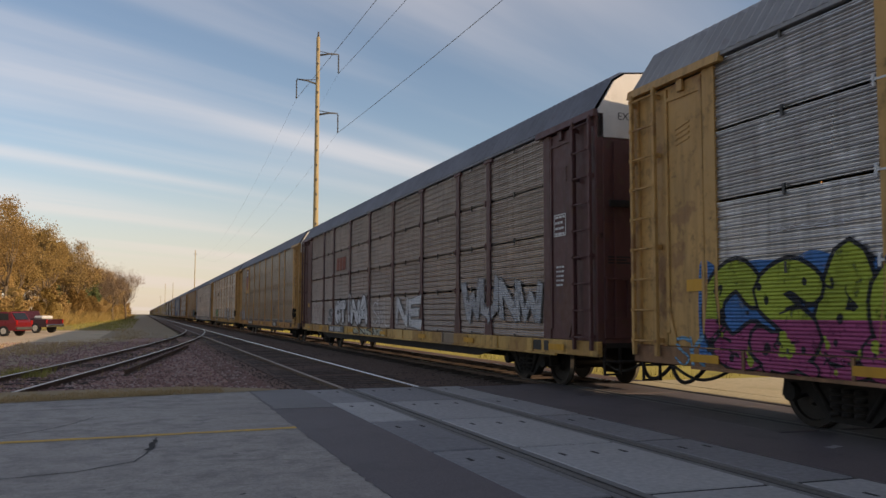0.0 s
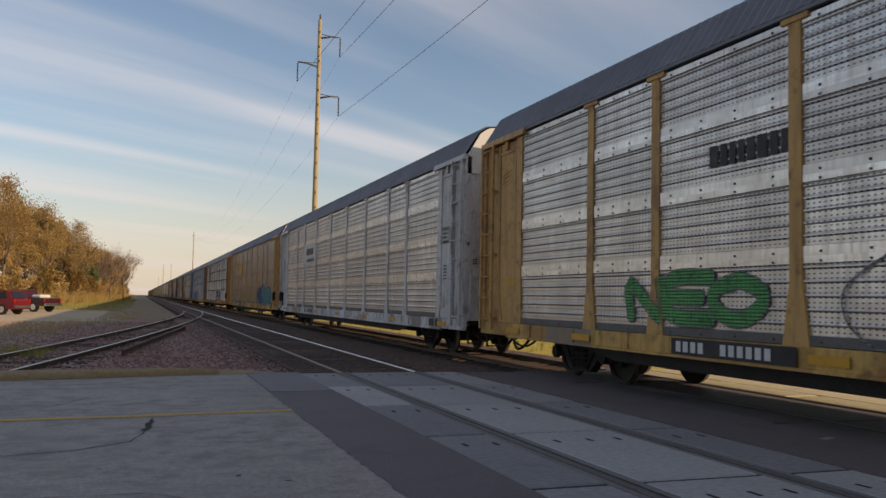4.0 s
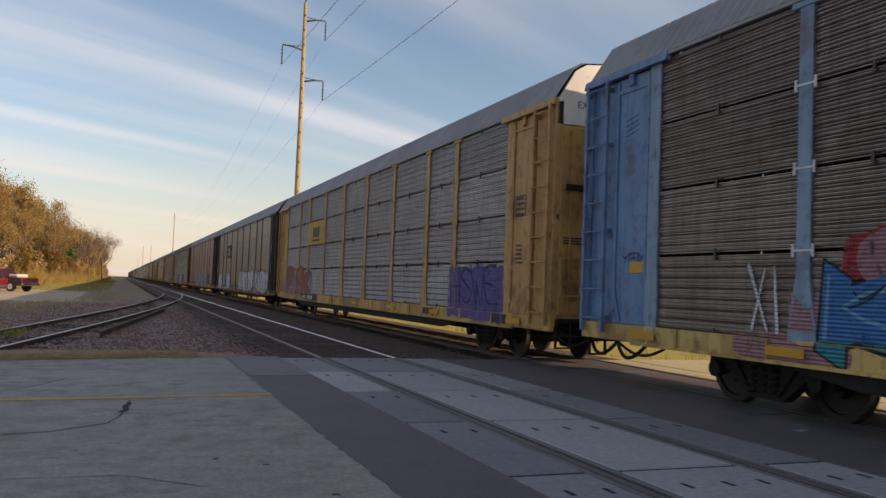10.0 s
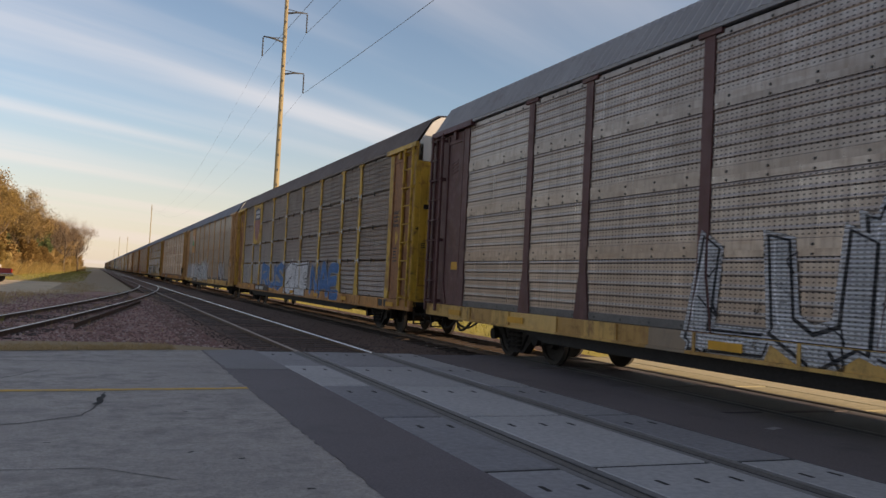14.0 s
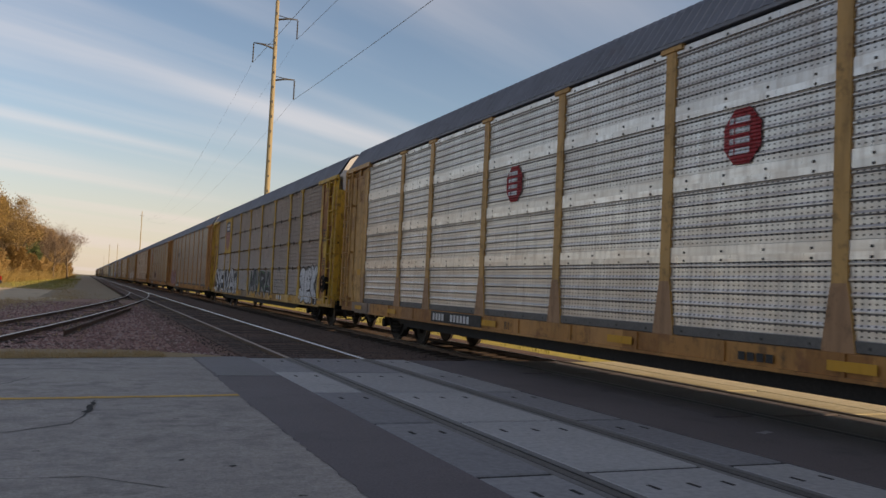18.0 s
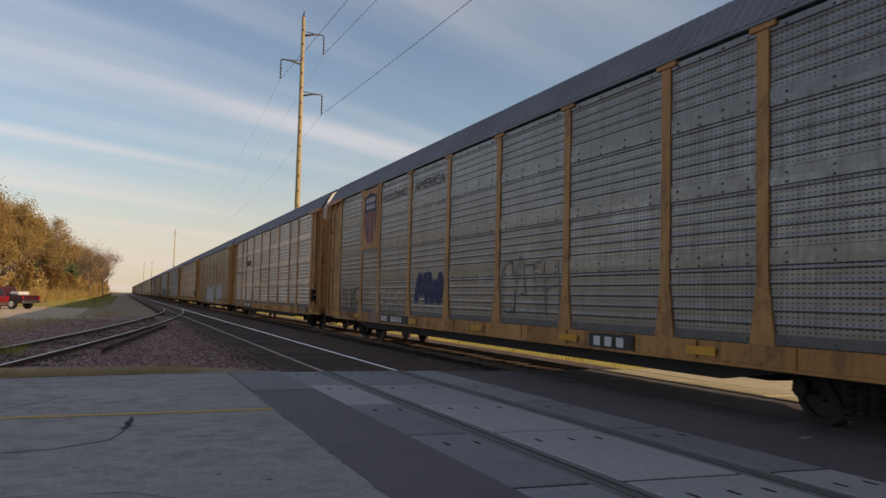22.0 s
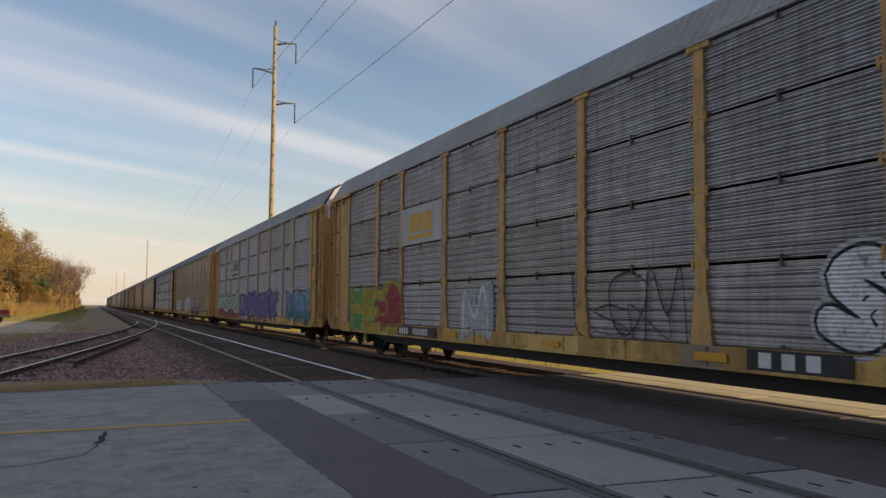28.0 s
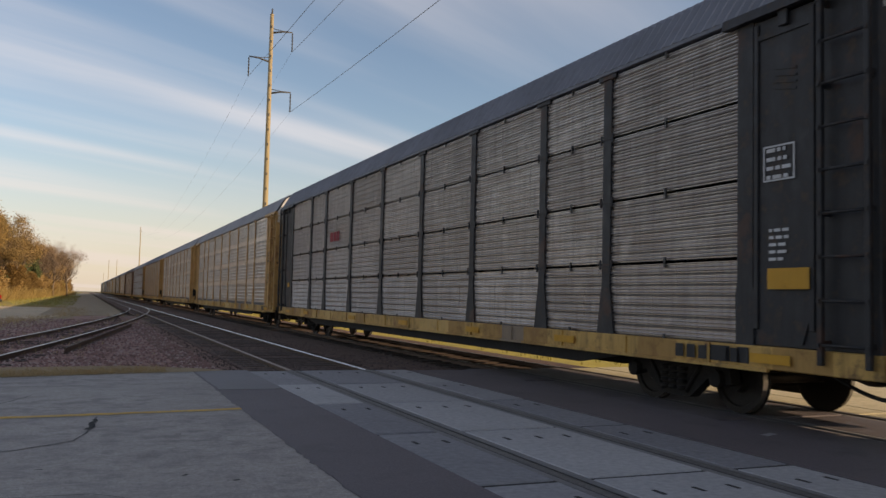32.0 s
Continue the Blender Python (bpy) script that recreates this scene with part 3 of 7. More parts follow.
def build_crossing():
    """Concrete panels between and beside the rails of both tracks, with dark joints and lifting sockets."""
    for nm, cx, mat, lab in (("crossing_near", NEAR_X, PANEL_CONCRETE, "pale concrete crossing panels round the near track's rails"), ("crossing_train", TRAIN_X, ASPHALT, "dark timber and asphalt crossing of the train's track")):
        cr = tagged(new(nm), lab, "level crossing", kind="structure")
        for k, (u0, u1) in enumerate(((-1.565, -0.89), (-0.585, 0.585), (0.89, 1.545))):
            y, me = 8.47 - 7 * 2.52, None
            bm = bmesh.new()
            box(bm, u0, u1, 0.034, 2.486, -0.2, 0.0, 0, 0.014)
            if mat is PANEL_CONCRETE:
                n = 3 if k == 1 else 2
                for i in range(n):
                    for yy in (1.93,):
                        c = u0 + (u1 - u0) * (i + 0.5 + 0.12 * math.sin(i * 5 + yy)) / n
                        box(bm, c - 0.02, c + 0.02, yy - 0.075, yy + 0.075, -0.02, 0.003, 1)
            # the train track's outer panel has the sunlit strip put into its colour
            me = mesh_of("panel", bm, [SUNNY_PALE_DIRT if mat is ASPHALT and k == 2 else mat, DARK_JOINT])
            while y < ROAD_Y1 - 0.4:
                part("panel", me, None, cr, at=(cx, y, -0.006 + random.uniform(-.006, .004)))
                y += 2.52
        for s in (-1, 1):
            # dark grooves beside the rail head, then a dirt-filled strip up to the panels
            for a, b, top, fm in ((-0.085, -0.038, -0.04, DARK_JOINT), (-0.165, -0.089, -0.012, FLANGE), (0.038, 0.064, -0.03, DARK_JOINT), (0.068, 0.137, -0.012, FLANGE)):
                bm = bmesh.new()
                a2, b2 = (a, b) if s == 1 else (-b, -a)
                box(bm, cx + s * GAUGE + a2, cx + s * GAUGE + b2, ROAD_Y0, ROAD_Y1, -0.2, top)
                part("flangeway", bm, fm, cr)
        bm = bmesh.new()
        box(bm, cx - 1.56, cx + 1.54, ROAD_Y0, ROAD_Y1, -0.24, -0.02)
        part("joint_bed", bm, DARK_JOINT, cr)


build_ground()
build_tracks()
build_crossing()


# ---- the train ----
BODY0, BODY1 = 0.6, PITCH - 0.6
POSTS = [1.915, 4.893, 6.892, 9.835, 12.777, 15.719, 18.661, 21.604, 23.603, 26.581]
TIERS = [(0.965, 1.975), (2.015, 2.935), (2.975, 3.915), (3.955, 4.90)]
HALF = 1.52
_cache = {}
BAND = {}


def cached(key, make):
    if key not in _cache:
        _cache[key] = make()
    return _cache[key]


def panel_mesh(style, w, tier, mat):
    def make():
        hgt = (TIERS[tier][1] if style == "A" or tier == 3 else TIERS[tier + 1][0]) - TIERS[tier][0]
        prof = [(0.06, 0.0), (0.0, 0.0)]
        if style == "A":
            n = round(hgt / 0.047)
            p = hgt / n
            for i in range(n):
                deep = 0.034 if i % 3 == 0 else 0.017
                prof += [(deep, i * p + 0.30 * p), (deep, i * p + 0.55 * p), (0.0, i * p + 0.8 * p)]
        else:
            prof += [(0.0, 0.12)]
            p = (hgt - 0.22) / 5
            rib = 0.018 if "silver" in mat.name else 0.010
            for i in range(5):
                z = 0.12 + i * p
                prof += [(rib, z + 0.06 * p), (rib, z + 0.64 * p), (0.002, z + 0.78 * p), (0.002, z + 0.86 * p)]
            prof += [(rib, hgt - 0.10), (0.0, hgt - 0.085)]
        prof += [(0.0, hgt), (0.06, hgt)]
        bm = bmesh.new()
        a = [bm.verts.new((x, 0, z)) for x, z in prof]
        b = [bm.verts.new((x, w, z)) for x, z in prof]
        for i in range(len(prof) - 1):
            f = bm.faces.new((a[i], a[i + 1], b[i + 1], b[i]))
            f.material_index = 1 if style == "B" and prof[i][0] == 0 and prof[i + 1][0] == 0 and abs(prof[i][1] - prof[i + 1][1]) > .07 else 0
            if tier == 0 and f.material_index == 1 and prof[i][1] < .05:
                f.material_index = 3
        if style == "B":
            for q in range(4):
                y = w * (q + .5) / 4
                for z in (0.05, hgt - 0.06):
                    box(bm, -0.012, 0.002, y - .014, y + .014, z - .014, z + .014, 2)
        else:
            for z in (0.0, hgt):
                box(bm, -0.02, 0.004, w * .52 - .02, w * .52 + .02, z - .05, z + .05, 1)
        return mesh_of("panel", bm, [mat, BAND[mat.name] if style == "B" else DARK_IRON, DARK_IRON, KICK])
    return cached(("panel", style, round(w, 3), tier, mat.name), make)


def post_mesh(mat, end=False, foot=None):
    def make():
        bm = bmesh.new()
        w, f = (0.13, 0.15) if end else (0.105, 0.232)
        prism(bm, [(-f, 0.9), (f, 0.9), (w + 0.03, 1.55), (w, 1.7), (w, 4.9), (-w, 4.9), (-w, 1.7), (-w - 0.03, 1.55)], "x", -HALF - 0.014, -HALF + 0.06)
        box(bm, -HALF - 0.035, -HALF + 0.05, -w - 0.14, w + 0.12, 4.86, 4.97, 0, 0.01)
        # the flared foot is a plate welded on, with a seam above it
        prism(bm, [(-f + .004, 0.9), (f - .004, 0.9), (w + 0.026, 1.55), (w - .004, 1.68), (-w + .004, 1.68), (-w - 0.026, 1.55)], "x", -HALF - 0.0175, -HALF - 0.010)
        for fc in bm.faces:
            fc.material_index = 1 if fc.calc_center_median().x < -HALF - 0.0145 and fc.calc_center_median().z < 1.69 and max(v.co.z for v in fc.verts) < 1.69 else 0
        return mesh_of("post", bm, [mat, foot or mat])
    return cached(("post", end, mat.name, foot and foot.name), make)


def roof_mesh(mat):
    def make():
        bm = bmesh.new()
        prof = [(-1.53, 4.97), (-1.55, 5.0), (-1.18, 5.56), (-0.95, 5.70), (0, 5.80), (0.95, 5.70), (1.18, 5.56), (1.55, 5.0), (1.53, 4.97)]
        rings, y, i = [], BODY0 + 0.02, 0
        n = 272
        for i in range(n + 1):
            y = BODY0 + 0.02 + (BODY1 - BODY0 - 0.04) * i / n
            up = (0.032 if i % 2 else 0.0)
            rings.append([bm.verts.new((x * (1 + up / 1.5), y, z + up * (0 if z < 5.01 else 1))) for x, z in prof])
        for a, b in zip(rings, rings[1:]):
            for j in range(len(prof) - 1):
                bm.faces.new((a[j], b[j], b[j + 1], a[j + 1]))
        return mesh_of("roof", bm, mat)
    return cached(("roof", mat.name), make)


ROOF_END = [(-1.48, 0.92), (1.48, 0.92), (1.48, 4.98), (1.15, 5.53), (0.93, 5.67), (0, 5.77), (-0.93, 5.67), (-1.15, 5.53), (-1.48, 4.98)]


def end_wall_mesh(mat, front):
    def make():
        bm = bmesh.new()
        y = BODY0 + 0.02 if front else BODY1 - 0.08
        prism(bm, [(-1.47, 0.92), (1.47, 0.92), (1.47, 4.51), (-1.47, 4.51)], "y", y, y + 0.06)
        return mesh_of("end_wall", bm, mat)
    return cached(("endw", front, mat.name), make)


def end_door_mesh(mat, front, side):
    """One folding leaf of the end doors with its ribs and lock bar."""
    def make():
        bm = bmesh.new()
        y = BODY0 + 0.02 if front else BODY1 - 0.08
        ya, yb = (y - 0.03, y - 0.002) if front else (y + 0.062, y + 0.09)
        yc, yd = (y - 0.06, y - 0.028) if front else (y + 0.088, y + 0.12)
        x0, x1 = (-1.40, -0.02) if side < 0 else (0.02, 1.40)
        box(bm, x0, x1, ya, yb, 1.0, 4.47, 0, 0.012)
        for z in (1.6, 2.2, 3.3, 4.2):
            box(bm, x0 + 0.5, x1 - 0.25, yc, yd, z, z + 0.06)
        for x in (x0 + 0.68, x0 + 0.2):
            box(bm, x, x + 0.03, yc, yd, 1.05, 4.42)
        return mesh_of("end_door", bm, mat)
    return cached(("endd", front, side, mat.name), make)


def end_cap_mesh(mat, front):
    def make():
        bm = bmesh.new()
        y = BODY0 + 0.0 if front else BODY1 - 0.06
        prism(bm, [(-1.49, 4.515), (1.49, 4.515)] + ROOF_END[2:], "y", y, y + 0.06)
        return mesh_of("end_cap", bm, mat)
    return cached(("cap", front, mat.name), make)


def end_panel_mesh(mat):
    """The solid section beside the end door, from the corner to the first post, drawn for the front end (y from 0)."""
    def make():
        bm = bmesh.new()
        x = -HALF + 0.01
        box(bm, x, x + 0.05, 0.84, 1.80, 0.96, 4.84, 0, 0.008)
        box(bm, x + 0.02, x + 0.06, 0.12, 0.80, 0.96, 4.84)
        box(bm, x - 0.03, x, 0.85, 0.93, 1.15, 4.80, 0, 0.008)
        prism(bm, [(0.84, 1.5), (0.92, 1.5), (1.10, 1.0), (1.02, 1.0)], "x", x - 0.026, x - 0.001)
        box(bm, x - 0.03, x, 1.70, 1.77, 1.15, 4.80, 0, 0.008)
        box(bm, x - 0.022, x, 0.93, 1.70, 4.60, 4.66)
        for i in range(4):
            prism(bm, [(1.12, 3.9 + i * 0.08), (1.45, 3.96 + i * 0.08), (1.45, 3.985 + i * 0.08), (1.12, 3.925 + i * 0.08)], "x", x - 0.012, x)
        return mesh_of("end_panel", bm, mat)
    return cached(("endp", mat.name), make)


def corner_mesh(mat):
    def make():
        bm = bmesh.new()
        box(bm, -HALF - 0.02, -HALF + 0.16, 0.0, 0.14, 0.80, 4.95, 0, 0.015)
        return mesh_of("corner_post", bm, mat)
    return cached(("corner", mat.name), make)


def ladder_mesh(mat):
    def make():
        bm = bmesh.new()
        for y in (0.05, 0.66):
            box(bm, -HALF - 0.12, -HALF - 0.06, y, y + 0.07, 0.80, 4.90, 0, 0.008)
            for z in (1.0, 2.4, 3.8, 4.7):
                box(bm, -HALF - 0.07, -HALF + 0.06, y + 0.008, y + 0.042, z, z + 0.07)
        return mesh_of("ladder", bm, mat)
    return cached(("ladder", mat.name), make)


def rung_mesh(mat):
    def make():
        bm = bmesh.new()
        tube(bm, [(-HALF - 0.10, 0.08, 0), (-HALF - 0.10, 0.70, 0)], 0.017, 6)
        box(bm, -HALF - 0.135, -HALF - 0.10, 0.06, 0.10, -0.025, 0.025)
        box(bm, -HALF - 0.135, -HALF - 0.10, 0.68, 0.72, -0.025, 0.025)
        return mesh_of("rung", bm, mat)
    return cached(("rung", mat.name), make)


def sill_mesh(mat):
    def make():
        bm = bmesh.new()
        box(bm, -HALF - 0.03, -HALF + 0.07, BODY0 - 0.02, BODY1 + 0.02, 0.69, 0.955, 0, 0.012)
        box(bm, -HALF - 0.075, -HALF - 0.02, BODY0 + 1.5, BODY1 - 1.5, 0.66, 0.70)
        for i in range(14):
            y = BODY0 + 2.5 + i * 1.8
            box(bm, -HALF - 0.055, -HALF - 0.03, y, y + 0.05, 0.70, 0.95)
        return mesh_of("side_sill", bm, mat)
    return cached(("sill", mat.name), make)


def deck_mesh(mat):
    def make():
        bm = bmesh.new()
        box(bm, -HALF + 0.08, HALF - 0.08, BODY0, BODY1, 0.84, 0.93)
        prism(bm, [(BODY0 - 0.1, 0.84), (BODY0 - 0.1, 0.56), (5.2, 0.56), (6.6, 0.40), (PITCH - 6.6, 0.40), (PITCH - 5.2, 0.56), (BODY1 + 0.1, 0.56), (BODY1 + 0.1, 0.84)], "x", -0.42, 0.42)
        for i in range(15):
            y = 1.6 + i * 1.8
            prism(bm, [(-1.4, 0.84), (-0.42, 0.52), (0.42, 0.52), (1.4, 0.84)], "y", y, y + 0.12)
        box(bm, -HALF + 0.05, HALF - 0.05, BODY0, BODY1, 2.75, 2.83)
        # deep side sills between the trucks
        for sd in (-1, 1):
            prism(bm, [(4.9, 0.84), (4.9, 0.68), (6.3, 0.47), (PITCH - 6.3, 0.47), (PITCH - 4.9, 0.68), (PITCH - 4.9, 0.84)], "x", min(sd * (HALF - .10), sd * (HALF - .03)), max(sd * (HALF - .10), sd * (HALF - .03)))
        # air reservoir and pipes under the floor
        tube(bm, [(-0.9, 11.0, 0.62), (-0.9, 12.6, 0.62)], 0.16, 10)
        tube(bm, [(-1.1, 4.8, 0.66), (-1.1, 24.0, 0.66)], 0.03, 6)
        return mesh_of("underframe", bm, mat)
    return cached(("deck",), make)


def side_frame_mesh():
    def make():
        bm = bmesh.new()
        x0, x1 = -1.10, -0.94
        prism(bm, [(-1.12, 0.40), (-1.08, 0.62), (-0.72, 0.66), (-0.38, 0.72), (0.38, 0.72), (0.72, 0.66), (1.08, 0.62), (1.12, 0.40), (0.98, 0.36), (0.70, 0.46), (0.42, 0.24), (0.30, 0.15), (-0.30, 0.15), (-0.42, 0.24), (-0.70, 0.46), (-0.98, 0.36)], "x", x0, x1)
        for y in (-0.18, 0.0, 0.18):
            for k in range(4):
                tube(bm, [(x0 - 0.03, y, 0.24 + k * 0.09), (x0 - 0.03, y, 0.29 + k * 0.09)], 0.075, 8)
        for y in (-0.9, 0.9):
            disc_x(bm, y, 0.457, 0.115, x0 - 0.09, x0, 12)
        tube(bm, [(x0 - 0.02, -0.55, 0.60), (x0 - 0.02, -0.25, 0.22)], 0.03, 6)
        tube(bm, [(x0 - 0.02, 0.55, 0.60), (x0 - 0.02, 0.25, 0.22)], 0.03, 6)
        return mesh_of("side_frame", bm, BLACK_STEEL)
    return cached(("sf",), make)


def axle_mesh():
    def make():
        bm = bmesh.new()
        tube(bm, [(-1.12, 0, 0), (1.12, 0, 0)], 0.075, 12)
        return mesh_of("wheelset", bm, WHEEL_STEEL)
    return cached(("axle",), make)


def wheel_mesh(s):
    """A flanged wheel turned about its axle: flange, polished tread, rim, dished plate and hub."""
    def make():
        bm = bmesh.new()
        prof = [(.685, .07), (.685, .36), (.69, .47), (.70, .485), (.712, .483), (.72, .460), (.80, .455), (.80, .375), (.77, .36), (.765, .19), (.81, .165), (.86, .16), (.86, .07)]
        n = 30
        rings = [[bm.verts.new((s * x, r * math.cos(2 * math.pi * k / n), r * math.sin(2 * math.pi * k / n))) for k in range(n)] for x, r in prof]
        for q, (a, b) in enumerate(zip(rings, rings[1:])):
            for k in range(n):
                f = bm.faces.new((a[k], a[(k + 1) % n], b[(k + 1) % n], b[k]))
                f.material_index = 1 if q == 5 else 0
        bmesh.ops.recalc_face_normals(bm, faces=bm.faces)
        return mesh_of("wheel", bm, [WHEEL_STEEL, TREAD])
    return cached(("wheel", s), make)


def bolster_mesh():
    def make():
        bm = bmesh.new()
        box(bm, -0.95, 0.95, -0.2, 0.2, 0.42, 0.62, 0, 0.03)
        for y in (-0.45, 0.45):
            box(bm, -0.8, 0.8, y - 0.06, y + 0.06, 0.3, 0.42)
        return mesh_of("bolster", bm, BLACK_STEEL)
    return cached(("bol",), make)


def coupler_mesh():
    def make():
        bm = bmesh.new()
        box(bm, -0.09, 0.09, 0.12, 1.2, 0.74, 0.92, 0, 0.02)
        box(bm, -0.19, 0.19, -0.06, 0.22, 0.68, 0.98, 0, 0.05)
        box(bm, -0.30, 0.30, 0.50, 0.62, 0.56, 1.02, 0, 0.02)
        # uncoupling lever and step irons
        tube(bm, [(-1.45, 0.52, 0.62), (-0.5, 0.46, 0.62), (-0.3, 0.35, 0.72)], 0.018, 6)
        for x in (-1.42, -1.12):
            box(bm, x, x + 0.035, 0.58, 0.62, 0.40, 0.86)
        box(bm, -1.42, -1.085, 0.57, 0.63, 0.38, 0.41)
        return mesh_of("coupler", bm, BLACK_STEEL)
    return cached(("coup",), make)


def hose_mesh():
    def make():
        bm = bmesh.new()
        pts = [(-0.45 - 0.10 * math.sin(u * math.pi), 0.95 - 1.0 * u, 0.66 - 0.34 * math.sin(u * math.pi) ** 0.8) for u in [i / 14 for i in range(15)]]
        tube(bm, pts, 0.033, 8)
        pts = [(-0.75, 1.9 - 1.5 * u, 0.62 - 0.20 * math.sin(u * math.pi)) for u in [i / 12 for i in range(13)]]
        tube(bm, pts, 0.025, 8)
        return mesh_of("air_hose", bm, RUBBER)
    return cached(("hose",), make)


def brake_mesh():
    def make():
        bm = bmesh.new()
        n, r = 20, 0.27
        ring = [(-HALF - 0.16, 1.35 + r * math.cos(2 * math.pi * k / n), 1.45 + r * math.sin(2 * math.pi * k / n)) for k in range(n + 1)]
        tube(bm, ring, 0.02, 6)
        for a in (0.3, 1.35, 2.4):
            c, s = math.cos(a) * r, math.sin(a) * r
            tube(bm, [(-HALF - 0.16, 1.35 - c, 1.45 - s), (-HALF - 0.16, 1.35 + c, 1.45 + s)], 0.014, 6)
        box(bm, -HALF - 0.15, -HALF, 1.22, 1.50, 1.25, 1.68, 0, 0.04)
        box(bm, -HALF - 0.05, -HALF, 1.30, 1.40, 0.95, 1.3)
        return mesh_of("hand_brake", bm, BLACK_STEEL)
    return cached(("brake",), make)


def flat_mesh(key, w, h, mat):
    def make():
        bm = bmesh.new()
        box(bm, -0.006, 0.0, 0, w, 0, h)
        return mesh_of("plate", bm, mat)
    return cached(("flat", key, round(w, 3), round(h, 3), mat.name), make)


MIRROR = Matrix.Diagonal((1, -1, 1, 1))


def flipped(me_key, me):
    """The same mesh turned end for end about the car's middle."""
    def make():
        m = me.copy()
        m.transform(Matrix.Translation((0, PITCH, 0)) @ MIRROR)
        m.flip_normals()
        return m
    return cached(("flip",) + me_key, make)


def far_copy(key, me):
    """The same mesh on the far side of the car."""
    def make():
        m = me.copy()
        m.transform(Matrix.Diagonal((-1, 1, 1, 1)))
        m.flip_normals()
        return m
    return cached(("far",) + key, make)


# ---- lettering, signs and sprayed pieces on the cars ----
def smooth(pts, n=5, closed=False):
    """A rounded line through the given points."""
    out, m = [], len(pts)
    for i in range(m if closed else m - 1):
        p = [Vector(pts[(i + j) % m] if closed else pts[min(max(i + j, 0), m - 1)]) for j in (-1, 0, 1, 2)]
        for k in range(n):
            t = k / n
            out.append(0.5 * (2 * p[1] + (p[2] - p[0]) * t + (2 * p[0] - 5 * p[1] + 4 * p[2] - p[3]) * t * t + (3 * p[1] - p[0] - 3 * p[2] + p[3]) * t ** 3))
    if not closed:
        out.append(Vector(pts[-1]))
    return out


def line(bm, pts, r, x, mi, closed=False, n=5, taper=False):
    """A sprayed line: an even ribbon with round ends, rising a hair along its way."""
    q = smooth(pts, n, closed)
    m = len(q)
    if m < 3:
        return
    rows = []
    for i, p in enumerate(q):
        d = (q[(i + 1) % m] - q[i - 1]) if closed else q[min(i + 1, m - 1)] - q[max(i - 1, 0)]
        if d.length < 1e-6:
            continue
        rr = r * (1 - .55 * i / m) if taper else r
        nn = Vector((-d.y, d.x)).normalized() * rr
        xx = x - 0.0006 * i / m
        rows.append((bm.verts.new((xx, p.x + nn.x, p.y + nn.y)), bm.verts.new((xx, p.x - nn.x, p.y - nn.y))))
    for u, v in zip(rows, rows[1:] + (rows[:1] if closed else [])):
        bm.faces.new((u[0], u[1], v[1], v[0])).material_index = mi
    if not closed:
        for p, e in ((q[0], .0001), (q[-1], -.0007)):
            rr = r * (.45 if taper and p is q[-1] else 1)
            bm.faces.new([bm.verts.new((x + e, p.x + rr * math.cos(k * .6283), p.y + rr * math.sin(k * .6283))) for k in range(10)]).material_index = mi


def on_side(parent, bm, mats, y0, y1, z1):
    """Lay a flat sprayed sheet over panels, sill and posts: each takes its own strip of it."""
    out = bmesh.new()
    whole = bpy.data.meshes.new("tmp")
    bm.to_mesh(whole)
    bm.free()

    def cut(planes, dx):
        b = bmesh.new()
        b.from_mesh(whole)
        for co, no in planes:
            bmesh.ops.bisect_plane(b, geom=b.verts[:] + b.edges[:] + b.faces[:], plane_co=co, plane_no=no, clear_outer=True)
        bmesh.ops.translate(b, vec=(dx, 0, 0), verts=b.verts)
        t = bpy.data.meshes.new("tmp")
        b.to_mesh(t)
        b.free()
        out.from_mesh(t)
        bpy.data.meshes.remove(t)
    cut([((0, 0, .968), (0, 0, -1))], 0)
    cut([((0, 0, .95), (0, 0, 1)), ((0, 0, .705), (0, 0, -1))], -.0275)
    for q in POSTS:
        q += BODY0
        if y0 - .1 < q < y1 + .1:
            cut([((0, q - .074, 0), (0, -1, 0)), ((0, q + .074, 0), (0, 1, 0)), ((0, 0, .968), (0, 0, -1))], -.0165)
            # the flared foot of the post
            cut([((0, q + .074, 0), (0, -1, 0)), ((0, q + .215, .9), Vector((0, .65, .115))), ((0, 0, .968), (0, 0, -1))], -.0165)
            cut([((0, q - .074, 0), (0, 1, 0)), ((0, q - .215, .9), Vector((0, -.65, .115))), ((0, 0, .968), (0, 0, -1))], -.0165)
    bpy.data.meshes.remove(whole)
    return tagged(part("graffiti", out, mats, parent), kind="stuff")


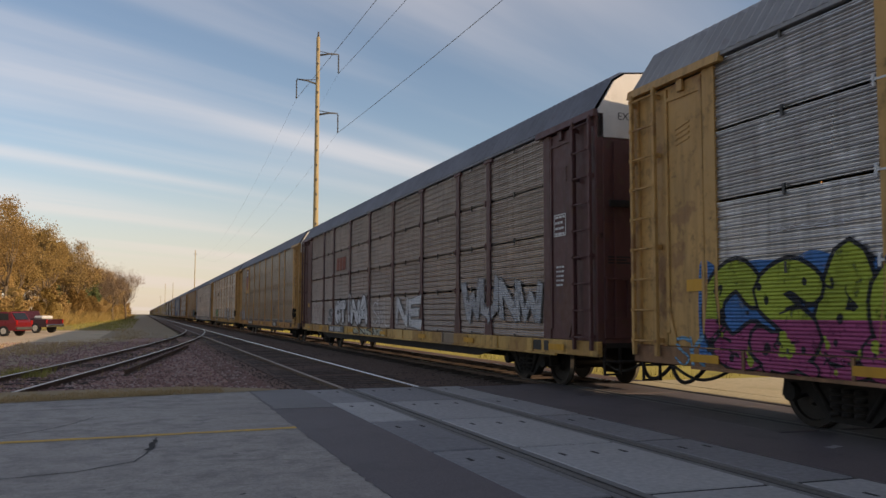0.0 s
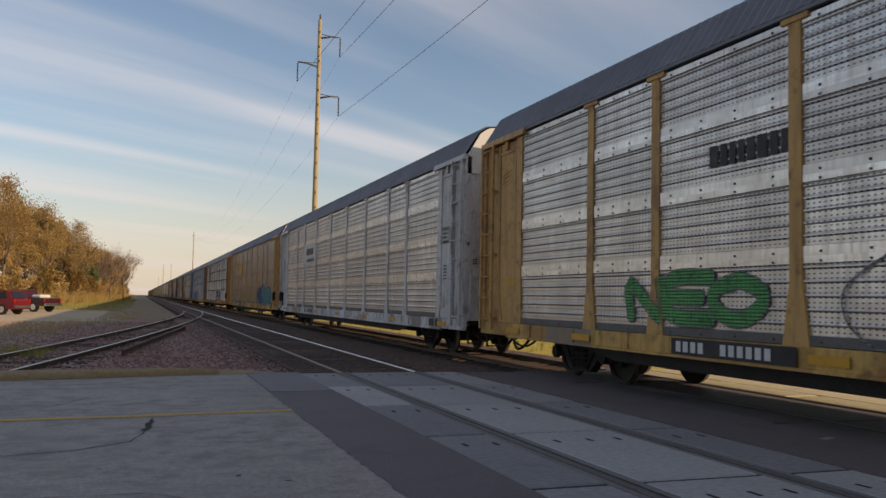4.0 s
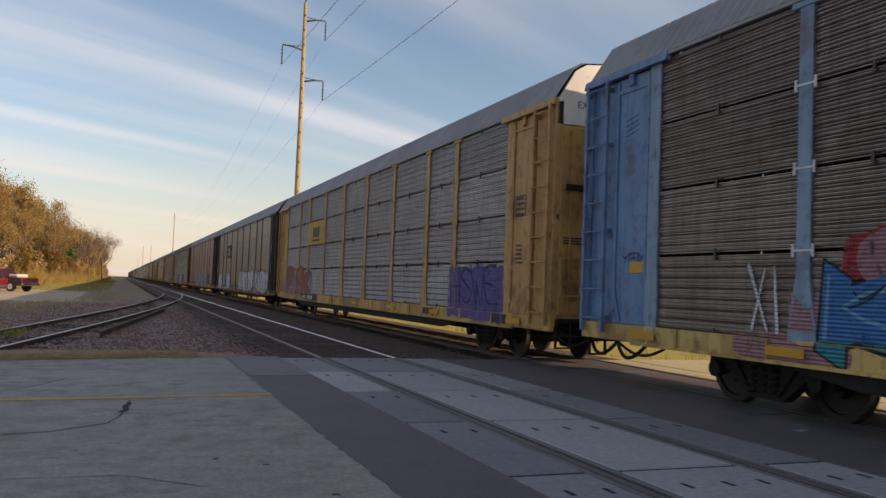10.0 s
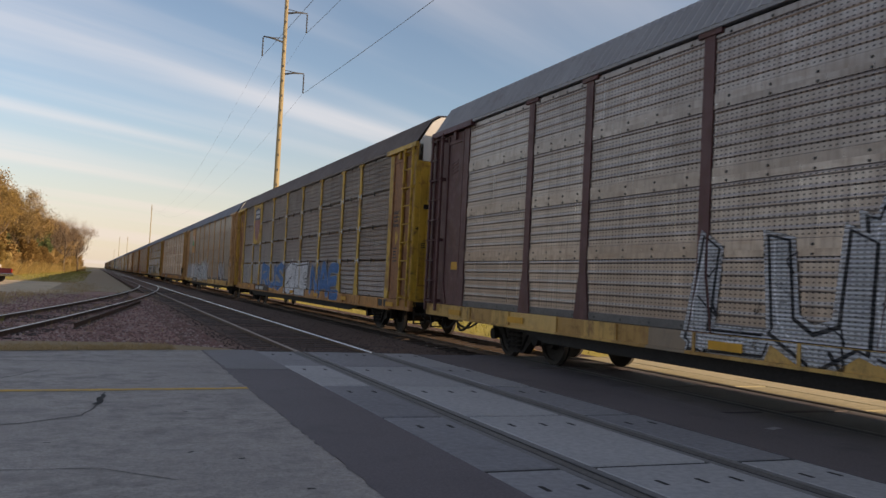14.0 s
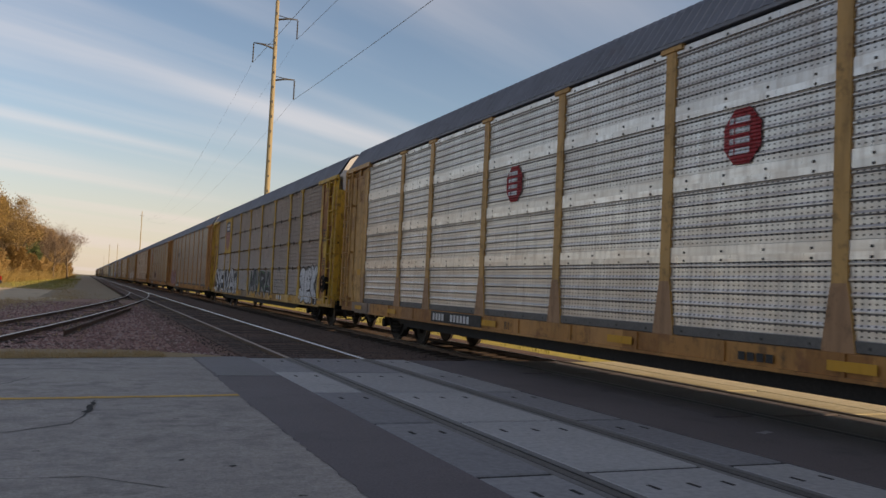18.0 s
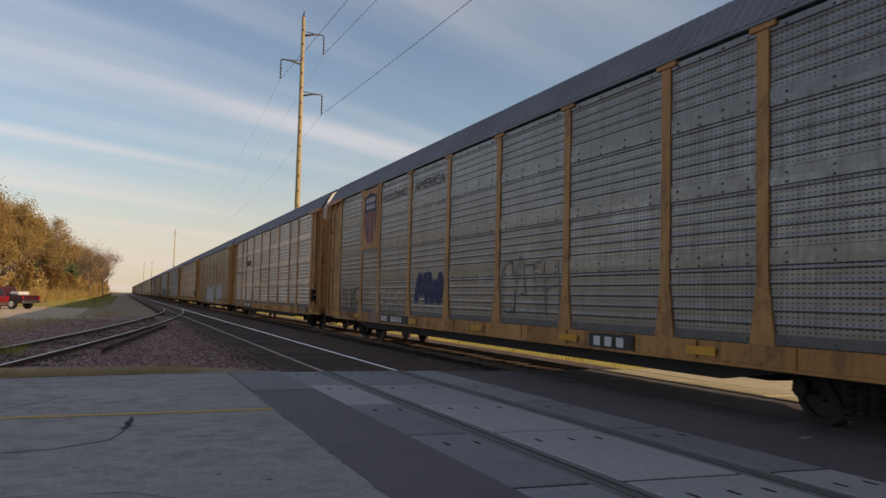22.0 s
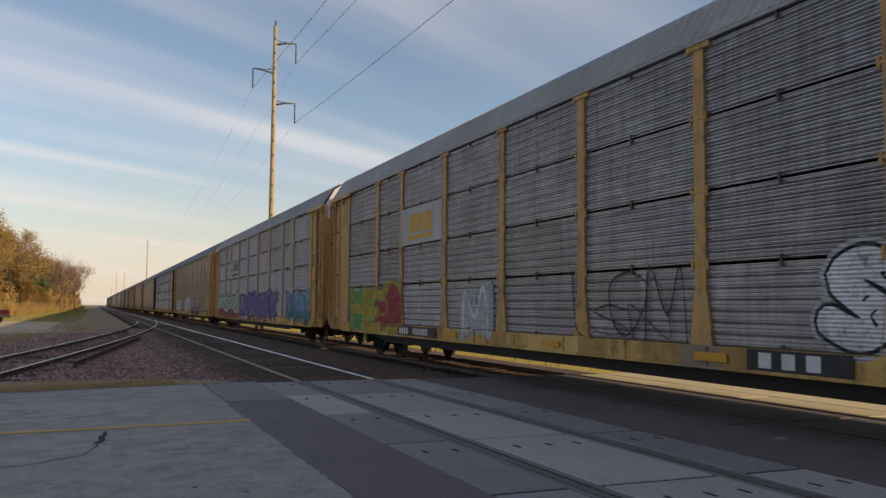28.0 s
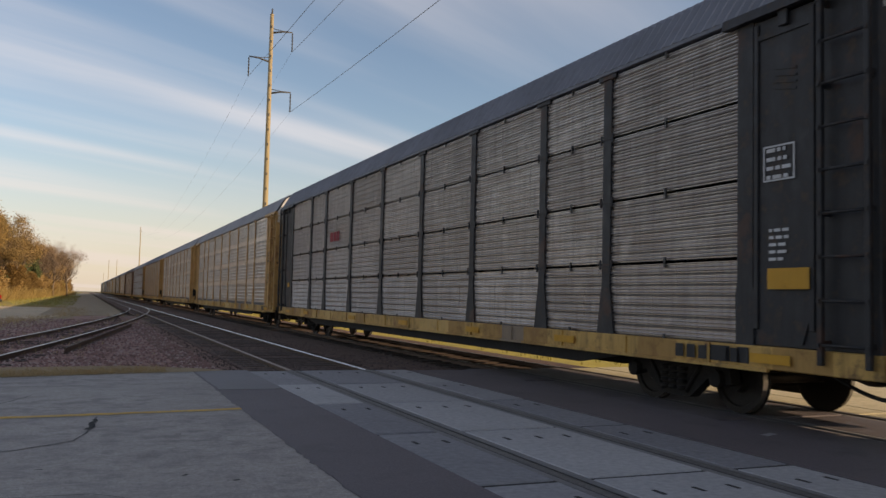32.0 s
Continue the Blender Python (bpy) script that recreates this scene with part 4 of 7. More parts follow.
# limbs of upright letter forms in a unit square; a bar parts the limbs
FORMS = {"A": "0,0 .4,1 .6,1 1,0|.2,.36 .8,.36", "B": ".1,0 .1,1 .75,.95 .8,.6 .25,.52|.3,.52 .95,.4 .85,.05 .1,0", "C": "1,.8 .6,1 .1,.75 .05,.3 .5,0 1,.18",
         "D": ".1,0 .1,1 .75,.85 .95,.45 .7,.08 .1,0", "E": "1,1 .1,.95 .1,.05 1,0|.15,.5 .8,.52", "F": "1,1 .1,.96 .12,0|.15,.52 .75,.55", "H": ".1,0 .1,1|.9,0 .9,1|.1,.5 .9,.5",
         "I": ".5,0 .5,1", "K": ".1,0 .12,1|.95,1 .25,.5 1,0", "L": ".15,1 .1,.05 1,0", "M": "0,0 .15,1 .5,.35 .85,1 1,0", "N": ".05,0 .1,1 .9,0 .95,1",
         "O": ".5,1 .05,.7 .08,.25 .5,0 .92,.25 .95,.7 .5,1", "P": ".1,0 .1,1 .85,.9 .9,.55 .2,.45", "R": ".1,0 .1,1 .85,.9 .85,.58 .2,.48|.4,.48 1,0",
         "S": "1,.85 .55,1 .08,.78 .5,.52 .95,.25 .5,0 0,.15", "T": "0,.95 1,1|.5,.95 .5,0", "U": ".05,1 .1,.2 .5,0 .9,.2 .95,1", "V": "0,1 .5,0 1,1", "W": "0,1 .22,0 .5,.65 .78,0 1,1",
         "X": "0,0 1,1|0,1 1,0", "Y": "0,1 .5,.5 1,1|.5,.5 .45,0", "Z": "0,.95 1,1 .05,.02 1,0"}


def form(ch):
    return [[tuple(float(q) for q in p.split(",")) for p in ln.split()] for ln in FORMS[ch].split("|")]


def chisel(bm, pts, r, x, mi, rnd):
    """Straight limbs of uneven width with cut ends, each a hair above the last."""
    for i, (a, b) in enumerate(zip(pts, pts[1:])):
        a, b = Vector(a), Vector(b)
        d = b - a
        if d.length < 1e-4:
            continue
        d.normalize()
        n = Vector((-d.y, d.x))
        ra, rb = r * rnd.uniform(.75, 1.3), r * rnd.uniform(.6, 1.2)
        q = [a - d * r * .9 + n * ra, a - d * r * .3 - n * ra, b + d * r * .9 - n * rb, b + d * r * .2 + n * rb]
        bm.faces.new([bm.verts.new((x - .0002 * i, *p)) for p in q]).material_index = mi


def disc(bm, y, z, r, x, mi, rnd, n=9):
    bm.faces.new([bm.verts.new((x, y + r * rnd.uniform(.75, 1.2) * math.cos(k * 2 * math.pi / n), z + r * 1.2 * rnd.uniform(.75, 1.2) * math.sin(k * 2 * math.pi / n))) for k in range(n)]).material_index = mi


def piece(car, word, y1, y0, z0, z1, fill, edge, r=.15, rim=.05, sharp=False, halo=None, low=None, split=1.3, shine=None, spots=None, seed=1, wide=1.12, drop=0.0):
    """A sprayed word from y1 (its start) to y0 (its end): thick forms with a rim, perhaps a halo, a second colour below and bright marks."""
    rnd = random.Random(seed)
    mats = [spray(edge), spray(fill), spray(shine or spots or edge), spray(halo or edge), spray(low or fill)]
    bm = bmesh.new()
    base, n = -HALF - 0.0068, len(word)
    w = (y1 - y0) / n
    for i, ch in enumerate(word):
        if ch == " ":
            continue
        hgt = (z1 - z0) * rnd.uniform(.90, 1.04)
        low_z = z0 + rnd.uniform(-.02, .05) * hgt - drop * i
        rr = min(r * hgt, w * .24)
        lean, sk = rnd.uniform(-.10, .10), rnd.uniform(-.05, .05)
        lift = base - .0045 * (i % 2)
        for k, ln in enumerate(form(ch)):
            q = [(y1 - (i + .5 + (u - .5) * (wide - 2 * rr / w) + lean * (v - .5) + rnd.uniform(-.03, .03)) * w, low_z + rr + (v + sk * (u - .5) + rnd.uniform(-.02, .02)) * (hgt - 2 * rr)) for u, v in ln]
            state = rnd.getstate()
            for rad, dx, mi in ((rr + rim * 2.3, -.0026, 3), (rr + rim, 0, 0), (rr, .0014, 1)):
                if mi == 3 and not halo:
                    continue
                rnd.setstate(state)
                if sharp:
                    chisel(bm, q, rad, lift - dx - .0003 * k, mi, rnd)
                else:
                    line(bm, q, rad, lift - dx - .0003 * k, mi, n=4)
            if shine:
                line(bm, [(a + rr * .45, b + rr * .35) for a, b in q[:3]], max(.012, rr * .13), lift - .0030, 2, n=3, taper=True)
        for j in range(0 if rim < .035 else 3):
            a, b = y1 - (i + rnd.uniform(.1, .9)) * w, low_z + hgt * rnd.uniform(.1, .85)
            q = [(a, b), (a + rnd.uniform(-.16, .16) * w, b + rnd.uniform(-.12, .12) * hgt), (a + rnd.uniform(-.3, .3) * w, b + rnd.uniform(-.2, .2) * hgt)]
            line(bm, q, rim * rnd.uniform(.25, .6), lift - .0028 - .0002 * j, 0, taper=True)
        if spots:
            for j in range(5):
                disc(bm, y1 - (i + rnd.random()) * w, low_z + hgt * rnd.uniform(.05, .95), rnd.uniform(.03, .09), lift - .0032 - .0002 * j, 2, rnd)
    if low:
        bmesh.ops.bisect_plane(bm, geom=bm.verts[:] + bm.edges[:] + bm.faces[:], plane_co=(0, 0, split), plane_no=(0, 0, 1))
        for f in bm.faces:
            if f.material_index == 1 and f.calc_center_median().z < split:
                f.material_index = 4
    return on_side(car, bm, mats, y0 - .3, y1 + .3, z1)


def tag(car, word, y1, y0, z0, z1, colour, r=.018, seed=1):
    """A quick handwritten mark in one thin line."""
    rnd = random.Random(seed)
    bm = bmesh.new()
    w = (y1 - y0) / len(word)
    for i, ch in enumerate(word):
        if ch == " ":
            continue
        lean = rnd.uniform(-.25, .05)
        for k, ln in enumerate(form(ch)):
            q = [(y1 - (i + u * .95 + lean * v + rnd.uniform(-.07, .07)) * w, z0 + (v + rnd.uniform(-.07, .07)) * (z1 - z0)) for u, v in ln]
            line(bm, q, r * rnd.uniform(.8, 1.25), -HALF - .0080 - .0008 * (i % 3) - .0003 * k, 0, taper=True)
    return on_side(car, bm, [spray(colour)], y0 - .2, y1 + .2, z1)


def cloud(car, y1, y0, z0, z1, colour, seed=1, ragged=.25, drips=0):
    """A patch of overspray with a lumpy outline and a few runs of paint."""
    rnd = random.Random(seed)
    bm = bmesh.new()
    n = max(4, round((y1 - y0) / .35))
    hgt = z1 - z0
    top = [(y1 - (y1 - y0) * i / n, z1 - hgt * ragged * rnd.random()) for i in range(n + 1)]
    bot = [(y0 + (y1 - y0) * i / n, z0 + hgt * ragged * .5 * rnd.random()) for i in range(n + 1)]
    pts = smooth(top + bot, 4, True)
    bm.faces.new([bm.verts.new((-HALF - .0036, p.x, p.y)) for p in pts])
    for i in range(drips):
        y, z = rnd.uniform(y0, y1), z0 + hgt * rnd.uniform(.1, .3)
        line(bm, [(y, z), (y + .01, z - .1), (y, z - rnd.uniform(.15, .4))], rnd.uniform(.01, .025), -HALF - .0039 - .0001 * i, 0, taper=True)
    bmesh.ops.triangulate(bm, faces=bm.faces[:])
    bmesh.ops.translate(bm, vec=(-.0004 * (seed % 8), 0, 0), verts=bm.verts)
    return on_side(car, bm, [spray(colour)], y0 - .1, y1 + .1, z1)


def words(car, text, y1, z0, h, mat, length=None, x=-HALF - .034):
    """Lettering that can be read on a car's side."""
    def make():
        cu = bpy.data.curves.new("words", "FONT")
        cu.body, cu.size = text, 1.0
        tmp = bpy.data.objects.new("words", cu)
        me = bpy.data.meshes.new_from_object(tmp)
        bpy.data.objects.remove(tmp)
        me.materials.clear()
        me.materials.append(mat)
        return me
    me = cached(("words", text, mat.name), make)
    wide = max(v.co.x for v in me.vertices)
    sx = length / wide if length else h * 1.4
    m = Matrix(((0, 0, -1, x), (-sx, 0, 0, y1), (0, h * 1.4, 0, z0), (0, 0, 0, 1)))
    return part("lettering", me, None, car, at=m)


PIERCED = [False]
SPRAYS = {"white": (.84, .84, .86), "black": (.018, .018, .022), "silver": (.56, .56, .58), "pink": (.42, .07, .20), "lime": (.42, .50, .05), "blue": (.05, .20, .50),
          "deep": (.03, .10, .16), "teal": (.02, .26, .30), "navy": (.03, .04, .13), "purple": (.17, .12, .38), "red": (.42, .035, .04), "orange": (.50, .15, .05), "sky": (.18, .42, .62),
          "cream": (.62, .64, .50), "green": (.10, .38, .12), "pear": (.30, .42, .15), "brick": (.36, .10, .05), "faded": (.05, .055, .12), "yellow": (.55, .42, .04), "grey": (.22, .22, .22), "rose": (.42, .22, .24)}


def spray(c):
    dots = PIERCED[0]
    key = ("spray", c, dots)
    if key not in _paint:
        col = SPRAYS[c]
        mat, nt, p = material("spray_paint_" + c, col, 0.6)
        v = coords(nt)
        n1, n2 = noise_tex(nt, v, 1.6, 4.0), noise_tex(nt, v, 14.0, 5.0, .7)
        n3 = noise_tex(nt, coords(nt, (1, .7, 11)), 2.6, 6.0, .7)
        cc = blend(nt, remap(nt, n1, .3, .7), dull(col, .78), dull(col, 1.08))
        cc = blend(nt, remap(nt, n2, .48, .75, 0, .5), cc, dull(col, .5))
        if dots:
            cc = blend(nt, remap(nt, hole_grid(nt, v), 0, 1, 0, .55), cc, (.03, .028, .027))
        link(nt, cc, p.inputs["Base Color"])
        # thin, worn paint: the metal shows through in streaks
        n4 = noise_tex(nt, v, 5.5, 7.0, .72)
        wear = nt.nodes.new("ShaderNodeMath")
        wear.operation = "MULTIPLY"
        link(nt, remap(nt, n3, .50, .72, .97, .45), wear.inputs[0])
        link(nt, remap(nt, n4, .54, .68, 1.0, .35), wear.inputs[1])
        link(nt, wear.outputs[0], p.inputs["Alpha"])
        wv = nt.nodes.new("ShaderNodeTexWave")
        wv.wave_type, wv.bands_direction = "BANDS", "Z"
        wv.inputs["Scale"].default_value = 2 * math.pi / 0.047 / 20
        link(nt, v, wv.inputs["Vector"])
        bump(nt, p, wv.outputs["Fac"], 0.9, 0.022)
        _paint[key] = mat
    return _paint[key]


def bars(parent, y1, z0, widths, h, mat, x=-HALF - 0.036, slant=0.0, name="lettering"):
    """Unreadable or unlettered writing: upright bars in a row, read towards the car's front."""
    bm = bmesh.new()
    y = y1
    for w in widths:
        if w > 0:
            prism(bm, [(y, z0), (y - w, z0), (y - w - slant, z0 + h), (y - slant, z0 + h)], "x", x - 0.003, x)
        y -= abs(w) + h * (0.4 if h < .21 else .18)
    return tagged(part(name, bm, mat, parent), kind="stuff") if len(widths) > 1 else part(name, bm, mat, parent)


def stencil(parent, y1, z1, w, h, mat, lines=4, frame_only=True, seed=0):
    """A framed block of small lines of writing."""
    rnd = random.Random(seed)
    bm = bmesh.new()
    x = -HALF - 0.005
    if frame_only:
        for a, b, c, d in ((0, w, 0, .02), (0, w, h - .02, h), (0, .02, .02, h - .02), (w - .02, w, .02, h - .02)):
            box(bm, x - .002, x, y1 - b, y1 - a, z1 - d, z1 - c)
    for i in range(lines):
        u = .05
        while u < w - .12:
            k = min(rnd.uniform(.04, .14), w - .05 - u)
            zz = z1 - (i + .75) * h / lines
            box(bm, x - .002, x, y1 - u - k, y1 - u, zz, zz + h / lines * .42)
            u += k + .03
    return tagged(part("stencil", bm, mat, parent), kind="stuff")


def shield_board(parent, y0, y1, z0, z1, trim):
    """A painted board with a shield: dark blue head over red and white stripes."""
    bm = bmesh.new()
    box(bm, -HALF - 0.03, -HALF - 0.006, y0, y1, z0, z1, 0, 0.004)
    board = part("sign_board", bm, trim, parent)
    cy, w, x = (y0 + y1) / 2, min(y1 - y0, (z1 - z0) * .95) * .40, -HALF - 0.033
    zt, zb = z1 - (z1 - z0) * .06, z0 + (z1 - z0) * .08
    hgt = zt - zb
    out = [(-1, .62), (-.86, .80), (-.98, .93), (-.5, .94), (0, 1), (.5, .94), (.98, .93), (.86, .80), (1, .62)]
    bm = bmesh.new()
    prism(bm, [(cy + u * w, zb + v * hgt) for u, v in out], "x", x - .002, x)
    part("emblem_head", bm, spray("faded"), board)
    for i in range(7):
        u0, u1 = -1 + i * 2 / 7, -1 + (i + 1) * 2 / 7
        def low(u):
            return .62 * (abs(u) ** 2.6) * .75
        bm = bmesh.new()
        prism(bm, [(cy + u0 * w, zb + .61 * hgt), (cy + u1 * w, zb + .61 * hgt), (cy + u1 * w, zb + low(u1) * hgt), (cy + u0 * w, zb + low(u0) * hgt)], "x", x - .002, x)
        part("emblem_stripe", bm, spray("brick") if i % 2 == 0 else spray("rose"), board)
    bars(board, cy + w * .62, zb + .80 * hgt, [w * .2] * 5, hgt * .09, spray("white"), x - .003)
    bars(board, cy + w * .62, zb + .67 * hgt, [w * .2] * 5, hgt * .09, spray("white"), x - .003)


def sign_board(parent, y0, y1, z0, z1, back, fore, rows, slant=0.0):
    bm = bmesh.new()
    box(bm, -HALF - 0.03, -HALF - 0.006, y0, y1, z0, z1, 0, 0.004)
    board = part("sign_board", bm, back, parent)
    for z, h, widths in rows:
        tot = sum(abs(q) for q in widths) + (len(widths) - 1) * h * .18
        bars(board, (y0 + y1) / 2 + tot / 2, z0 + z, widths, h, fore, -HALF - 0.032, slant)


TRIMS = {"yellow": (0.52, 0.298, 0.10), "orange": (0.45, 0.215, 0.065), "bright": (0.56, 0.34, 0.04), "maroon": (0.105, 0.042, 0.042), "black": (0.026, 0.026, 0.029), "rusty_tan": (0.36, 0.20, 0.105), "pale": (0.47, 0.39, 0.22), "pale_blue": (0.22, 0.33, 0.44), "blue": (0.13, 0.235, 0.40), "white": (0.56, 0.56, 0.56), "tan": (0.49, 0.275, 0.115), "rust": (0.26, 0.13, 0.06)}
SILLS = dict(TRIMS, yellow=(0.56, 0.335, 0.095), orange=(0.44, 0.205, 0.055), tan=(0.64, 0.43, 0.14))
METALS = {"moss": (0.245, 0.225, 0.195), "soot": (0.17, 0.165, 0.158), "pewter": (0.295, 0.295, 0.312), "steel": (0.27, 0.27, 0.27), "umber": (0.31, 0.25, 0.212), "slate": (0.56, 0.56, 0.57), "navy": (0.47, 0.48, 0.53), "grey": (0.52, 0.49, 0.465), "brown": (0.40, 0.342, 0.308), "silver": (0.80, 0.775, 0.74), "blue": (0.40, 0.40, 0.42), "green": (0.30, 0.28, 0.245), "dark": (0.285, 0.245, 0.222)}
ROOFS = {"zinc": (0.29, 0.29, 0.30), "slate": (0.165, 0.175, 0.205), "brown": (0.13, 0.10, 0.085), "pale": (0.33, 0.33, 0.33)}
CAR_WORDS = {"yellow": "yellow-trimmed", "orange": "orange-yellow", "bright": "faded bright yellow", "maroon": "maroon-trimmed", "black": "black-trimmed", "blue": "blue-ended", "white": "white-trimmed", "tan": "tan-trimmed", "rust": "rusty"}
METAL_WORDS = {"moss": "dark mossy-brown pierced panels", "soot": "sooty dark grey pierced panels", "pewter": "dull blue-grey pierced panels", "steel": "dull grey pierced panels", "umber": "dark brown-grey pierced panels", "slate": "dull slate-grey panels", "navy": "dark blue-grey panels", "grey": "weathered grey panels", "brown": "grimy brown-grey panels", "silver": "bright galvanised panels", "blue": "blue-grey panels", "green": "greenish grey panels", "dark": "dark dirty panels"}
WHEELS = {}
CARS = []
REFLECT = paint("reflective_strip", (0.60, 0.30, 0.02), 0.25, 0.5)
WHITE_PAINT = paint("white_stencil", (0.6, 0.6, 0.6), 0.3)
BLACK_PAINT = paint("black_plate", (0.02, 0.02, 0.022), 0.3)
CAP_WHITE = paint("white_end_paint", (0.62, 0.61, 0.58), 0.25)


def grab_mesh():
    bm = bmesh.new()
    box(bm, -1.32, -0.34, BODY0 - 0.10, BODY0 - 0.06, 3.28, 3.40, 0, 0.01)
    return mesh_of("grab_bar", bm, BLACK_STEEL)


def inspection_mesh(mat):
    """A framed plate low on the end door."""
    bm = bmesh.new()
    for x0, x1, z0, z1 in ((-1.38, -0.92, 2.02, 2.06), (-1.38, -0.92, 1.33, 1.37), (-1.38, -1.34, 1.37, 2.02), (-0.96, -0.92, 1.37, 2.02)):
        box(bm, x0, x1, BODY0 - 0.055, BODY0 - 0.012, z0, z1)
    for i in range(3):
        box(bm, -1.32, -0.86 - .1 * (i % 2), BODY0 - 0.02, BODY0 - 0.011, 2.30 + i * .05, 2.325 + i * .05, 1)
    return mesh_of("inspection_plate", bm, [mat, BLACK_PAINT])


def worn_marks(car, seed):
    """Short white dashes painted for daylight showing through gaps in the middle tiers."""
    rnd = random.Random(seed)
    bm = bmesh.new()
    for i in range(5):
        y, z = rnd.uniform(3.5, 26.0), rnd.uniform(2.35, 2.75)
        if min(abs(y - BODY0 - q) for q in POSTS) < .9:
            continue
        for r in range(rnd.randrange(1, 4)):
            u = y
            while u > y - rnd.uniform(.4, .75):
                w = rnd.uniform(.02, .12)
                box(bm, -HALF - .003, -HALF + .001, u - w, u, z - r * .047, z - r * .047 + .009)
                u -= w + rnd.uniform(.01, .06)
    if bm.verts:
        tagged(part("worn_marks", bm, WHITE_PAINT, car), kind="stuff")
    else:
        bm.free()


def excess_mesh():
    def make():
        cu = bpy.data.curves.new("words", "FONT")
        cu.body, cu.size, cu.align_x = "EXCESS HEIGHT CAR", 0.19, "CENTER"
        tmp = bpy.data.objects.new("words", cu)
        me = bpy.data.meshes.new_from_object(tmp)
        bpy.data.objects.remove(tmp)
        me.materials.clear()
        me.materials.append(BLACK_PAINT)
        return me
    return cached(("excess",), make)


def autorack(k, trim="yellow", metal="grey", style="A", roof="zinc", sill=None, brake=True, decorate=None, cap=True, door=None, posts=None, feet=None):
    """One closed car carrier. Its own space: y from the middle of the gap before it to that behind it, z up from the rail."""
    PIERCED[0] = style == "B"
    car = tagged(new("autorack_car"), "%s autorack railcar with %s%s" % (CAR_WORDS[trim], METAL_WORDS[metal], ", sprayed with graffiti" if decorate else ""), "railcar", "cars of the train")
    T, M = paint("paint_" + trim, TRIMS[trim], 0.95 if trim == "bright" else 0.82), panel_metal("zinc_%s%s" % (metal, "_pierced" if style == "B" else ""), METALS[metal], style == "B")
    P = paint("paint_" + posts, TRIMS[posts], 0.8) if posts else T
    F = paint("paint_" + feet, TRIMS[feet], 0.8) if feet else None
    BAND[M.name] = panel_metal("zinc_band_" + metal, dull(METALS[metal], 1.0 if metal == "silver" else 0.8))
    S, R = paint("sill_" + (sill or "yellow"), SILLS[sill or "yellow"], 0.95), paint("roof_" + roof, ROOFS[roof], 0.35, 0.5, (0.10, 0.09, 0.085))
    part("roof", roof_mesh(R), None, car)
    part("underframe", deck_mesh(BLACK_STEEL), None, car)
    for nm, me, key in (("side_sill", sill_mesh(S), ("sill", S.name)),):
        part(nm, me, None, car)
        part(nm, far_copy(key, me), None, car)
    bm_eave = cached(("eave", R.name), lambda: eave_mesh(R))
    part("eave_rail", bm_eave, None, car)
    part("eave_rail", far_copy(("eave", R.name), bm_eave), None, car)
    hd = cached(("header", T.name), lambda: door_header_mesh(T))
    part("door_header", hd, None, car)
    part("door_header", flipped(("header", T.name), hd), None, car)
    for f in (True, False):
        part("end_wall", end_wall_mesh(T, f), None, car)
        for sd in (-1, 1):
            part("end_door", end_door_mesh(T, f, sd), None, car)
        part("end_cap", end_cap_mesh(CAP_WHITE if cap else T, f), None, car, "white painted end above the doors" if cap else "")
    part("lettering", excess_mesh(), None, car, at=pose(-0.2, BODY0 - 0.004, 4.84, 90, 0, 0))
    if style == "A" or trim == "maroon":
        part("grab_bar", cached(("grab",), grab_mesh), None, car, "black bar across the end door")
    part("inspection_plate", cached(("insp", T.name), lambda: inspection_mesh(T)), None, car)
    # solid end sections, corner posts and ladders
    for key, me, nm in ((("endp", T.name), None, "end_panel"), (("corner", T.name), None, "corner_post"), (("ladder", T.name), None, "ladder")):
        TT = T
        if nm == "end_panel" and door:
            T, key = door, ("endp", door.name)
        base = {"end_panel": end_panel_mesh, "corner_post": corner_mesh, "ladder": ladder_mesh}[nm](T)
        shift = Matrix.Translation((0, BODY0, 0))
        base = cached(key + ("moved",), lambda b=base: moved(b, shift))
        rear = flipped(key, base)
        for m2 in (base, rear):
            ob = part(nm, m2, None, car)
            if nm == "ladder":
                rk = ("rung", T.name)
                rung = cached(rk + ("moved",), lambda: moved(rung_mesh(T), shift))
                rung = rung if m2 is base else flipped(rk, rung)
                for i in range(9 if -2 < k < 24 else 0):
                    part("rung", rung, None, ob, at=(0, 0, 1.02 + i * 0.47))
        T = TT
        for q, m2 in (("a", base), ("b", rear)):
            part(nm, far_copy(key + (q,), m2), None, car)
    # posts and the panels between them
    for i, y in enumerate(POSTS):
        end = i in (0, len(POSTS) - 1)
        pm = post_mesh(P, end, F)
        part("post", pm, None, car, at=(0, BODY0 + y, 0))
        part("post", far_copy(("post", end, P.name, feet), pm), None, car, at=(0, BODY0 + y, 0))
    for a, b in zip(POSTS, POSTS[1:]):
        w = b - a - 0.06
        for t in range(4):
            pm = panel_mesh(style, w, t, M)
            part("panel", pm, None, car, at=(-HALF, BODY0 + a + 0.03, TIERS[t][0]))
        part("panel", bay_mesh(style, w, M), None, car, at=(HALF, BODY0 + a + 0.03, 0))
    if style == "A":
        bmat = paint("galvanised_bracket", (0.66, 0.66, 0.66), 0.4) if k in (-1, 6, 10, 20) else T
        br = cached(("bracket", bmat.name), lambda: bracket_mesh(bmat))
        for y in POSTS[1:-1]:
            for t in (1, 2, 3):
                part("bracket", br, None, car, at=(0, BODY0 + y, TIERS[t][0] - 0.015))
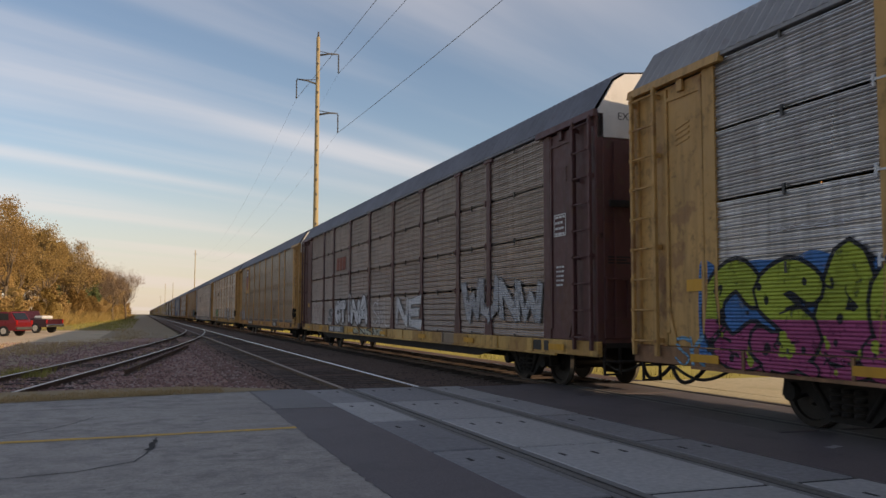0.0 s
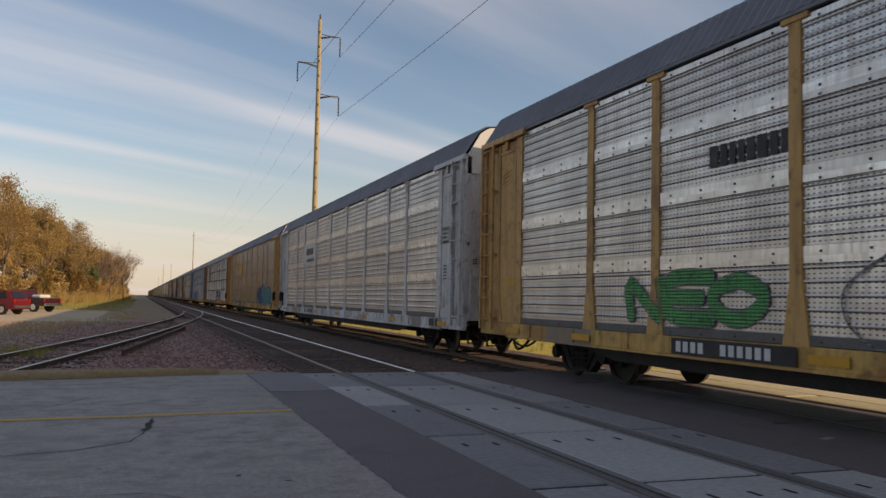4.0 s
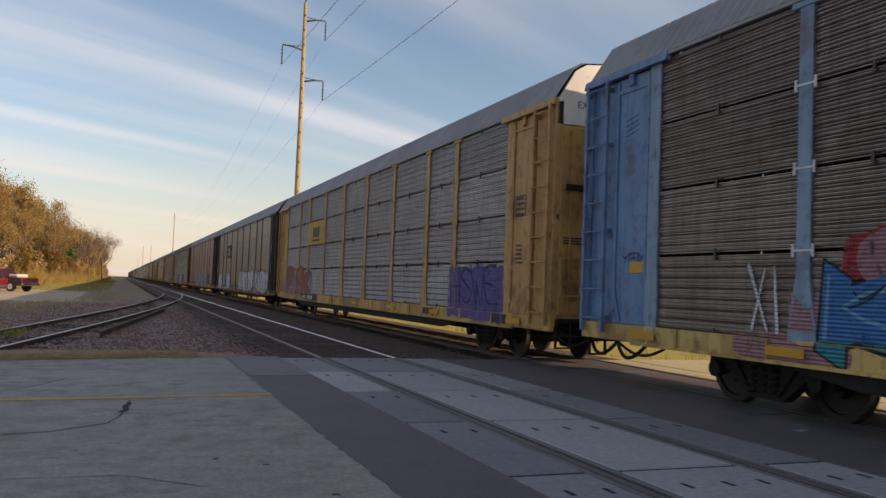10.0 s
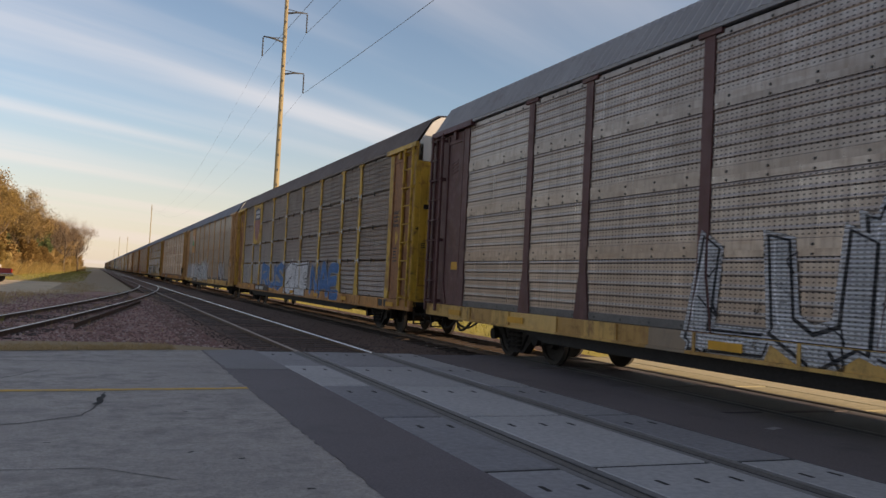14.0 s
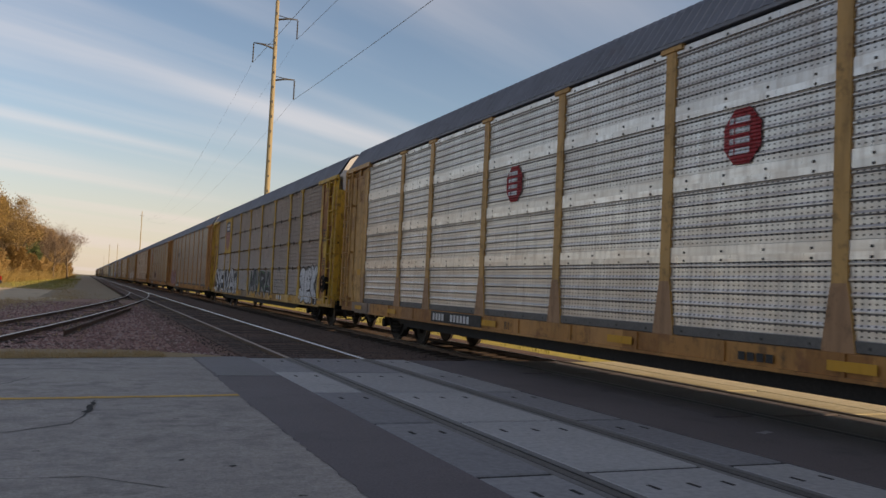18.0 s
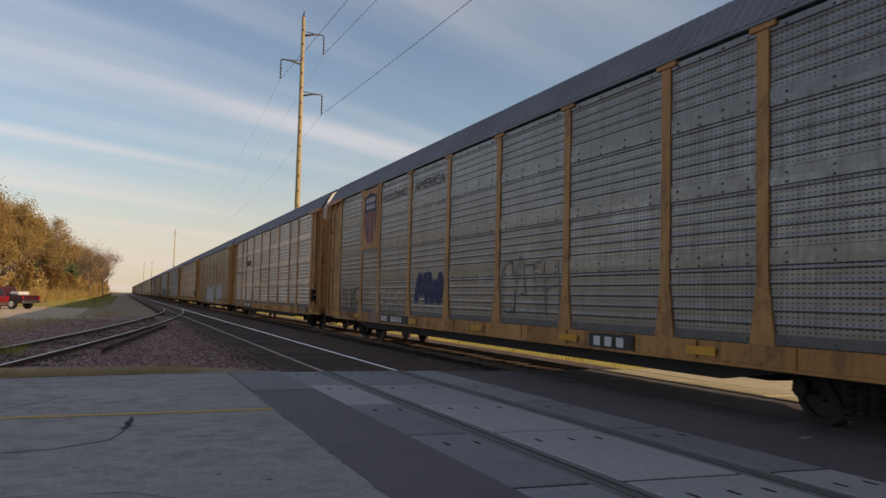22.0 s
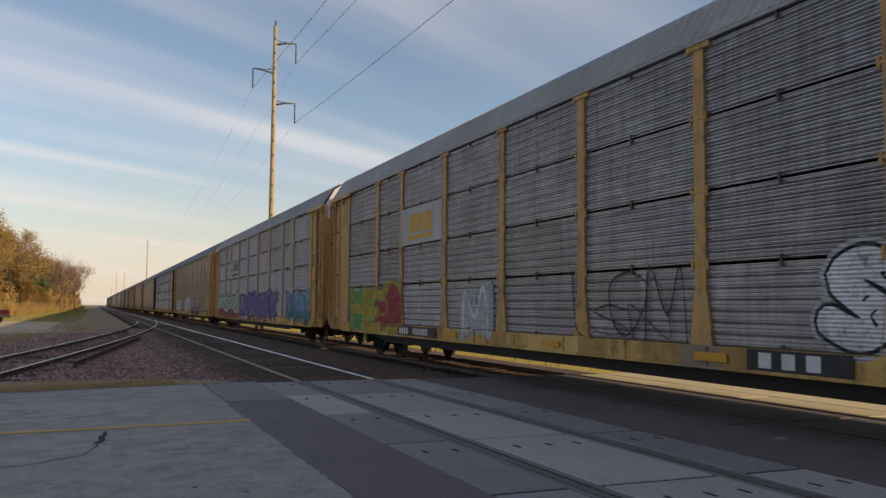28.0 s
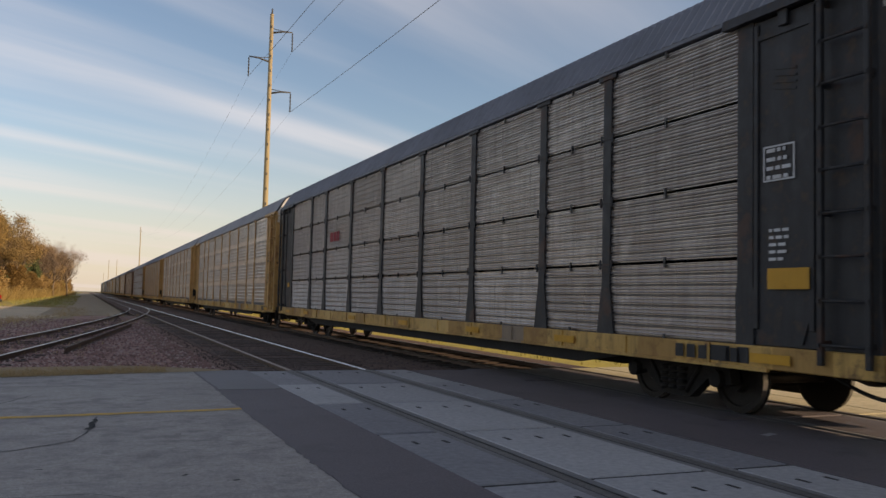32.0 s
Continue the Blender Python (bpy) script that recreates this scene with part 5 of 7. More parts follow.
    # running gear
    for c in (BODY0 + 3.75, BODY1 - 3.85):
        tr = part("truck", bolster_mesh(), None, car, at=(0, c, 0))
        part("side_frame", side_frame_mesh(), None, tr)
        part("side_frame", far_copy(("sf",), side_frame_mesh()), None, tr)
        for u in (-0.92, 0.92):
            w = part("wheelset", axle_mesh(), None, car, at=(0, c + u, 0.457))
            for sd in (-1, 1):
                part("wheel", wheel_mesh(sd), None, w)
            WHEELS.setdefault(round(c + u, 3), []).append(w)
    cp, hs = coupler_mesh(), hose_mesh()
    part("coupler", cp, None, car)
    part("coupler", flipped(("coup",), cp), None, car)
    part("air_hose", hs, None, car)
    part("air_hose", flipped(("hose",), hs), None, car)
    if brake:
        bk = brake_mesh()
        part("hand_brake", bk if brake == "front" else flipped(("brake",), bk), None, car)
    # reflective strips along the sill
    rf = flat_mesh("refl", 0.62, 0.11, REFLECT)
    for y in (1.75, 6.3, 9.9, 14.0, 18.4, 24.1, 27.0):
        part("reflector", rf, None, car, at=(-HALF - 0.062, y, 0.76))
    stencil(car, 2.22, 3.30, 0.48, 0.42, WHITE_PAINT if trim in ("black", "maroon") else BLACK_PAINT, 4, True, k)
    stencil(car, 2.18, 2.35, 0.40, 0.42, WHITE_PAINT if trim in ("black", "maroon") else BLACK_PAINT, 5, False, k + 50)
    for yy, ww in ((2.75, .44), (2.42, .2)):
        pl = part("data_plate", flat_mesh("sd%d" % int(ww * 100), ww, 0.19, BLACK_PAINT), None, car, at=(-HALF - 0.0335, yy, 0.735))
        for r in range(4):
            bars(pl, ww * .92, .025 + r * .042, [ww * .3, ww * .5] if r % 2 else [ww * .55, ww * .22], .02, WHITE_PAINT, -0.002)
    plate = flat_mesh("dp", 0.36, 0.17, REFLECT)
    part("data_plate", plate, None, car, at=(-HALF - 0.004, PITCH - 2.3, 1.75))
    if style == "A" and -2 < k < 24:
        worn_marks(car, 400 + k)
    if decorate:
        decorate(car)
    CARS.append((k, car))
    return car


def bay_mesh(style, w, mat):
    """All four tiers of one bay of the far side."""
    def make():
        bm = bmesh.new()
        for t in range(4):
            me = panel_mesh(style, w, t, mat).copy()
            me.transform(Matrix.Translation((0, 0, TIERS[t][0])))
            bm.from_mesh(me)
            bpy.data.meshes.remove(me)
        bmesh.ops.scale(bm, vec=(-1, 1, 1), verts=bm.verts)
        return mesh_of("panel", bm, [mat, mat, DARK_IRON, KICK])
    return cached(("bay", style, round(w, 3), mat.name), make)


def moved(me, m):
    c = me.copy()
    c.transform(m)
    return c


def eave_mesh(mat):
    bm = bmesh.new()
    box(bm, -HALF - 0.055, -HALF + 0.05, BODY0, BODY1, 4.935, 4.985, 0, 0.006)
    return mesh_of("eave_rail", bm, mat)


def door_header_mesh(mat):
    """The plate over the end door, from the first post to the corner, with its hanger."""
    bm = bmesh.new()
    prism(bm, [(-HALF - 0.10, 4.86), (-HALF - 0.002, 4.86), (-HALF - 0.002, 4.99), (-HALF - 0.07, 4.99)], "y", BODY0 - 0.05, BODY0 + 2.25)
    box(bm, -HALF - 0.05, -HALF - 0.001, BODY0 + 1.22, BODY0 + 1.36, 4.68, 4.87, 0, 0.008)
    return mesh_of("door_header", bm, mat)


def bracket_mesh(mat):
    bm = bmesh.new()
    box(bm, -HALF - 0.022, -HALF - 0.012, -0.15, 0.15, -0.012, 0.012)
    for s in (-1, 1):
        box(bm, -HALF - 0.03, -HALF - 0.002, s * 0.15 - 0.022, s * 0.15 + 0.022, -0.075, 0.075, 0, 0.01)
    return mesh_of("bracket", bm, mat)


# car by car, from the ones ahead of the camera to the train's far end
LIVERY = {}


def livery(k, **kw):
    LIVERY[k] = kw


# bays counted from the rear of a car: their ends along it
EDGES = [BODY0 + q for q in reversed(POSTS)]


def bay(i):
    return EDGES[i] + 0.09, EDGES[i - 1] - 0.09


def sill_plate(car, y1, w, marks, back=True, mat=None):
    if back or mat:
        part("number_plate_ground", flat_mesh("sp", w, 0.235, mat or BLACK_PAINT), None, car, at=(-HALF - 0.0585, y1 - w, 0.705))
    bars(car, y1 - 0.12, 0.745, marks, 0.15, WHITE_PAINT, -HALF - 0.066)


NUM4 = [0.11] * 4
MARK = [.11, .11, .11, .11, -.25, .11, .11, .11, .11, .11, .11]
LOGO3 = [.20, -.02, .20, -.02, .20]


def deco_a(c):
    cloud(c, 27.45, 15.5, .78, 2.22, "blue", 11, .16)
    cloud(c, 26.9, 15.6, .68, 1.45, "pink", 17, .1)
    piece(c, "CSAOWREKNSEA", 27.25, 15.6, .72, 2.14, "lime", "black", .14, .06, low="pink", split=1.36, spots="black", seed=12, wide=1.3)
    piece(c, "ORSENAESO", 27.0, 19.5, .70, 1.20, "pink", "black", .15, .04, spots="lime", seed=13, wide=1.25)
    tag(c, "SK", 28.0, 27.3, .72, 1.1, "sky", .03, 14)
    piece(c, "MERK", 14.6, 8.0, .8, 2.0, "white", "black", seed=15)
    # row of tiny white strokes painted for light coming through the slots
    tag(c, "ANSECM", 25.9, 24.6, 2.44, 2.50, "white", .008, 16)


def deco_b(c):
    piece(c, "S", 23.1, 22.2, 1.06, 1.7, "grey", "silver", .14, .02, seed=21)
    piece(c, "CT", 21.75, 19.85, 1.03, 1.93, "white", "black", .19, .05, seed=22)
    piece(c, "I", 19.5, 18.9, 1.05, 2.13, "white", "black", .13, .05, seed=23)
    piece(c, "NA", 18.95, 16.4, 1.0, 1.97, "white", "black", .2, .05, seed=27)
    tag(c, "SWL", 15.8, 13.6, 1.1, 1.85, "white", .035, 24)
    piece(c, "NE", 12.95, 10.35, 1.02, 1.93, "white", "grey", .13, .03, sharp=True, seed=25)
    piece(c, "WUNW", 7.05, 2.75, 1.25, 2.22, "silver", "grey", .12, .03, sharp=True, seed=26)
    tag(c, "ROK", 26.6, 24.8, 1.15, 1.8, "rose", .015, 28)
    cloud(c, 18.4, 14.2, .68, .96, "cream", 29, .5)
    tag(c, "UNSW", 18.6, 14.4, .70, .95, "black", .03, 20)
    part("number_plate_ground", flat_mesh("sp0", 2.75, 0.235, spray("grey")), None, c, at=(-HALF - 0.0585, 19.95, 0.705))
    bars(c, 22.5, 0.745, MARK, 0.15, WHITE_PAINT, -HALF - 0.066)
    bars(c, 21.6, 3.15, [.5, .42, .5], .5, spray("brick"), -HALF - .004, .05)


def deco_c(c):
    shield_board(c, *bay(2), 2.96, 4.90, paint("paint_yellow", TRIMS["yellow"]))
    part("number_plate_ground", flat_mesh("tp", 1.75, 0.25, BLACK_PAINT), None, c, at=(-HALF - 0.058, 7.75, 0.70))
    bars(c, 9.1, 0.73, LOGO3, 0.19, WHITE_PAINT, -HALF - 0.066)
    tag(c, "NSK", 9.5, 8.6, 1.3, 1.9, "faded", .03, 31)
    tag(c, "SAVE", 18.4, 15.9, 1.5, 1.8, "silver", .015, 32)
    piece(c, "NB", 26.5, 24.6, 1.0, 1.7, "silver", "grey", seed=33)
    tag(c, "MEW", 27.8, 27.15, 1.22, 1.68, "blue", .025, 34)
    tag(c, "Z", 27.55, 27.3, 1.6, 2.1, "navy", .03, 35)
    sill_plate(c, 21.8, 2.5, MARK)


def deco_d(c):
    piece(c, "N", 12.1, 10.3, .86, 2.12, "silver", "black", .12, .05, sharp=True, seed=41)
    piece(c, "WEN", 10.1, 7.0, .88, 2.06, "silver", "black", .11, .05, sharp=True, seed=42)
    piece(c, "NEO", 23.0, 19.8, 1.1, 1.9, "green", "grey", .14, .02, seed=43)
    tag(c, "OSN", 18.4, 14.2, 1.0, 1.95, "grey", .02, 44)
    tag(c, "UNS", 9.4, 6.6, .70, .95, "blue", .025, 45)
    bars(c, 20.9, 3.3, [.18, .14, .12, .12, .14, .18, .14, .14], 0.3, BLACK_PAINT, -HALF - 0.004)
    sill_plate(c, 21.7, 2.5, MARK)


def deco_pw(c):
    a, b = bay(3)
    sign_board(c, a, b, 2.975, 3.915, paint("paint_white", TRIMS["white"]), BLACK_PAINT, [(.10, .16, [.12, .10, .12, .10, .12, .10, .12, .1, .1, .12]), (.42, .30, [.9, .28, .34]), ], 0.12)
    bars(c, 21.5, 0.74, [.14, .14, -.3, .13, .13, .13, .13, .13, .13], 0.17, BLACK_PAINT, -HALF - 0.06)


def deco_e(c):
    piece(c, "HK", 10.0, 7.2, .92, 2.08, "navy", "teal", .2, .04, seed=51, wide=1.2)
    piece(c, "EONO", 7.25, 3.5, .88, 2.14, "teal", "navy", .25, .03, shine="sky", seed=52, wide=1.25)
    tag(c, "USMC", 9.3, 4.8, .70, .95, "navy", .04, 53)
    piece(c, "OAS", 18.8, 16.2, .98, 1.75, "yellow", "grey", .12, .02, seed=54)
    gold = paint("sign_gold", (.60, .33, .03), .3)
    bars(c, 21.75, 3.28, [.62, .58, .64], .56, gold, -HALF - .006)
    bars(c, 21.85, 3.04, [2.25], .11, gold, -HALF - .006)
    tag(c, "ROK", 26.2, 25.0, 1.0, 1.73, "silver", .014, 55)
    tag(c, "VEAR", 23.8, 22.4, 1.03, 1.57, "silver", .017, 56)
    tag(c, "HOB", 21.4, 20.45, .98, 1.72, "silver", .014, 57)
    tag(c, "HAHN", 1.95, 1.15, 1.5, 3.4, "brick", .012, 58)
    part("number_plate_ground", flat_mesh("sp4", 3.4, 0.27, BLACK_PAINT), None, c, at=(-HALF - 0.0585, 19.0, 0.69))
    bars(c, 22.3, 0.735, MARK, 0.17, WHITE_PAINT, -HALF - 0.066)


def deco_f(c):
    shield_board(c, *bay(2), 2.96, 4.90, paint("paint_yellow", TRIMS["yellow"]))
    words(c, "BUILDING AMERICA", 24.05, 3.03, .10, BLACK_PAINT, 1.7, -HALF - .0325)
    tag(c, "YAN", 22.1, 19.9, 1.0, 1.9, "black", .03, 61)
    tag(c, "HR", 19.55, 18.2, 1.1, 1.9, "black", .035, 62)
    piece(c, "B", 14.25, 13.5, 1.0, 1.42, "rose", "grey", .2, .02, seed=63)
    cloud(c, 13.9, 13.05, .70, 1.0, "rose", 64)
    piece(c, "BEKRN", 13.3, 8.4, .80, 1.95, "deep", "white", .13, .05, sharp=True, seed=65, wide=1.1)
    sill_plate(c, 22.9, 3.0, MARK)


def deco_g(c):
    a, b = bay(3)
    sign_board(c, a + .6, b - .4, 2.99, 3.90, paint("paint_white", TRIMS["white"]), spray("grey"), [(.15, .2, [.2, .14, .2, .14, .2]), (.45, .3, [.3, .3, .3])])
    cloud(c, 25.3, 23.5, .70, 1.05, "rose", 71, .4)
    cloud(c, 24.4, 23.8, 1.0, 1.55, "rose", 72, .4)
    piece(c, "KAWE", 23.95, 16.9, .66, 1.95, "blue", "black", .21, .05, sharp=True, shine="sky", low="teal", split=1.0, seed=73, wide=1.25)
    cloud(c, 23.6, 22.4, 1.45, 2.3, "red", 74, .3)
    piece(c, "O", 23.4, 22.5, 1.5, 2.25, "rose", "red", .25, .03, seed=75)
    tag(c, "XI", 25.05, 24.45, 1.08, 1.8, "white", .025, 76)
    piece(c, "SOM", 16.3, 12.8, .74, 1.9, "rose", "grey", .14, .015, seed=77)
    cloud(c, 10.2, 7.75, 1.02, 2.02, "cream", 78, .05)
    tag(c, "SNEW", 10.1, 7.9, 1.2, 1.9, "silver", .02, 79)
    bars(c, 9.2, 0.735, LOGO3, .15, WHITE_PAINT, -HALF - .066)
    tag(c, "YEM", 28.0, 27.3, 1.9, 2.05, "navy", .012, 70)


def deco_h(c):
    cloud(c, 5.75, 2.65, .72, 1.98, "purple", 81, .12, 6)
    tag(c, "HSWE", 5.6, 2.9, 1.1, 1.9, "navy", .035, 82)
    cloud(c, 27.7, 21.4, .72, 2.0, "rose", 83, .3)
    piece(c, "FIK", 27.0, 21.7, .72, 2.1, "brick", "white", .22, .03, seed=84, wide=1.15)
    piece(c, "O", 24.2, 22.9, 1.3, 2.2, "orange", "brick", .28, .02, seed=85)
    a, b = bay(3)
    sign_board(c, a, b, 2.975, 3.915, paint("sign_yellow", (.50, .32, .05), .4), BLACK_PAINT, [(.12, .10, [1.4]), (.30, .40, [.36, .32, .38])])
    sill_plate(c, 22.9, 2.8, MARK)
    bars(c, 7.4, 0.75, [.2, .2, .2], 0.15, BLACK_PAINT, -HALF - 0.06)


def deco_cn(c):
    piece(c, "CB", 26.8, 24.6, .72, 1.96, "white", "black", .26, .05, seed=91, wide=1.2)
    piece(c, "X", 24.0, 22.6, .9, 1.9, "silver", "grey", .14, .02, seed=90)
    piece(c, "TNS", 21.9, 19.5, .74, 1.88, "white", "grey", .17, .02, shine="purple", seed=92)
    tag(c, "MM", 19.2, 16.2, 1.93, 2.06, "silver", .022, 93)
    tag(c, "UO", 19.2, 15.6, .9, 1.75, "silver", .02, 94)
    piece(c, "ARBE", 14.45, 11.2, .76, 1.97, "white", "black", .17, .05, seed=95, wide=1.25)
    piece(c, "IOS", 11.3, 8.3, .74, 2.02, "white", "black", .22, .05, seed=96, wide=1.2)
    piece(c, "C", 7.5, 6.55, .70, 1.97, "white", "black", .24, .05, halo="white", seed=97, wide=1.25)
    piece(c, "WN", 6.25, 4.6, .72, 1.97, "white", "black", .2, .05, seed=98, wide=1.25)
    piece(c, "E", 6.7, 6.2, .70, 1.97, "pear", "black", .22, .05, seed=99, wide=1.2)
    piece(c, "BO", 4.6, 2.7, .72, 1.97, "white", "black", .24, .05, seed=89, wide=1.2)
    tag(c, "KUNK", 7.2, 6.75, .95, 1.1, "black", .012, 88)
    a, b = bay(3)
    sign_board(c, a, b, 2.975, 3.915, BLACK_PAINT, WHITE_PAINT, [(.22, .09, [.5]), (.62, .09, [.5]), (.22, .48, [.09, -.5, .09, .09, .09])], 0.06)
    bars(c, 23.1, 0.75, MARK, 0.14, WHITE_PAINT, -HALF - 0.06)
    tag(c, "STUA", 28.3, 27.3, 2.03, 2.58, "white", .035, 87)
    tag(c, "T", 27.9, 27.55, 1.88, 2.02, "white", .03, 86)


def deco_i(c):
    piece(c, "LURKNDARK", 19.4, 6.9, .70, 2.22, "silver", "black", .1, .05, sharp=True, halo="silver", shine="white", seed=101, wide=1.15)
    piece(c, "ES", 6.9, 5.3, .95, 2.0, "black", "silver", .14, .03, sharp=True, seed=102, wide=1.2)
    tag(c, "SPRE", 2.35, 1.55, 1.6, 1.95, "silver", .014, 103)
    tag(c, "TA", 2.3, 1.7, 1.28, 1.5, "silver", .014, 104)
    tag(c, "RE", 1.25, .75, 1.3, 1.7, "silver", .014, 105)


def deco_j(c):
    shield_board(c, *bay(2), 2.96, 4.90, paint("paint_bright", TRIMS["bright"], 0.95))
    piece(c, "RUS", 21.4, 16.2, .76, 1.98, "blue", "silver", .13, .02, sharp=True, seed=111)
    piece(c, "SE", 15.9, 12.0, .70, 1.98, "white", "black", .2, .05, sharp=True, halo="white", seed=112)
    piece(c, "NAE", 11.4, 7.5, .74, 1.95, "blue", "silver", .14, .02, seed=113)
    tag(c, "REM", 26.3, 24.4, 1.0, 1.8, "grey", .03, 114)
    sill_plate(c, 22.6, 3.2, MARK)


def deco_k(c):
    a, b = bay(2)
    board = paint("paint_tan", TRIMS["tan"])
    sign_board(c, a, b, 2.96, 4.90, board, WHITE_PAINT, [])
    bm = bmesh.new()
    prism(bm, [(b - .12, 3.52), (a + .42, 3.55), (a + .36, 3.66), (a + .95, 3.92), (b - .15, 4.28)], "x", -HALF - .034, -HALF - .031)
    part("emblem", bm, paint("emblem_green", (.06, .30, .16), .3), c)
    bm = bmesh.new()
    prism(bm, [(b - .17, 4.30), (a + .97, 3.94), (a + .38, 3.68), (a + .3, 4.36)], "x", -HALF - .034, -HALF - .031)
    part("emblem", bm, paint("emblem_rose", (.55, .36, .33), .4), c)
    bars(c, b - .25, 3.92, [.16, .14], .2, WHITE_PAINT, -HALF - .036)
    cloud(c, 27.3, 24.2, .84, 2.2, "silver", 121, .22, 8)
    cloud(c, 24.1, 22.05, .86, 2.2, "white", 122, .16, 6)
    tag(c, "SMUNES", 27.1, 22.4, .98, 1.95, "grey", .018, 123)
    cloud(c, 22.0, 13.5, .76, 1.95, "silver", 124, .25)
    piece(c, "SWEVRNK", 21.9, 12.9, .74, 2.06, "white", "black", .11, .05, sharp=True, halo="white", shine="green", seed=125, wide=1.2)
    piece(c, "WUA", 7.3, 4.6, 1.02, 2.08, "silver", "black", .17, .05, seed=126, wide=1.2)
    tag(c, "NSEW", 12.2, 8.2, 1.0, 1.8, "silver", .018, 127)
    bm = bmesh.new()
    eye = [(2.95 - 2.15 * u, 2.0 + .30 * math.sin(u * math.pi) * (1 if j else -.8)) for j in (1, 0) for u in ([i / 6 for i in range(7)] if j else [1 - i / 6 for i in range(1, 6)])]
    line(bm, eye, .045, -HALF - .0080, 0, True)
    line(bm, [(2.9, 2.2), (2.3, 2.42), (1.6, 2.2)], .05, -HALF - .005, 0)
    line(bm, [(1.5, 2.15), (1.1, 2.35), (.8, 2.2)], .05, -HALF - .0054, 0)
    on_side(c, bm, [spray("black")], .6, 3.2, 2.6)
    piece(c, "O", 2.32, 1.72, 1.78, 2.06, "blue", "white", .3, .04, seed=128)
    piece(c, "UA", 2.25, 1.35, 1.15, 1.65, "cream", "black", .16, .05, seed=129)
    part("number_plate_ground", flat_mesh("sp11", 3.3, 0.27, BLACK_PAINT), None, c, at=(-HALF - 0.0585, 18.9, 0.69))
    bars(c, 21.9, 0.735, MARK, 0.16, WHITE_PAINT, -HALF - 0.066)


def deco_l(c):
    for cy, s in ((17.98, .30), (11.95, .31)):
        cz = 3.48
        bm = bmesh.new()
        prism(bm, [(cy + s * math.cos(math.pi / 8 + q * math.pi / 4) * 1.12, cz + s * 1.22 * math.sin(math.pi / 8 + q * math.pi / 4)) for q in range(8)], "x", -HALF - .006, -HALF - .002)
        em = part("emblem", bm, spray("red"), c)
        for r in range(4):
            bars(em, cy + s * .7, cz + s * (.55 - r * .42), [s * .22, s * .8], s * .24, spray("white"), -HALF - .008)
    sill_plate(c, 21.7, 2.65, MARK)
    words(c, "R1", 18.05, .74, .15, BLACK_PAINT, None, -HALF - .062)
    bars(c, 11.85, 0.75, NUM4, 0.10, BLACK_PAINT, -HALF - 0.06)


def deco_m(c):
    shield_board(c, *bay(2), 2.96, 4.90, paint("paint_bright", TRIMS["bright"], 0.95))
    piece(c, "SEK", 5.2, 2.75, .72, 2.04, "white", "black", .2, .05, seed=131, wide=1.25)
    piece(c, "MVRA", 15.6, 10.5, .74, 2.0, "black", "silver", .12, .05, sharp=True, shine="green", seed=132)
    tag(c, "WEBS", 9.8, 7.45, 1.05, 1.95, "grey", .02, 133)
    tag(c, "SNM", 9.8, 7.45, 1.0, 1.5, "grey", .015, 138)
    cloud(c, 27.6, 19.4, .68, 2.02, "black", 134, .2)
    piece(c, "SMEVXAW", 27.5, 19.4, .68, 2.06, "white", "black", .085, .05, sharp=True, seed=135, wide=1.25)
    tag(c, "SHN", 19.0, 16.2, 1.0, 1.9, "silver", .03, 136)
    bars(c, 22.75, 0.745, MARK, 0.16, WHITE_PAINT, -HALF - 0.066)
    bars(c, 9.0, 0.74, LOGO3, 0.17, WHITE_PAINT, -HALF - 0.066)
    tag(c, "BNA", 1.9, 1.2, 3.0, 3.6, "brick", .012, 137)


def deco_n(c):
    cloud(c, 27.0, 23.0, .70, 1.3, "red", 141, .4)
    piece(c, "WESO", 26.9, 23.0, .72, 2.1, "rose", "red", .17, .03, shine="white", seed=142, wide=1.2)
    bars(c, 22.0, 3.2, [.1, .1, .1, .5, .4], 0.4, spray("grey"), -HALF - 0.004, 0.16)
    sill_plate(c, 21.65, 2.6, MARK)
    words(c, "R1", 16.4, .74, .15, BLACK_PAINT, None, -HALF - .062)


def deco_o(c):
    shield_board(c, *bay(2), 2.96, 4.90, paint("paint_orange", TRIMS["orange"]))
    words(c, "BUILDING", 21.9, 4.32, .24, BLACK_PAINT, 2.3, -HALF - .004)
    words(c, "AMERICA", 18.9, 4.32, .26, BLACK_PAINT, 2.3, -HALF - .004)
    piece(c, "MW", 18.6, 16.6, 1.25, 2.1, "navy", "purple", .2, .02, seed=151)
    tag(c, "CATH", 13.2, 10.6, 1.15, 2.2, "grey", .025, 152)
    tag(c, "UNUM", 27.0, 24.9, .78, 1.75, "black", .03, 153)
    tag(c, "KE", 25.4, 24.15, .70, 1.70, "black", .032, 157)
    tag(c, "RBE", 26.9, 24.3, .66, .92, "black", .022, 154)
    tag(c, "SEMS", 22.9, 19.5, 1.0, 1.6, "silver", .02, 155)
    part("number_plate_ground", flat_mesh("tp15", 1.3, 0.24, BLACK_PAINT), None, c, at=(-HALF - 0.0585, 8.2, 0.70))
    bars(c, 9.35, 0.735, LOGO3, .15, WHITE_PAINT, -HALF - .066)
    sill_plate(c, 21.7, 2.6, MARK)


def deco_p(c):
    bars(c, 21.9, 3.22, [.20, .16, .12, .12, .16, .22, .16, .16], 0.30, BLACK_PAINT, -HALF - 0.004)
    sill_plate(c, 21.75, 2.6, MARK)


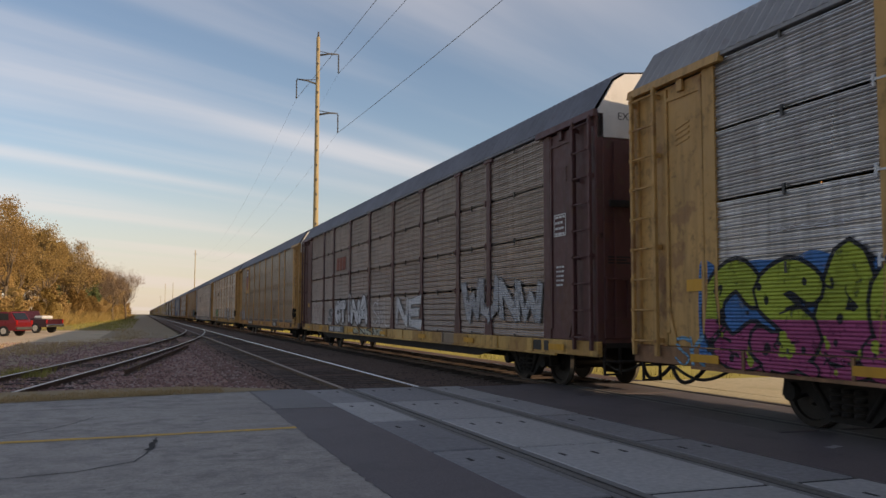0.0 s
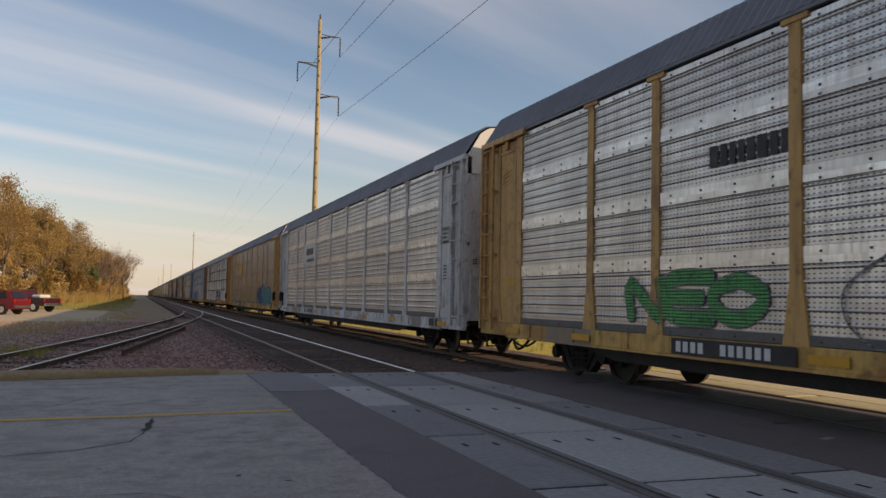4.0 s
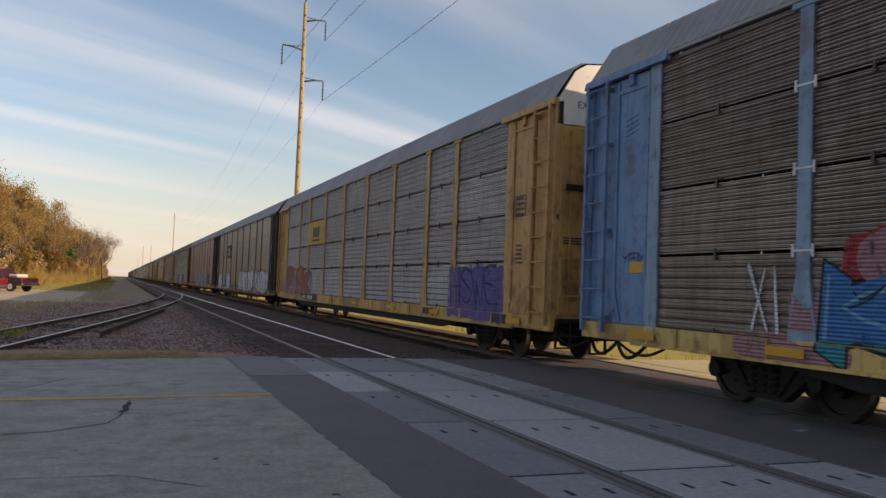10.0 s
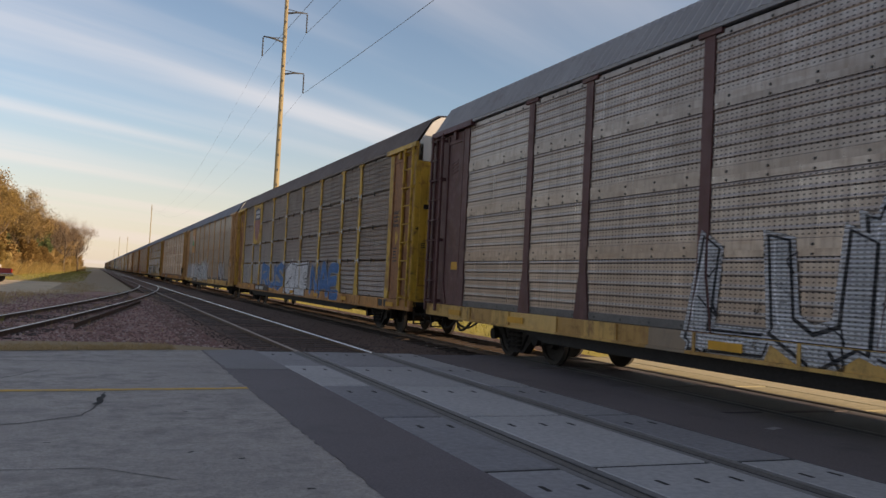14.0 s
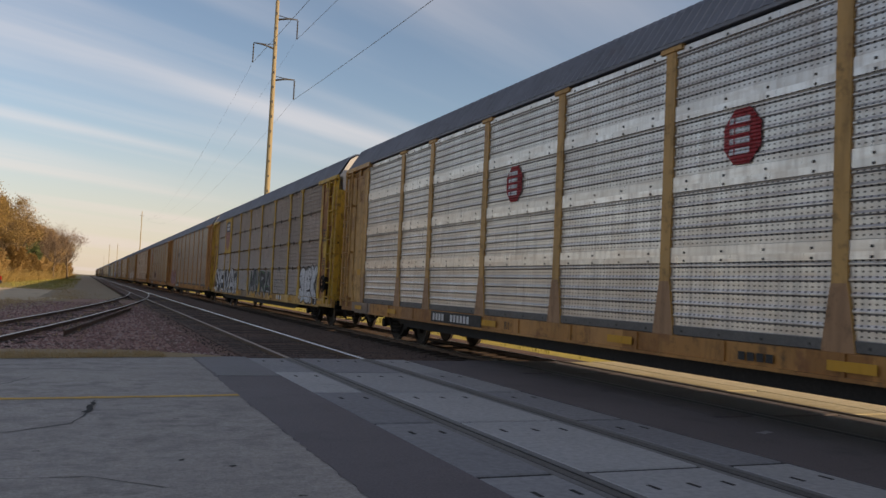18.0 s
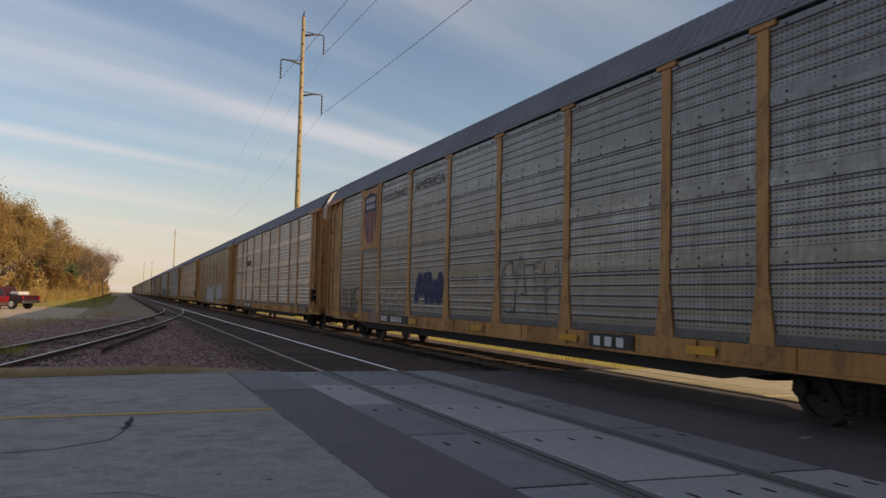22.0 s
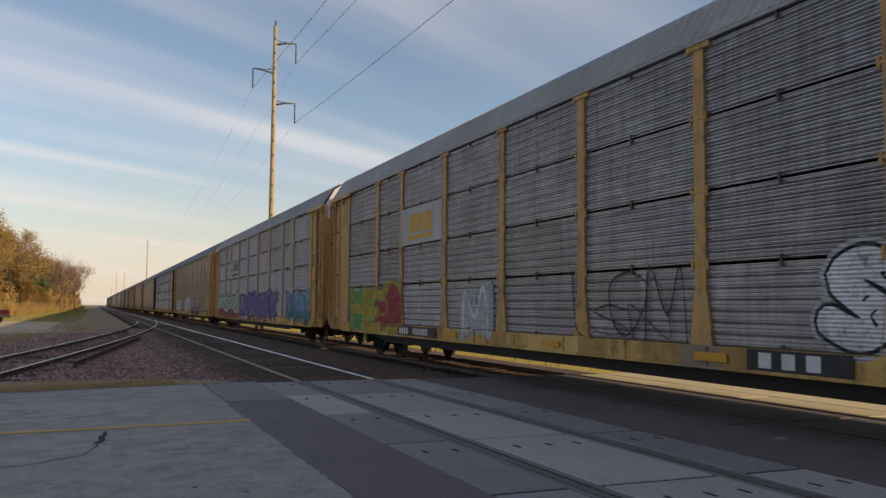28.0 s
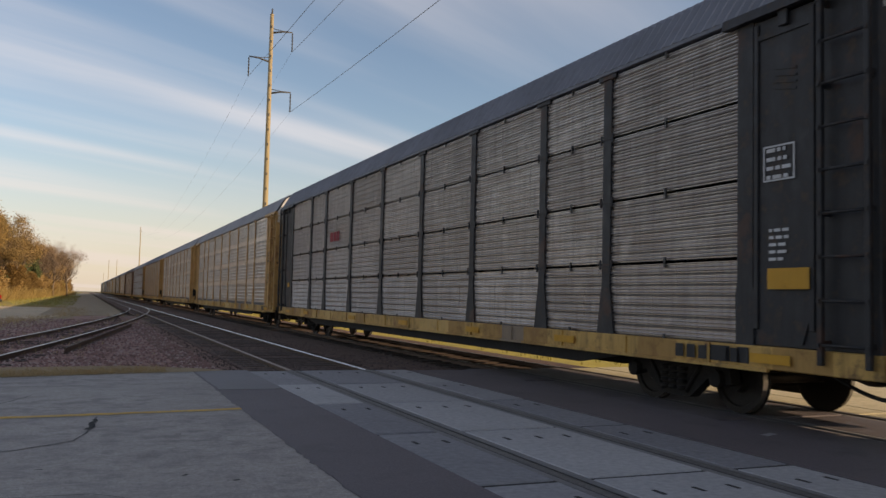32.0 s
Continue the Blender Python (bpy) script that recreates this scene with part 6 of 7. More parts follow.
def deco_q(c):
    piece(c, "EXNE", 18.45, 12.6, .70, 2.1, "white", "grey", .19, .03, halo="silver", seed=171, wide=1.2)
    tag(c, "AVK", 12.5, 11.2, 1.4, 1.74, "silver", .02, 172)
    tag(c, "SALK", 12.5, 11.2, 1.0, 1.32, "silver", .02, 173)
    piece(c, "WUORS", 10.45, 7.2, .96, 2.2, "white", "silver", .24, .025, shine="grey", seed=174, wide=1.3)
    cloud(c, 7.25, 5.85, 1.15, 2.2, "white", 175, .2)
    tag(c, "OK", 6.9, 6.2, 1.7, 2.05, "black", .025, 176)
    tag(c, "HUR", 6.95, 6.15, 1.25, 1.6, "black", .025, 177)
    tag(c, "SHNE", 26.2, 22.4, 1.3, 1.7, "grey", .014, 178)
    part("number_plate_ground", flat_mesh("tp17", 1.3, 0.24, DARK_IRON), None, c, at=(-HALF - 0.0585, 8.3, 0.70))
    bars(c, 9.45, 0.735, LOGO3, .16, WHITE_PAINT, -HALF - .066)
    sill_plate(c, 21.4, 3.0, MARK)


def deco_s(c):
    cloud(c, 26.85, 25.4, .70, 2.0, "green", 191, .12)
    cloud(c, 25.35, 24.3, .70, 2.0, "lime", 192, .12)
    cloud(c, 24.25, 22.1, .70, 2.05, "red", 193, .12)
    piece(c, "HEE", 26.8, 22.2, .72, 2.0, "yellow", "green", .12, .02, seed=194)
    piece(c, "EB", 24.2, 22.2, .9, 1.95, "red", "orange", .15, .02, seed=195)
    cloud(c, 18.3, 16.7, .70, 2.0, "silver", 196, .3)
    tag(c, "M", 18.1, 16.9, .9, 1.8, "white", .06, 197)
    tag(c, "LOM", 13.6, 10.6, 1.0, 2.05, "black", .02, 198)
    tag(c, "SN", 13.0, 11.0, 1.0, 1.5, "black", .016, 199)
    piece(c, "SCHOOL", 8.4, 2.8, .95, 2.15, "white", "black", .16, .045, halo="silver", seed=190, wide=1.15)
    a, b = bay(3)
    gold = paint("sign_gold", (.60, .33, .03), .3)
    sign_board(c, a, b, 2.975, 3.915, paint("sign_silver", (.42, .42, .42), .5), gold, [(.12, .11, [1.7]), (.30, .45, [.45, .42, .48])])
    sill_plate(c, 22.2, 2.6, MARK)
    part("number_plate_ground", flat_mesh("tp2", 1.55, 0.25, BLACK_PAINT), None, c, at=(-HALF - 0.0585, 8.0, 0.70))
    bars(c, 9.35, 0.735, LOGO3, 0.18, WHITE_PAINT, -HALF - 0.066)


def deco_t(c):
    piece(c, "NSRE", 26.2, 18.9, 1.0, 2.0, "cream", "black", .1, .05, sharp=True, seed=206)
    cloud(c, 27.6, 18.7, .68, 1.15, "red", 201, .3)
    cloud(c, 27.4, 18.8, 1.0, 2.05, "cream", 202, .3)
    piece(c, "KUEAHR", 27.2, 18.8, .72, 2.2, "cream", "black", .15, .05, sharp=True, low="red", split=1.22, shine="teal", seed=203, wide=1.15)
    tag(c, "NWSNVS", 27.0, 19.0, .8, 2.0, "teal", .03, 207)
    piece(c, "UENRWEK", 18.75, 8.5, .74, 2.15, "purple", "navy", .15, .05, sharp=True, shine="rose", seed=204, wide=1.15)
    piece(c, "IUSRE", 7.05, 2.4, .78, 2.02, "sky", "navy", .15, .035, sharp=True, low="teal", split=1.25, shine="rose", seed=205, wide=1.12)
    a, b = bay(3)
    sign_board(c, a, b, 2.975, 3.915, paint("sign_silver", (.42, .42, .42), .5), BLACK_PAINT, [(.12, .13, [.13] * 11)], 0.05)
    bm = bmesh.new()
    for i in range(5):
        y = b - .22 - .05 * i
        prism(bm, [(y, 3.36 + i * .085), (y - .55 + .04 * i, 3.36 + i * .085), (y - .60 + .04 * i, 3.40 + i * .085), (y - .05, 3.40 + i * .085)], "x", -HALF - .035, -HALF - .032)
    for y, w in ((1.0, .62), (1.86, .58)):
        prism(bm, [(b - y, 3.36), (b - y - w, 3.36), (b - y - w - .26, 3.80), (b - y - .26, 3.80)], "x", -HALF - .035, -HALF - .032)
    part("emblem", bm, BLACK_PAINT, c)
    sill_plate(c, 17.8, 3.4, MARK)


def deco_u(c):
    piece(c, "SAUNK", 26.8, 22.3, .92, 1.98, "white", "silver", .15, .025, seed=211)
    cloud(c, 18.9, 16.5, .74, 1.9, "silver", 212, .3, 4)
    piece(c, "UABRN", 18.95, 14.4, .95, 2.05, "white", "silver", .2, .02, shine="sky", seed=213, wide=1.3)
    cloud(c, 13.1, 8.0, .96, 1.7, "grey", 214, .35)
    piece(c, "STRE", 13.0, 8.6, .95, 2.0, "silver", "grey", .13, .03, sharp=True, low="brick", split=1.32, shine="black", seed=215, wide=1.15)
    tag(c, "SVK", 4.25, 2.3, .75, 1.95, "white", .03, 216)
    part("number_plate_ground", flat_mesh("tp21", 5.6, 0.27, BLACK_PAINT), None, c, at=(-HALF - 0.0585, 8.0, 0.69))
    for y in (10.55, 13.4, 16.3):
        for z in (.74, .99):
            part("reflector", flat_mesh("rz", .34, .10, REFLECT), None, c, at=(-HALF - .066 if z < .9 else -HALF - .034, y - .17, z))
    bars(c, 21.7, 0.75, MARK, 0.15, WHITE_PAINT, -HALF - 0.06)
    bm = bmesh.new()
    prism(bm, [(27.6 + .2 * math.cos(q * .5236), 4.0 + .3 * math.sin(q * .5236)) for q in range(12)], "x", -HALF - .006, -HALF + .005)
    part("emblem", bm, spray("blue"), c)


def deco_v(c):
    bars(c, 21.6, 3.2, [.4, .3, .3], 0.3, spray("red"), -HALF - 0.004)
    bars(c, 3.75, 0.74, [.16, .16, .16, -.1, .12, .12], 0.17, BLACK_PAINT, -HALF - 0.06)
    part("data_plate", flat_mesh("dq", 0.62, 0.24, REFLECT), None, c, at=(-HALF - 0.034, 1.50, 1.62))


def deco_w(c):
    tag(c, "SNOEWSK", 25.0, 14.4, 1.0, 1.8, "silver", .03, 301)


livery(-1, trim="yellow", metal="slate", style="A", roof="zinc", sill="rust", brake=False, decorate=deco_a)
livery(0, trim="maroon", metal="brown", style="A", roof="slate", sill="yellow", brake=False, decorate=deco_b)
livery(1, trim="yellow", feet="rusty_tan", metal="soot", style="B", roof="slate", sill="orange", brake="front", decorate=deco_c)
livery(2, trim="yellow", metal="silver", style="B", roof="slate", sill="yellow", brake="front", decorate=deco_d)
livery(3, trim="white", metal="silver", style="B", roof="slate", sill="white", decorate=deco_pw)
livery(4, trim="yellow", feet="rusty_tan", metal="umber", style="B", roof="slate", sill="yellow", brake="front", decorate=deco_e)
livery(5, trim="orange", posts="yellow", feet="rusty_tan", metal="grey", style="A", roof="zinc", sill="orange", brake="front", decorate=deco_f)
livery(6, trim="blue", posts="pale_blue", metal="dark", style="A", roof="zinc", sill="tan", brake=False, decorate=deco_g)
livery(7, trim="yellow", metal="blue", style="A", roof="zinc", sill="yellow", brake=False, decorate=deco_h)
livery(8, trim="black", metal="green", style="B", roof="zinc", sill="rust", brake=False, cap=False, decorate=deco_cn)
livery(9, trim="maroon", metal="brown", style="B", roof="zinc", sill="yellow", brake=False, decorate=deco_i)
livery(10, door=flaking("flaking_yellow_door", (0.52, 0.31, 0.045), (0.28, 0.12, 0.045), 0.60), trim="bright", metal="dark", style="A", roof="brown", sill="orange", brake=False, decorate=deco_j)
livery(11, trim="tan", metal="steel", style="B", roof="slate", sill="yellow", brake=False, decorate=deco_k)
livery(12, trim="yellow", feet="rusty_tan", metal="silver", style="B", roof="slate", sill="orange", brake="front", decorate=deco_l)
livery(13, door=flaking("flaking_door_paint", (0.54, 0.34, 0.04), (0.30, 0.125, 0.04), 0.52), trim="bright", metal="brown", style="A", roof="slate", sill="yellow", brake="front", decorate=deco_m)
livery(14, trim="orange", metal="pewter", style="B", roof="slate", sill="orange", brake=False, decorate=deco_n)
livery(15, trim="orange", metal="steel", style="B", roof="slate", sill="orange", brake=False, decorate=deco_o)
livery(16, trim="orange", metal="silver", style="B", roof="slate", sill="orange", brake="front", decorate=deco_p)
livery(17, trim="yellow", metal="green", style="B", roof="slate", sill="yellow", brake=False, decorate=deco_q)
livery(18, trim="yellow", metal="silver", style="B", roof="slate", sill="yellow", brake="front", decorate=deco_w)
livery(19, trim="yellow", metal="blue", style="A", roof="pale", sill="yellow", brake=False, decorate=deco_s)
livery(20, trim="yellow", metal="navy", style="A", roof="zinc", sill="yellow", brake=False, decorate=deco_t)
livery(21, trim="yellow", posts="pale", metal="moss", style="B", roof="slate", sill="yellow", brake=False, decorate=deco_u)
livery(22, trim="black", metal="grey", style="A", roof="slate", sill="yellow", brake=False, decorate=deco_v)
livery(23, trim="yellow", metal="silver", style="B", roof="zinc", sill="yellow", decorate=deco_w)
livery(24, trim="yellow", metal="silver", style="B", roof="zinc", sill="yellow")
livery(25, trim="yellow", metal="brown", style="B", roof="slate", sill="yellow")


# ---- poles and wires ----
def power_pole(x, y, h, arms=True, r0=0.27, r1=0.15):
    p = tagged(new("power_pole"), "tall weathered yellow-brown power pole %s" % ("with three insulated arms" if arms else "far along the railway"), "power pole", "power poles")
    p.location = (x, y, -0.34)
    bm = bmesh.new()
    tube(bm, [(0, 0, 0), (0, 0, h * .3), (0, 0, h * .6), (0, 0, h)], r0, 12, 0, r1)
    part("mast", bm, POLE_STEEL, p)
    if not arms:
        bm = bmesh.new()
        box(bm, -0.5, 0.5, -0.05, 0.05, h - 1.4, h - 1.28)
        part("crossarm", bm, DARK_IRON, p)
        return p
    # climbing sockets up the mast
    bm = bmesh.new()
    box(bm, -0.05, 0.05, -0.02, 0.02, -0.1, 0.1)
    me = mesh_of("socket", bm, DARK_IRON)
    for i in range(16):
        z = 5.5 + i * 1.22
        r = r0 + (r1 - r0) * z / h
        part("socket", me, None, p, at=(-0.02, -r + 0.005, z))
    bm = bmesh.new()
    tube(bm, [(0, 0, h), (0.02, 0, h + 0.45)], 0.07, 8)
    part("cap", bm, DARK_IRON, p)
    for s, z, ln in ARMS:
        bm = bmesh.new()
        tube(bm, [(s * 0.12, 0, z - .04), (s * ln * .55, 0, z + .16), (s * ln, 0, z + .20)], 0.085, 8, 0, 0.05)
        tube(bm, [(s * 0.12, 0, z + .30), (s * ln * .5, 0, z + .22), (s * ln, 0, z + .22)], 0.03, 6)
        arm = part("arm", bm, DARK_IRON, p)
        bm = bmesh.new()
        rings = []
        for i in range(23):
            rad = (0.035, 0.085 if i % 4 == 1 else 0.06)[i % 2]
            zz = z + .12 - i * INS / 22
            rings.append([bm.verts.new((s * ln + rad * math.cos(q * .7854), rad * math.sin(q * .7854), zz)) for q in range(8)])
        for u, v in zip(rings, rings[1:]):
            for q in range(8):
                bm.faces.new((u[q], u[(q + 1) % 8], v[(q + 1) % 8], v[q]))
        part("insulator", bm, DARK_IRON, arm)
    return p


ARMS = [(1, 23.40, 1.75), (-1, 20.95, 1.75), (1, 18.35, 1.75)]
INS = 1.55
POLE_X, POLE_Y = 13.15, 69.0
power_pole(POLE_X, POLE_Y, 24.9)
for px, py, ph in ((15.4, 288.0, 22.6), (15.6, 515.0, 19.8), (12.9, 585.0, 21.8), (15.5, 700.0, 18.5), (15.5, 900.0, 20.0)):
    power_pole(px, py, ph, False, 0.22, 0.12)
power_pole(POLE_X, POLE_Y - 132.0, 24.9)


def wire(a, b, sag, r=0.016, name="power_line"):
    bm = bmesh.new()
    n = 40
    pts = [Vector(a).lerp(Vector(b), i / n) - Vector((0, 0, 4 * sag * (i / n) * (1 - i / n))) for i in range(n + 1)]
    tube(bm, pts, r, 5)
    tagged(new(name, mesh_of(name, bm, WIRE)), "thin dark power line hanging between poles", "power line", "power lines")


for s, z, ln in ARMS:
    zz = z - INS + 0.1 - 0.34
    wire((POLE_X + s * ln, POLE_Y, zz), (POLE_X + s * ln, POLE_Y - 132, zz), 1.25)
    wire((POLE_X + s * ln, POLE_Y, zz), (15.4 + s * 1.0, 288.0, 20.6), 5.5, 0.006)


# ---- trees and brush along the left side ----
def limb(bm, a, d, length, r, depth, rnd, tips, bend=0.25):
    """A tapering limb that forks."""
    pts, p, v = [a], Vector(a), Vector(d).normalized()
    n = 4
    for i in range(n):
        v = (v + Vector((rnd.uniform(-bend, bend), rnd.uniform(-bend, bend), rnd.uniform(-.05, .22)))).normalized()
        p = p + v * length / n
        pts.append(p.copy())
    tube(bm, pts, r, 6 if depth > 1 else 4, 0, r * 0.55)
    if depth == 0:
        tips.append((pts[-1], v))
        tips.append((pts[2], v))
        return
    k = rnd.choice((2, 3, 3))
    for i in range(k):
        w = (v + Vector((rnd.uniform(-.9, .9), rnd.uniform(-.9, .9), rnd.uniform(-.1, .6)))).normalized()
        limb(bm, pts[rnd.choice((2, 3, 4))], w, length * rnd.uniform(.6, .8), r * .5, depth - 1, rnd, tips, bend)


def tree(name, seed, h, leaf, label, density=40, spread=1.1, lsize=0.22, depth=3):
    rnd = random.Random(seed)
    t = tagged(new(name), label, "tree", "trees beside the railway")
    bm, tips = bmesh.new(), []
    trunk = [(0, 0, -0.4), (rnd.uniform(-.15, .15), rnd.uniform(-.15, .15), h * .18), (rnd.uniform(-.3, .3), rnd.uniform(-.3, .3), h * .36)]
    tube(bm, trunk, h * .018 + .04, 8, 0, h * .011)
    for i in range(6):
        a = i * 1.05 + rnd.uniform(-.3, .3)
        base = Vector(trunk[2]).lerp(Vector(trunk[1]), rnd.uniform(0, .8))
        limb(bm, base, (math.cos(a) * spread, math.sin(a) * spread, rnd.uniform(.7, 1.5)), h * rnd.uniform(.22, .32), h * .008, depth - 1, rnd, tips)
    limb(bm, trunk[2], (0, 0, 1), h * .30, h * .010, depth, rnd, tips)
    part("trunk", bm, BARK, t)
    bm = bmesh.new()
    for p, v in tips:
        for i in range(density):
            o = Vector((rnd.gauss(0, .55), rnd.gauss(0, .55), rnd.gauss(.1, .45))) * (h * .075)
            c = p + o
            if leaf is TWIG:
                e = (v + Vector((rnd.uniform(-1, 1), rnd.uniform(-1, 1), rnd.uniform(-.2, .9)))).normalized() * rnd.uniform(.5, 1.1) * lsize * 3
                w = e.orthogonal().normalized() * 0.034
                bm.faces.new([bm.verts.new(q) for q in (c - w, c + w, c + e)])
            else:
                u = Vector((rnd.gauss(0, 1), rnd.gauss(0, 1), rnd.gauss(0, 1))).normalized()
                w = u.orthogonal().normalized()
                s = lsize * rnd.uniform(.5, 1.3)
                bm.faces.new([bm.verts.new(q) for q in (c - u * s, c + w * s * .55, c + u * s, c - w * s * .55)])
    tagged(part("crown", bm, leaf, t), kind="stuff")
    return t


def build_trees():
    rnd = random.Random(5)
    kinds = [
        tree("tree", 3, 15.0, LEAF_BROWN, "tall tree with thin dry orange-brown leaves", 80, 1.1, .12),
        tree("tree", 8, 14.0, LEAF_OLIVE, "tall tree with olive-brown leaves", 90, 1.0, .13),
        tree("tree", 21, 15.0, TWIG, "bare winter tree with fine grey-brown twigs", 16, 1.2, .30),
        tree("tree", 34, 12.0, TWIG, "bare young tree with brown twigs", 16, .9, .28),
    ]
    green = tree("tree", 55, 8.0, LEAF_GREEN, "dark green evergreen among bare trees", 70, .6, .20)
    spots = []
    # rows of the wood, thinning towards the distance
    for i in range(30):
        y = 96 + i * 7.5 + rnd.uniform(-3, 3)
        edge = -9.2 - max(0, (150 - y)) * 0.045 + max(0, y - 150) * 0.028
        for r in range(3):
            spots.append((edge - r * 5.5 + rnd.uniform(-2, 2) - 3.0, y + rnd.uniform(-3, 3), rnd.uniform(.82, 1.12) * (.78 if r == 0 else 1.0)))
    used = set()
    for i, (x, y, s) in enumerate(spots):
        k = rnd.choice((2, 3, 2, 0) if y > 185 else (0, 0, 1, 2, 3, 0, 1))
        m = pose(x, y, -0.3, 0, 0, rnd.uniform(0, 360))
        src = kinds[k]
        if k not in used:
            used.add(k)
            src.matrix_basis = m
            ob = src
        else:
            ob = copy_thing(src, m)
        ob.scale = (s, s, s)
    lone = copy_thing(kinds[2], pose(-6.6, 205, -0.3, 0, 0, 40))
    lone.scale = (1.0, 1.0, 0.88)
    lone = copy_thing(kinds[3], pose(-4.4, 236, -0.3, 0, 0, 140))
    lone.scale = (1.05, 1.05, 1.05)
    shrub = tree("shrub", 77, 4.2, LEAF_BROWN, "dense dry orange-brown shrub at the wood's edge", 110, 1.7, .10, 2)
    tagged(shrub, category="shrub", group="shrubs at the wood's edge")
    shrub2 = tree("shrub", 78, 3.6, BRUSH, "golden dry shrub at the wood's edge", 120, 1.8, .09, 2)
    tagged(shrub2, category="shrub", group="shrubs at the wood's edge")
    for i in range(60):
        y = 90 + i * 3.6
        edge = -9.0 - max(0, (150 - y)) * 0.05 + max(0, y - 150) * 0.027
        m = pose(edge - abs(rnd.gauss(0.4, 1.2)), y, -0.3, 0, 0, rnd.uniform(0, 360))
        if i < 2:
            ob = (shrub, shrub2)[i]
            ob.matrix_basis = m
        else:
            ob = copy_thing((shrub, shrub2)[rnd.randrange(2)], m)
        s = rnd.uniform(.7, 1.35)
        ob.scale = (s, s, s)
    green.matrix_basis = pose(-9.6, 172, -0.3)
    copy_thing(green, pose(-11.5, 128, -0.3, 0, 0, 80)).scale = (.7, .7, .6)


def tufts(name, spots, h, mat, label, category, n=14, spread=.16, seed=1, lean=.5):
    """Blades in bunches, all one sheet of undergrowth."""
    rnd = random.Random(seed)
    bm = bmesh.new()
    for x, y, z, s in spots:
        for i in range(n):
            a = rnd.uniform(0, 6.28)
            r = rnd.uniform(0, spread) * s
            b = Vector((x + r * math.cos(a), y + r * math.sin(a), z))
            hh = h * s * rnd.uniform(.5, 1.15)
            tip = b + Vector((math.cos(a) * lean * hh * rnd.uniform(.2, 1), math.sin(a) * lean * hh * rnd.uniform(.2, 1), hh))
            w = Vector((-math.sin(a), math.cos(a), 0)) * h * .035 * (1 if h < 1 else .5)
            bm.faces.new([bm.verts.new(q) for q in (b - w, b + w, tip)])
    return tagged(new(name, mesh_of(name, bm, mat)), label, category, kind="stuff")


def build_brush():
    rnd = random.Random(9)
    spots = []
    for i in range(2600):
        y = rnd.uniform(88, 330)
        edge = -8.6 - max(0, (150 - y)) * 0.05 + max(0, y - 150) * 0.025
        spots.append((edge - abs(rnd.gauss(0, 3.2)), y, -.3, rnd.uniform(.5, 1.4)))
    tufts("brush", spots, 1.7, BRUSH, "dry orange-brown brush at the foot of the trees", "brush", 22, 1.2, 2, 1.0)
    spots = [(rnd.uniform(-14, -1.2 - max(0, 84 - y) * .05), y, -.16, rnd.uniform(.6, 1.5)) for y in [rnd.uniform(84, 260) for i in range(2600)]]
    tufts("verge_grass", spots, .28, GRASS_GREEN, "yellow-green grass on the verge", "grass", 9, .35, 3)
    # dry weeds along the road edge and between the rails of the siding
    spots = [(rnd.uniform(-9, 1.4), 0, .006, rnd.uniform(.2, 1.0)) for i in range(3400)]
    spots = [(x, 15.5 + .25 * x + abs(rnd.gauss(.1, .55)), z, q) for x, y, z, q in spots]
    tufts("edge_weeds", spots, .085, GRASS_BLADE, "short dry weeds along the edge of the road", "weeds", 7, .1, 4)
    spots = []
    for i in range(260):
        y = rnd.uniform(17.5, 62)
        spots.append((siding_x(y) + rnd.gauss(0, 1.3), y, -.15, rnd.uniform(.4, 1.3)))
    tufts("siding_weeds", spots, .16, GRASS_BLADE, "dry weeds growing through the siding", "weeds", 8, .12, 5)
    spots = [(rnd.uniform(-3.4, -2.2), rnd.uniform(22.5, 25.5), -.15, rnd.uniform(.6, 1.3)) for i in range(70)]
    tufts("green_weeds", spots, .2, GRASS_GREEN, "patch of green weeds between the siding rails", "weeds", 10, .15, 6)
    spots = [(rnd.uniform(-6.5, -3.0), rnd.uniform(34, 48), -.15, rnd.uniform(.6, 1.6)) for i in range(160)]
    tufts("lot_weeds", spots, .22, GRASS_BLADE, "weeds on the edge of the gravel yard", "weeds", 9, .25, 7)
    edge = [(-12, 30), (-6.2, 30), (-3.2, 46), (-0.6, 60), (-1.6, 84), (-6.0, 86), (-40, 74)]
    spots = []
    for (x0, y0), (x1, y1) in zip(edge, edge[1:]):
        for i in range(170):
            u = rnd.random()
            spots.append((x0 + (x1 - x0) * u + rnd.gauss(0, .7), y0 + (y1 - y0) * u + rnd.gauss(0, 1.1), -.15, rnd.uniform(.3, 1.3)))
    tufts("yard_edge_weeds", spots, .2, GRASS_BLADE, "tufts of dry grass round the gravel yard", "weeds", 8, .3, 17)
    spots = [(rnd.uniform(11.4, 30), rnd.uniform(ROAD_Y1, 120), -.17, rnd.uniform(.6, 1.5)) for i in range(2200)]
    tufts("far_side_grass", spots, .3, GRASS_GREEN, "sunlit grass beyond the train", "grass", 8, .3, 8)


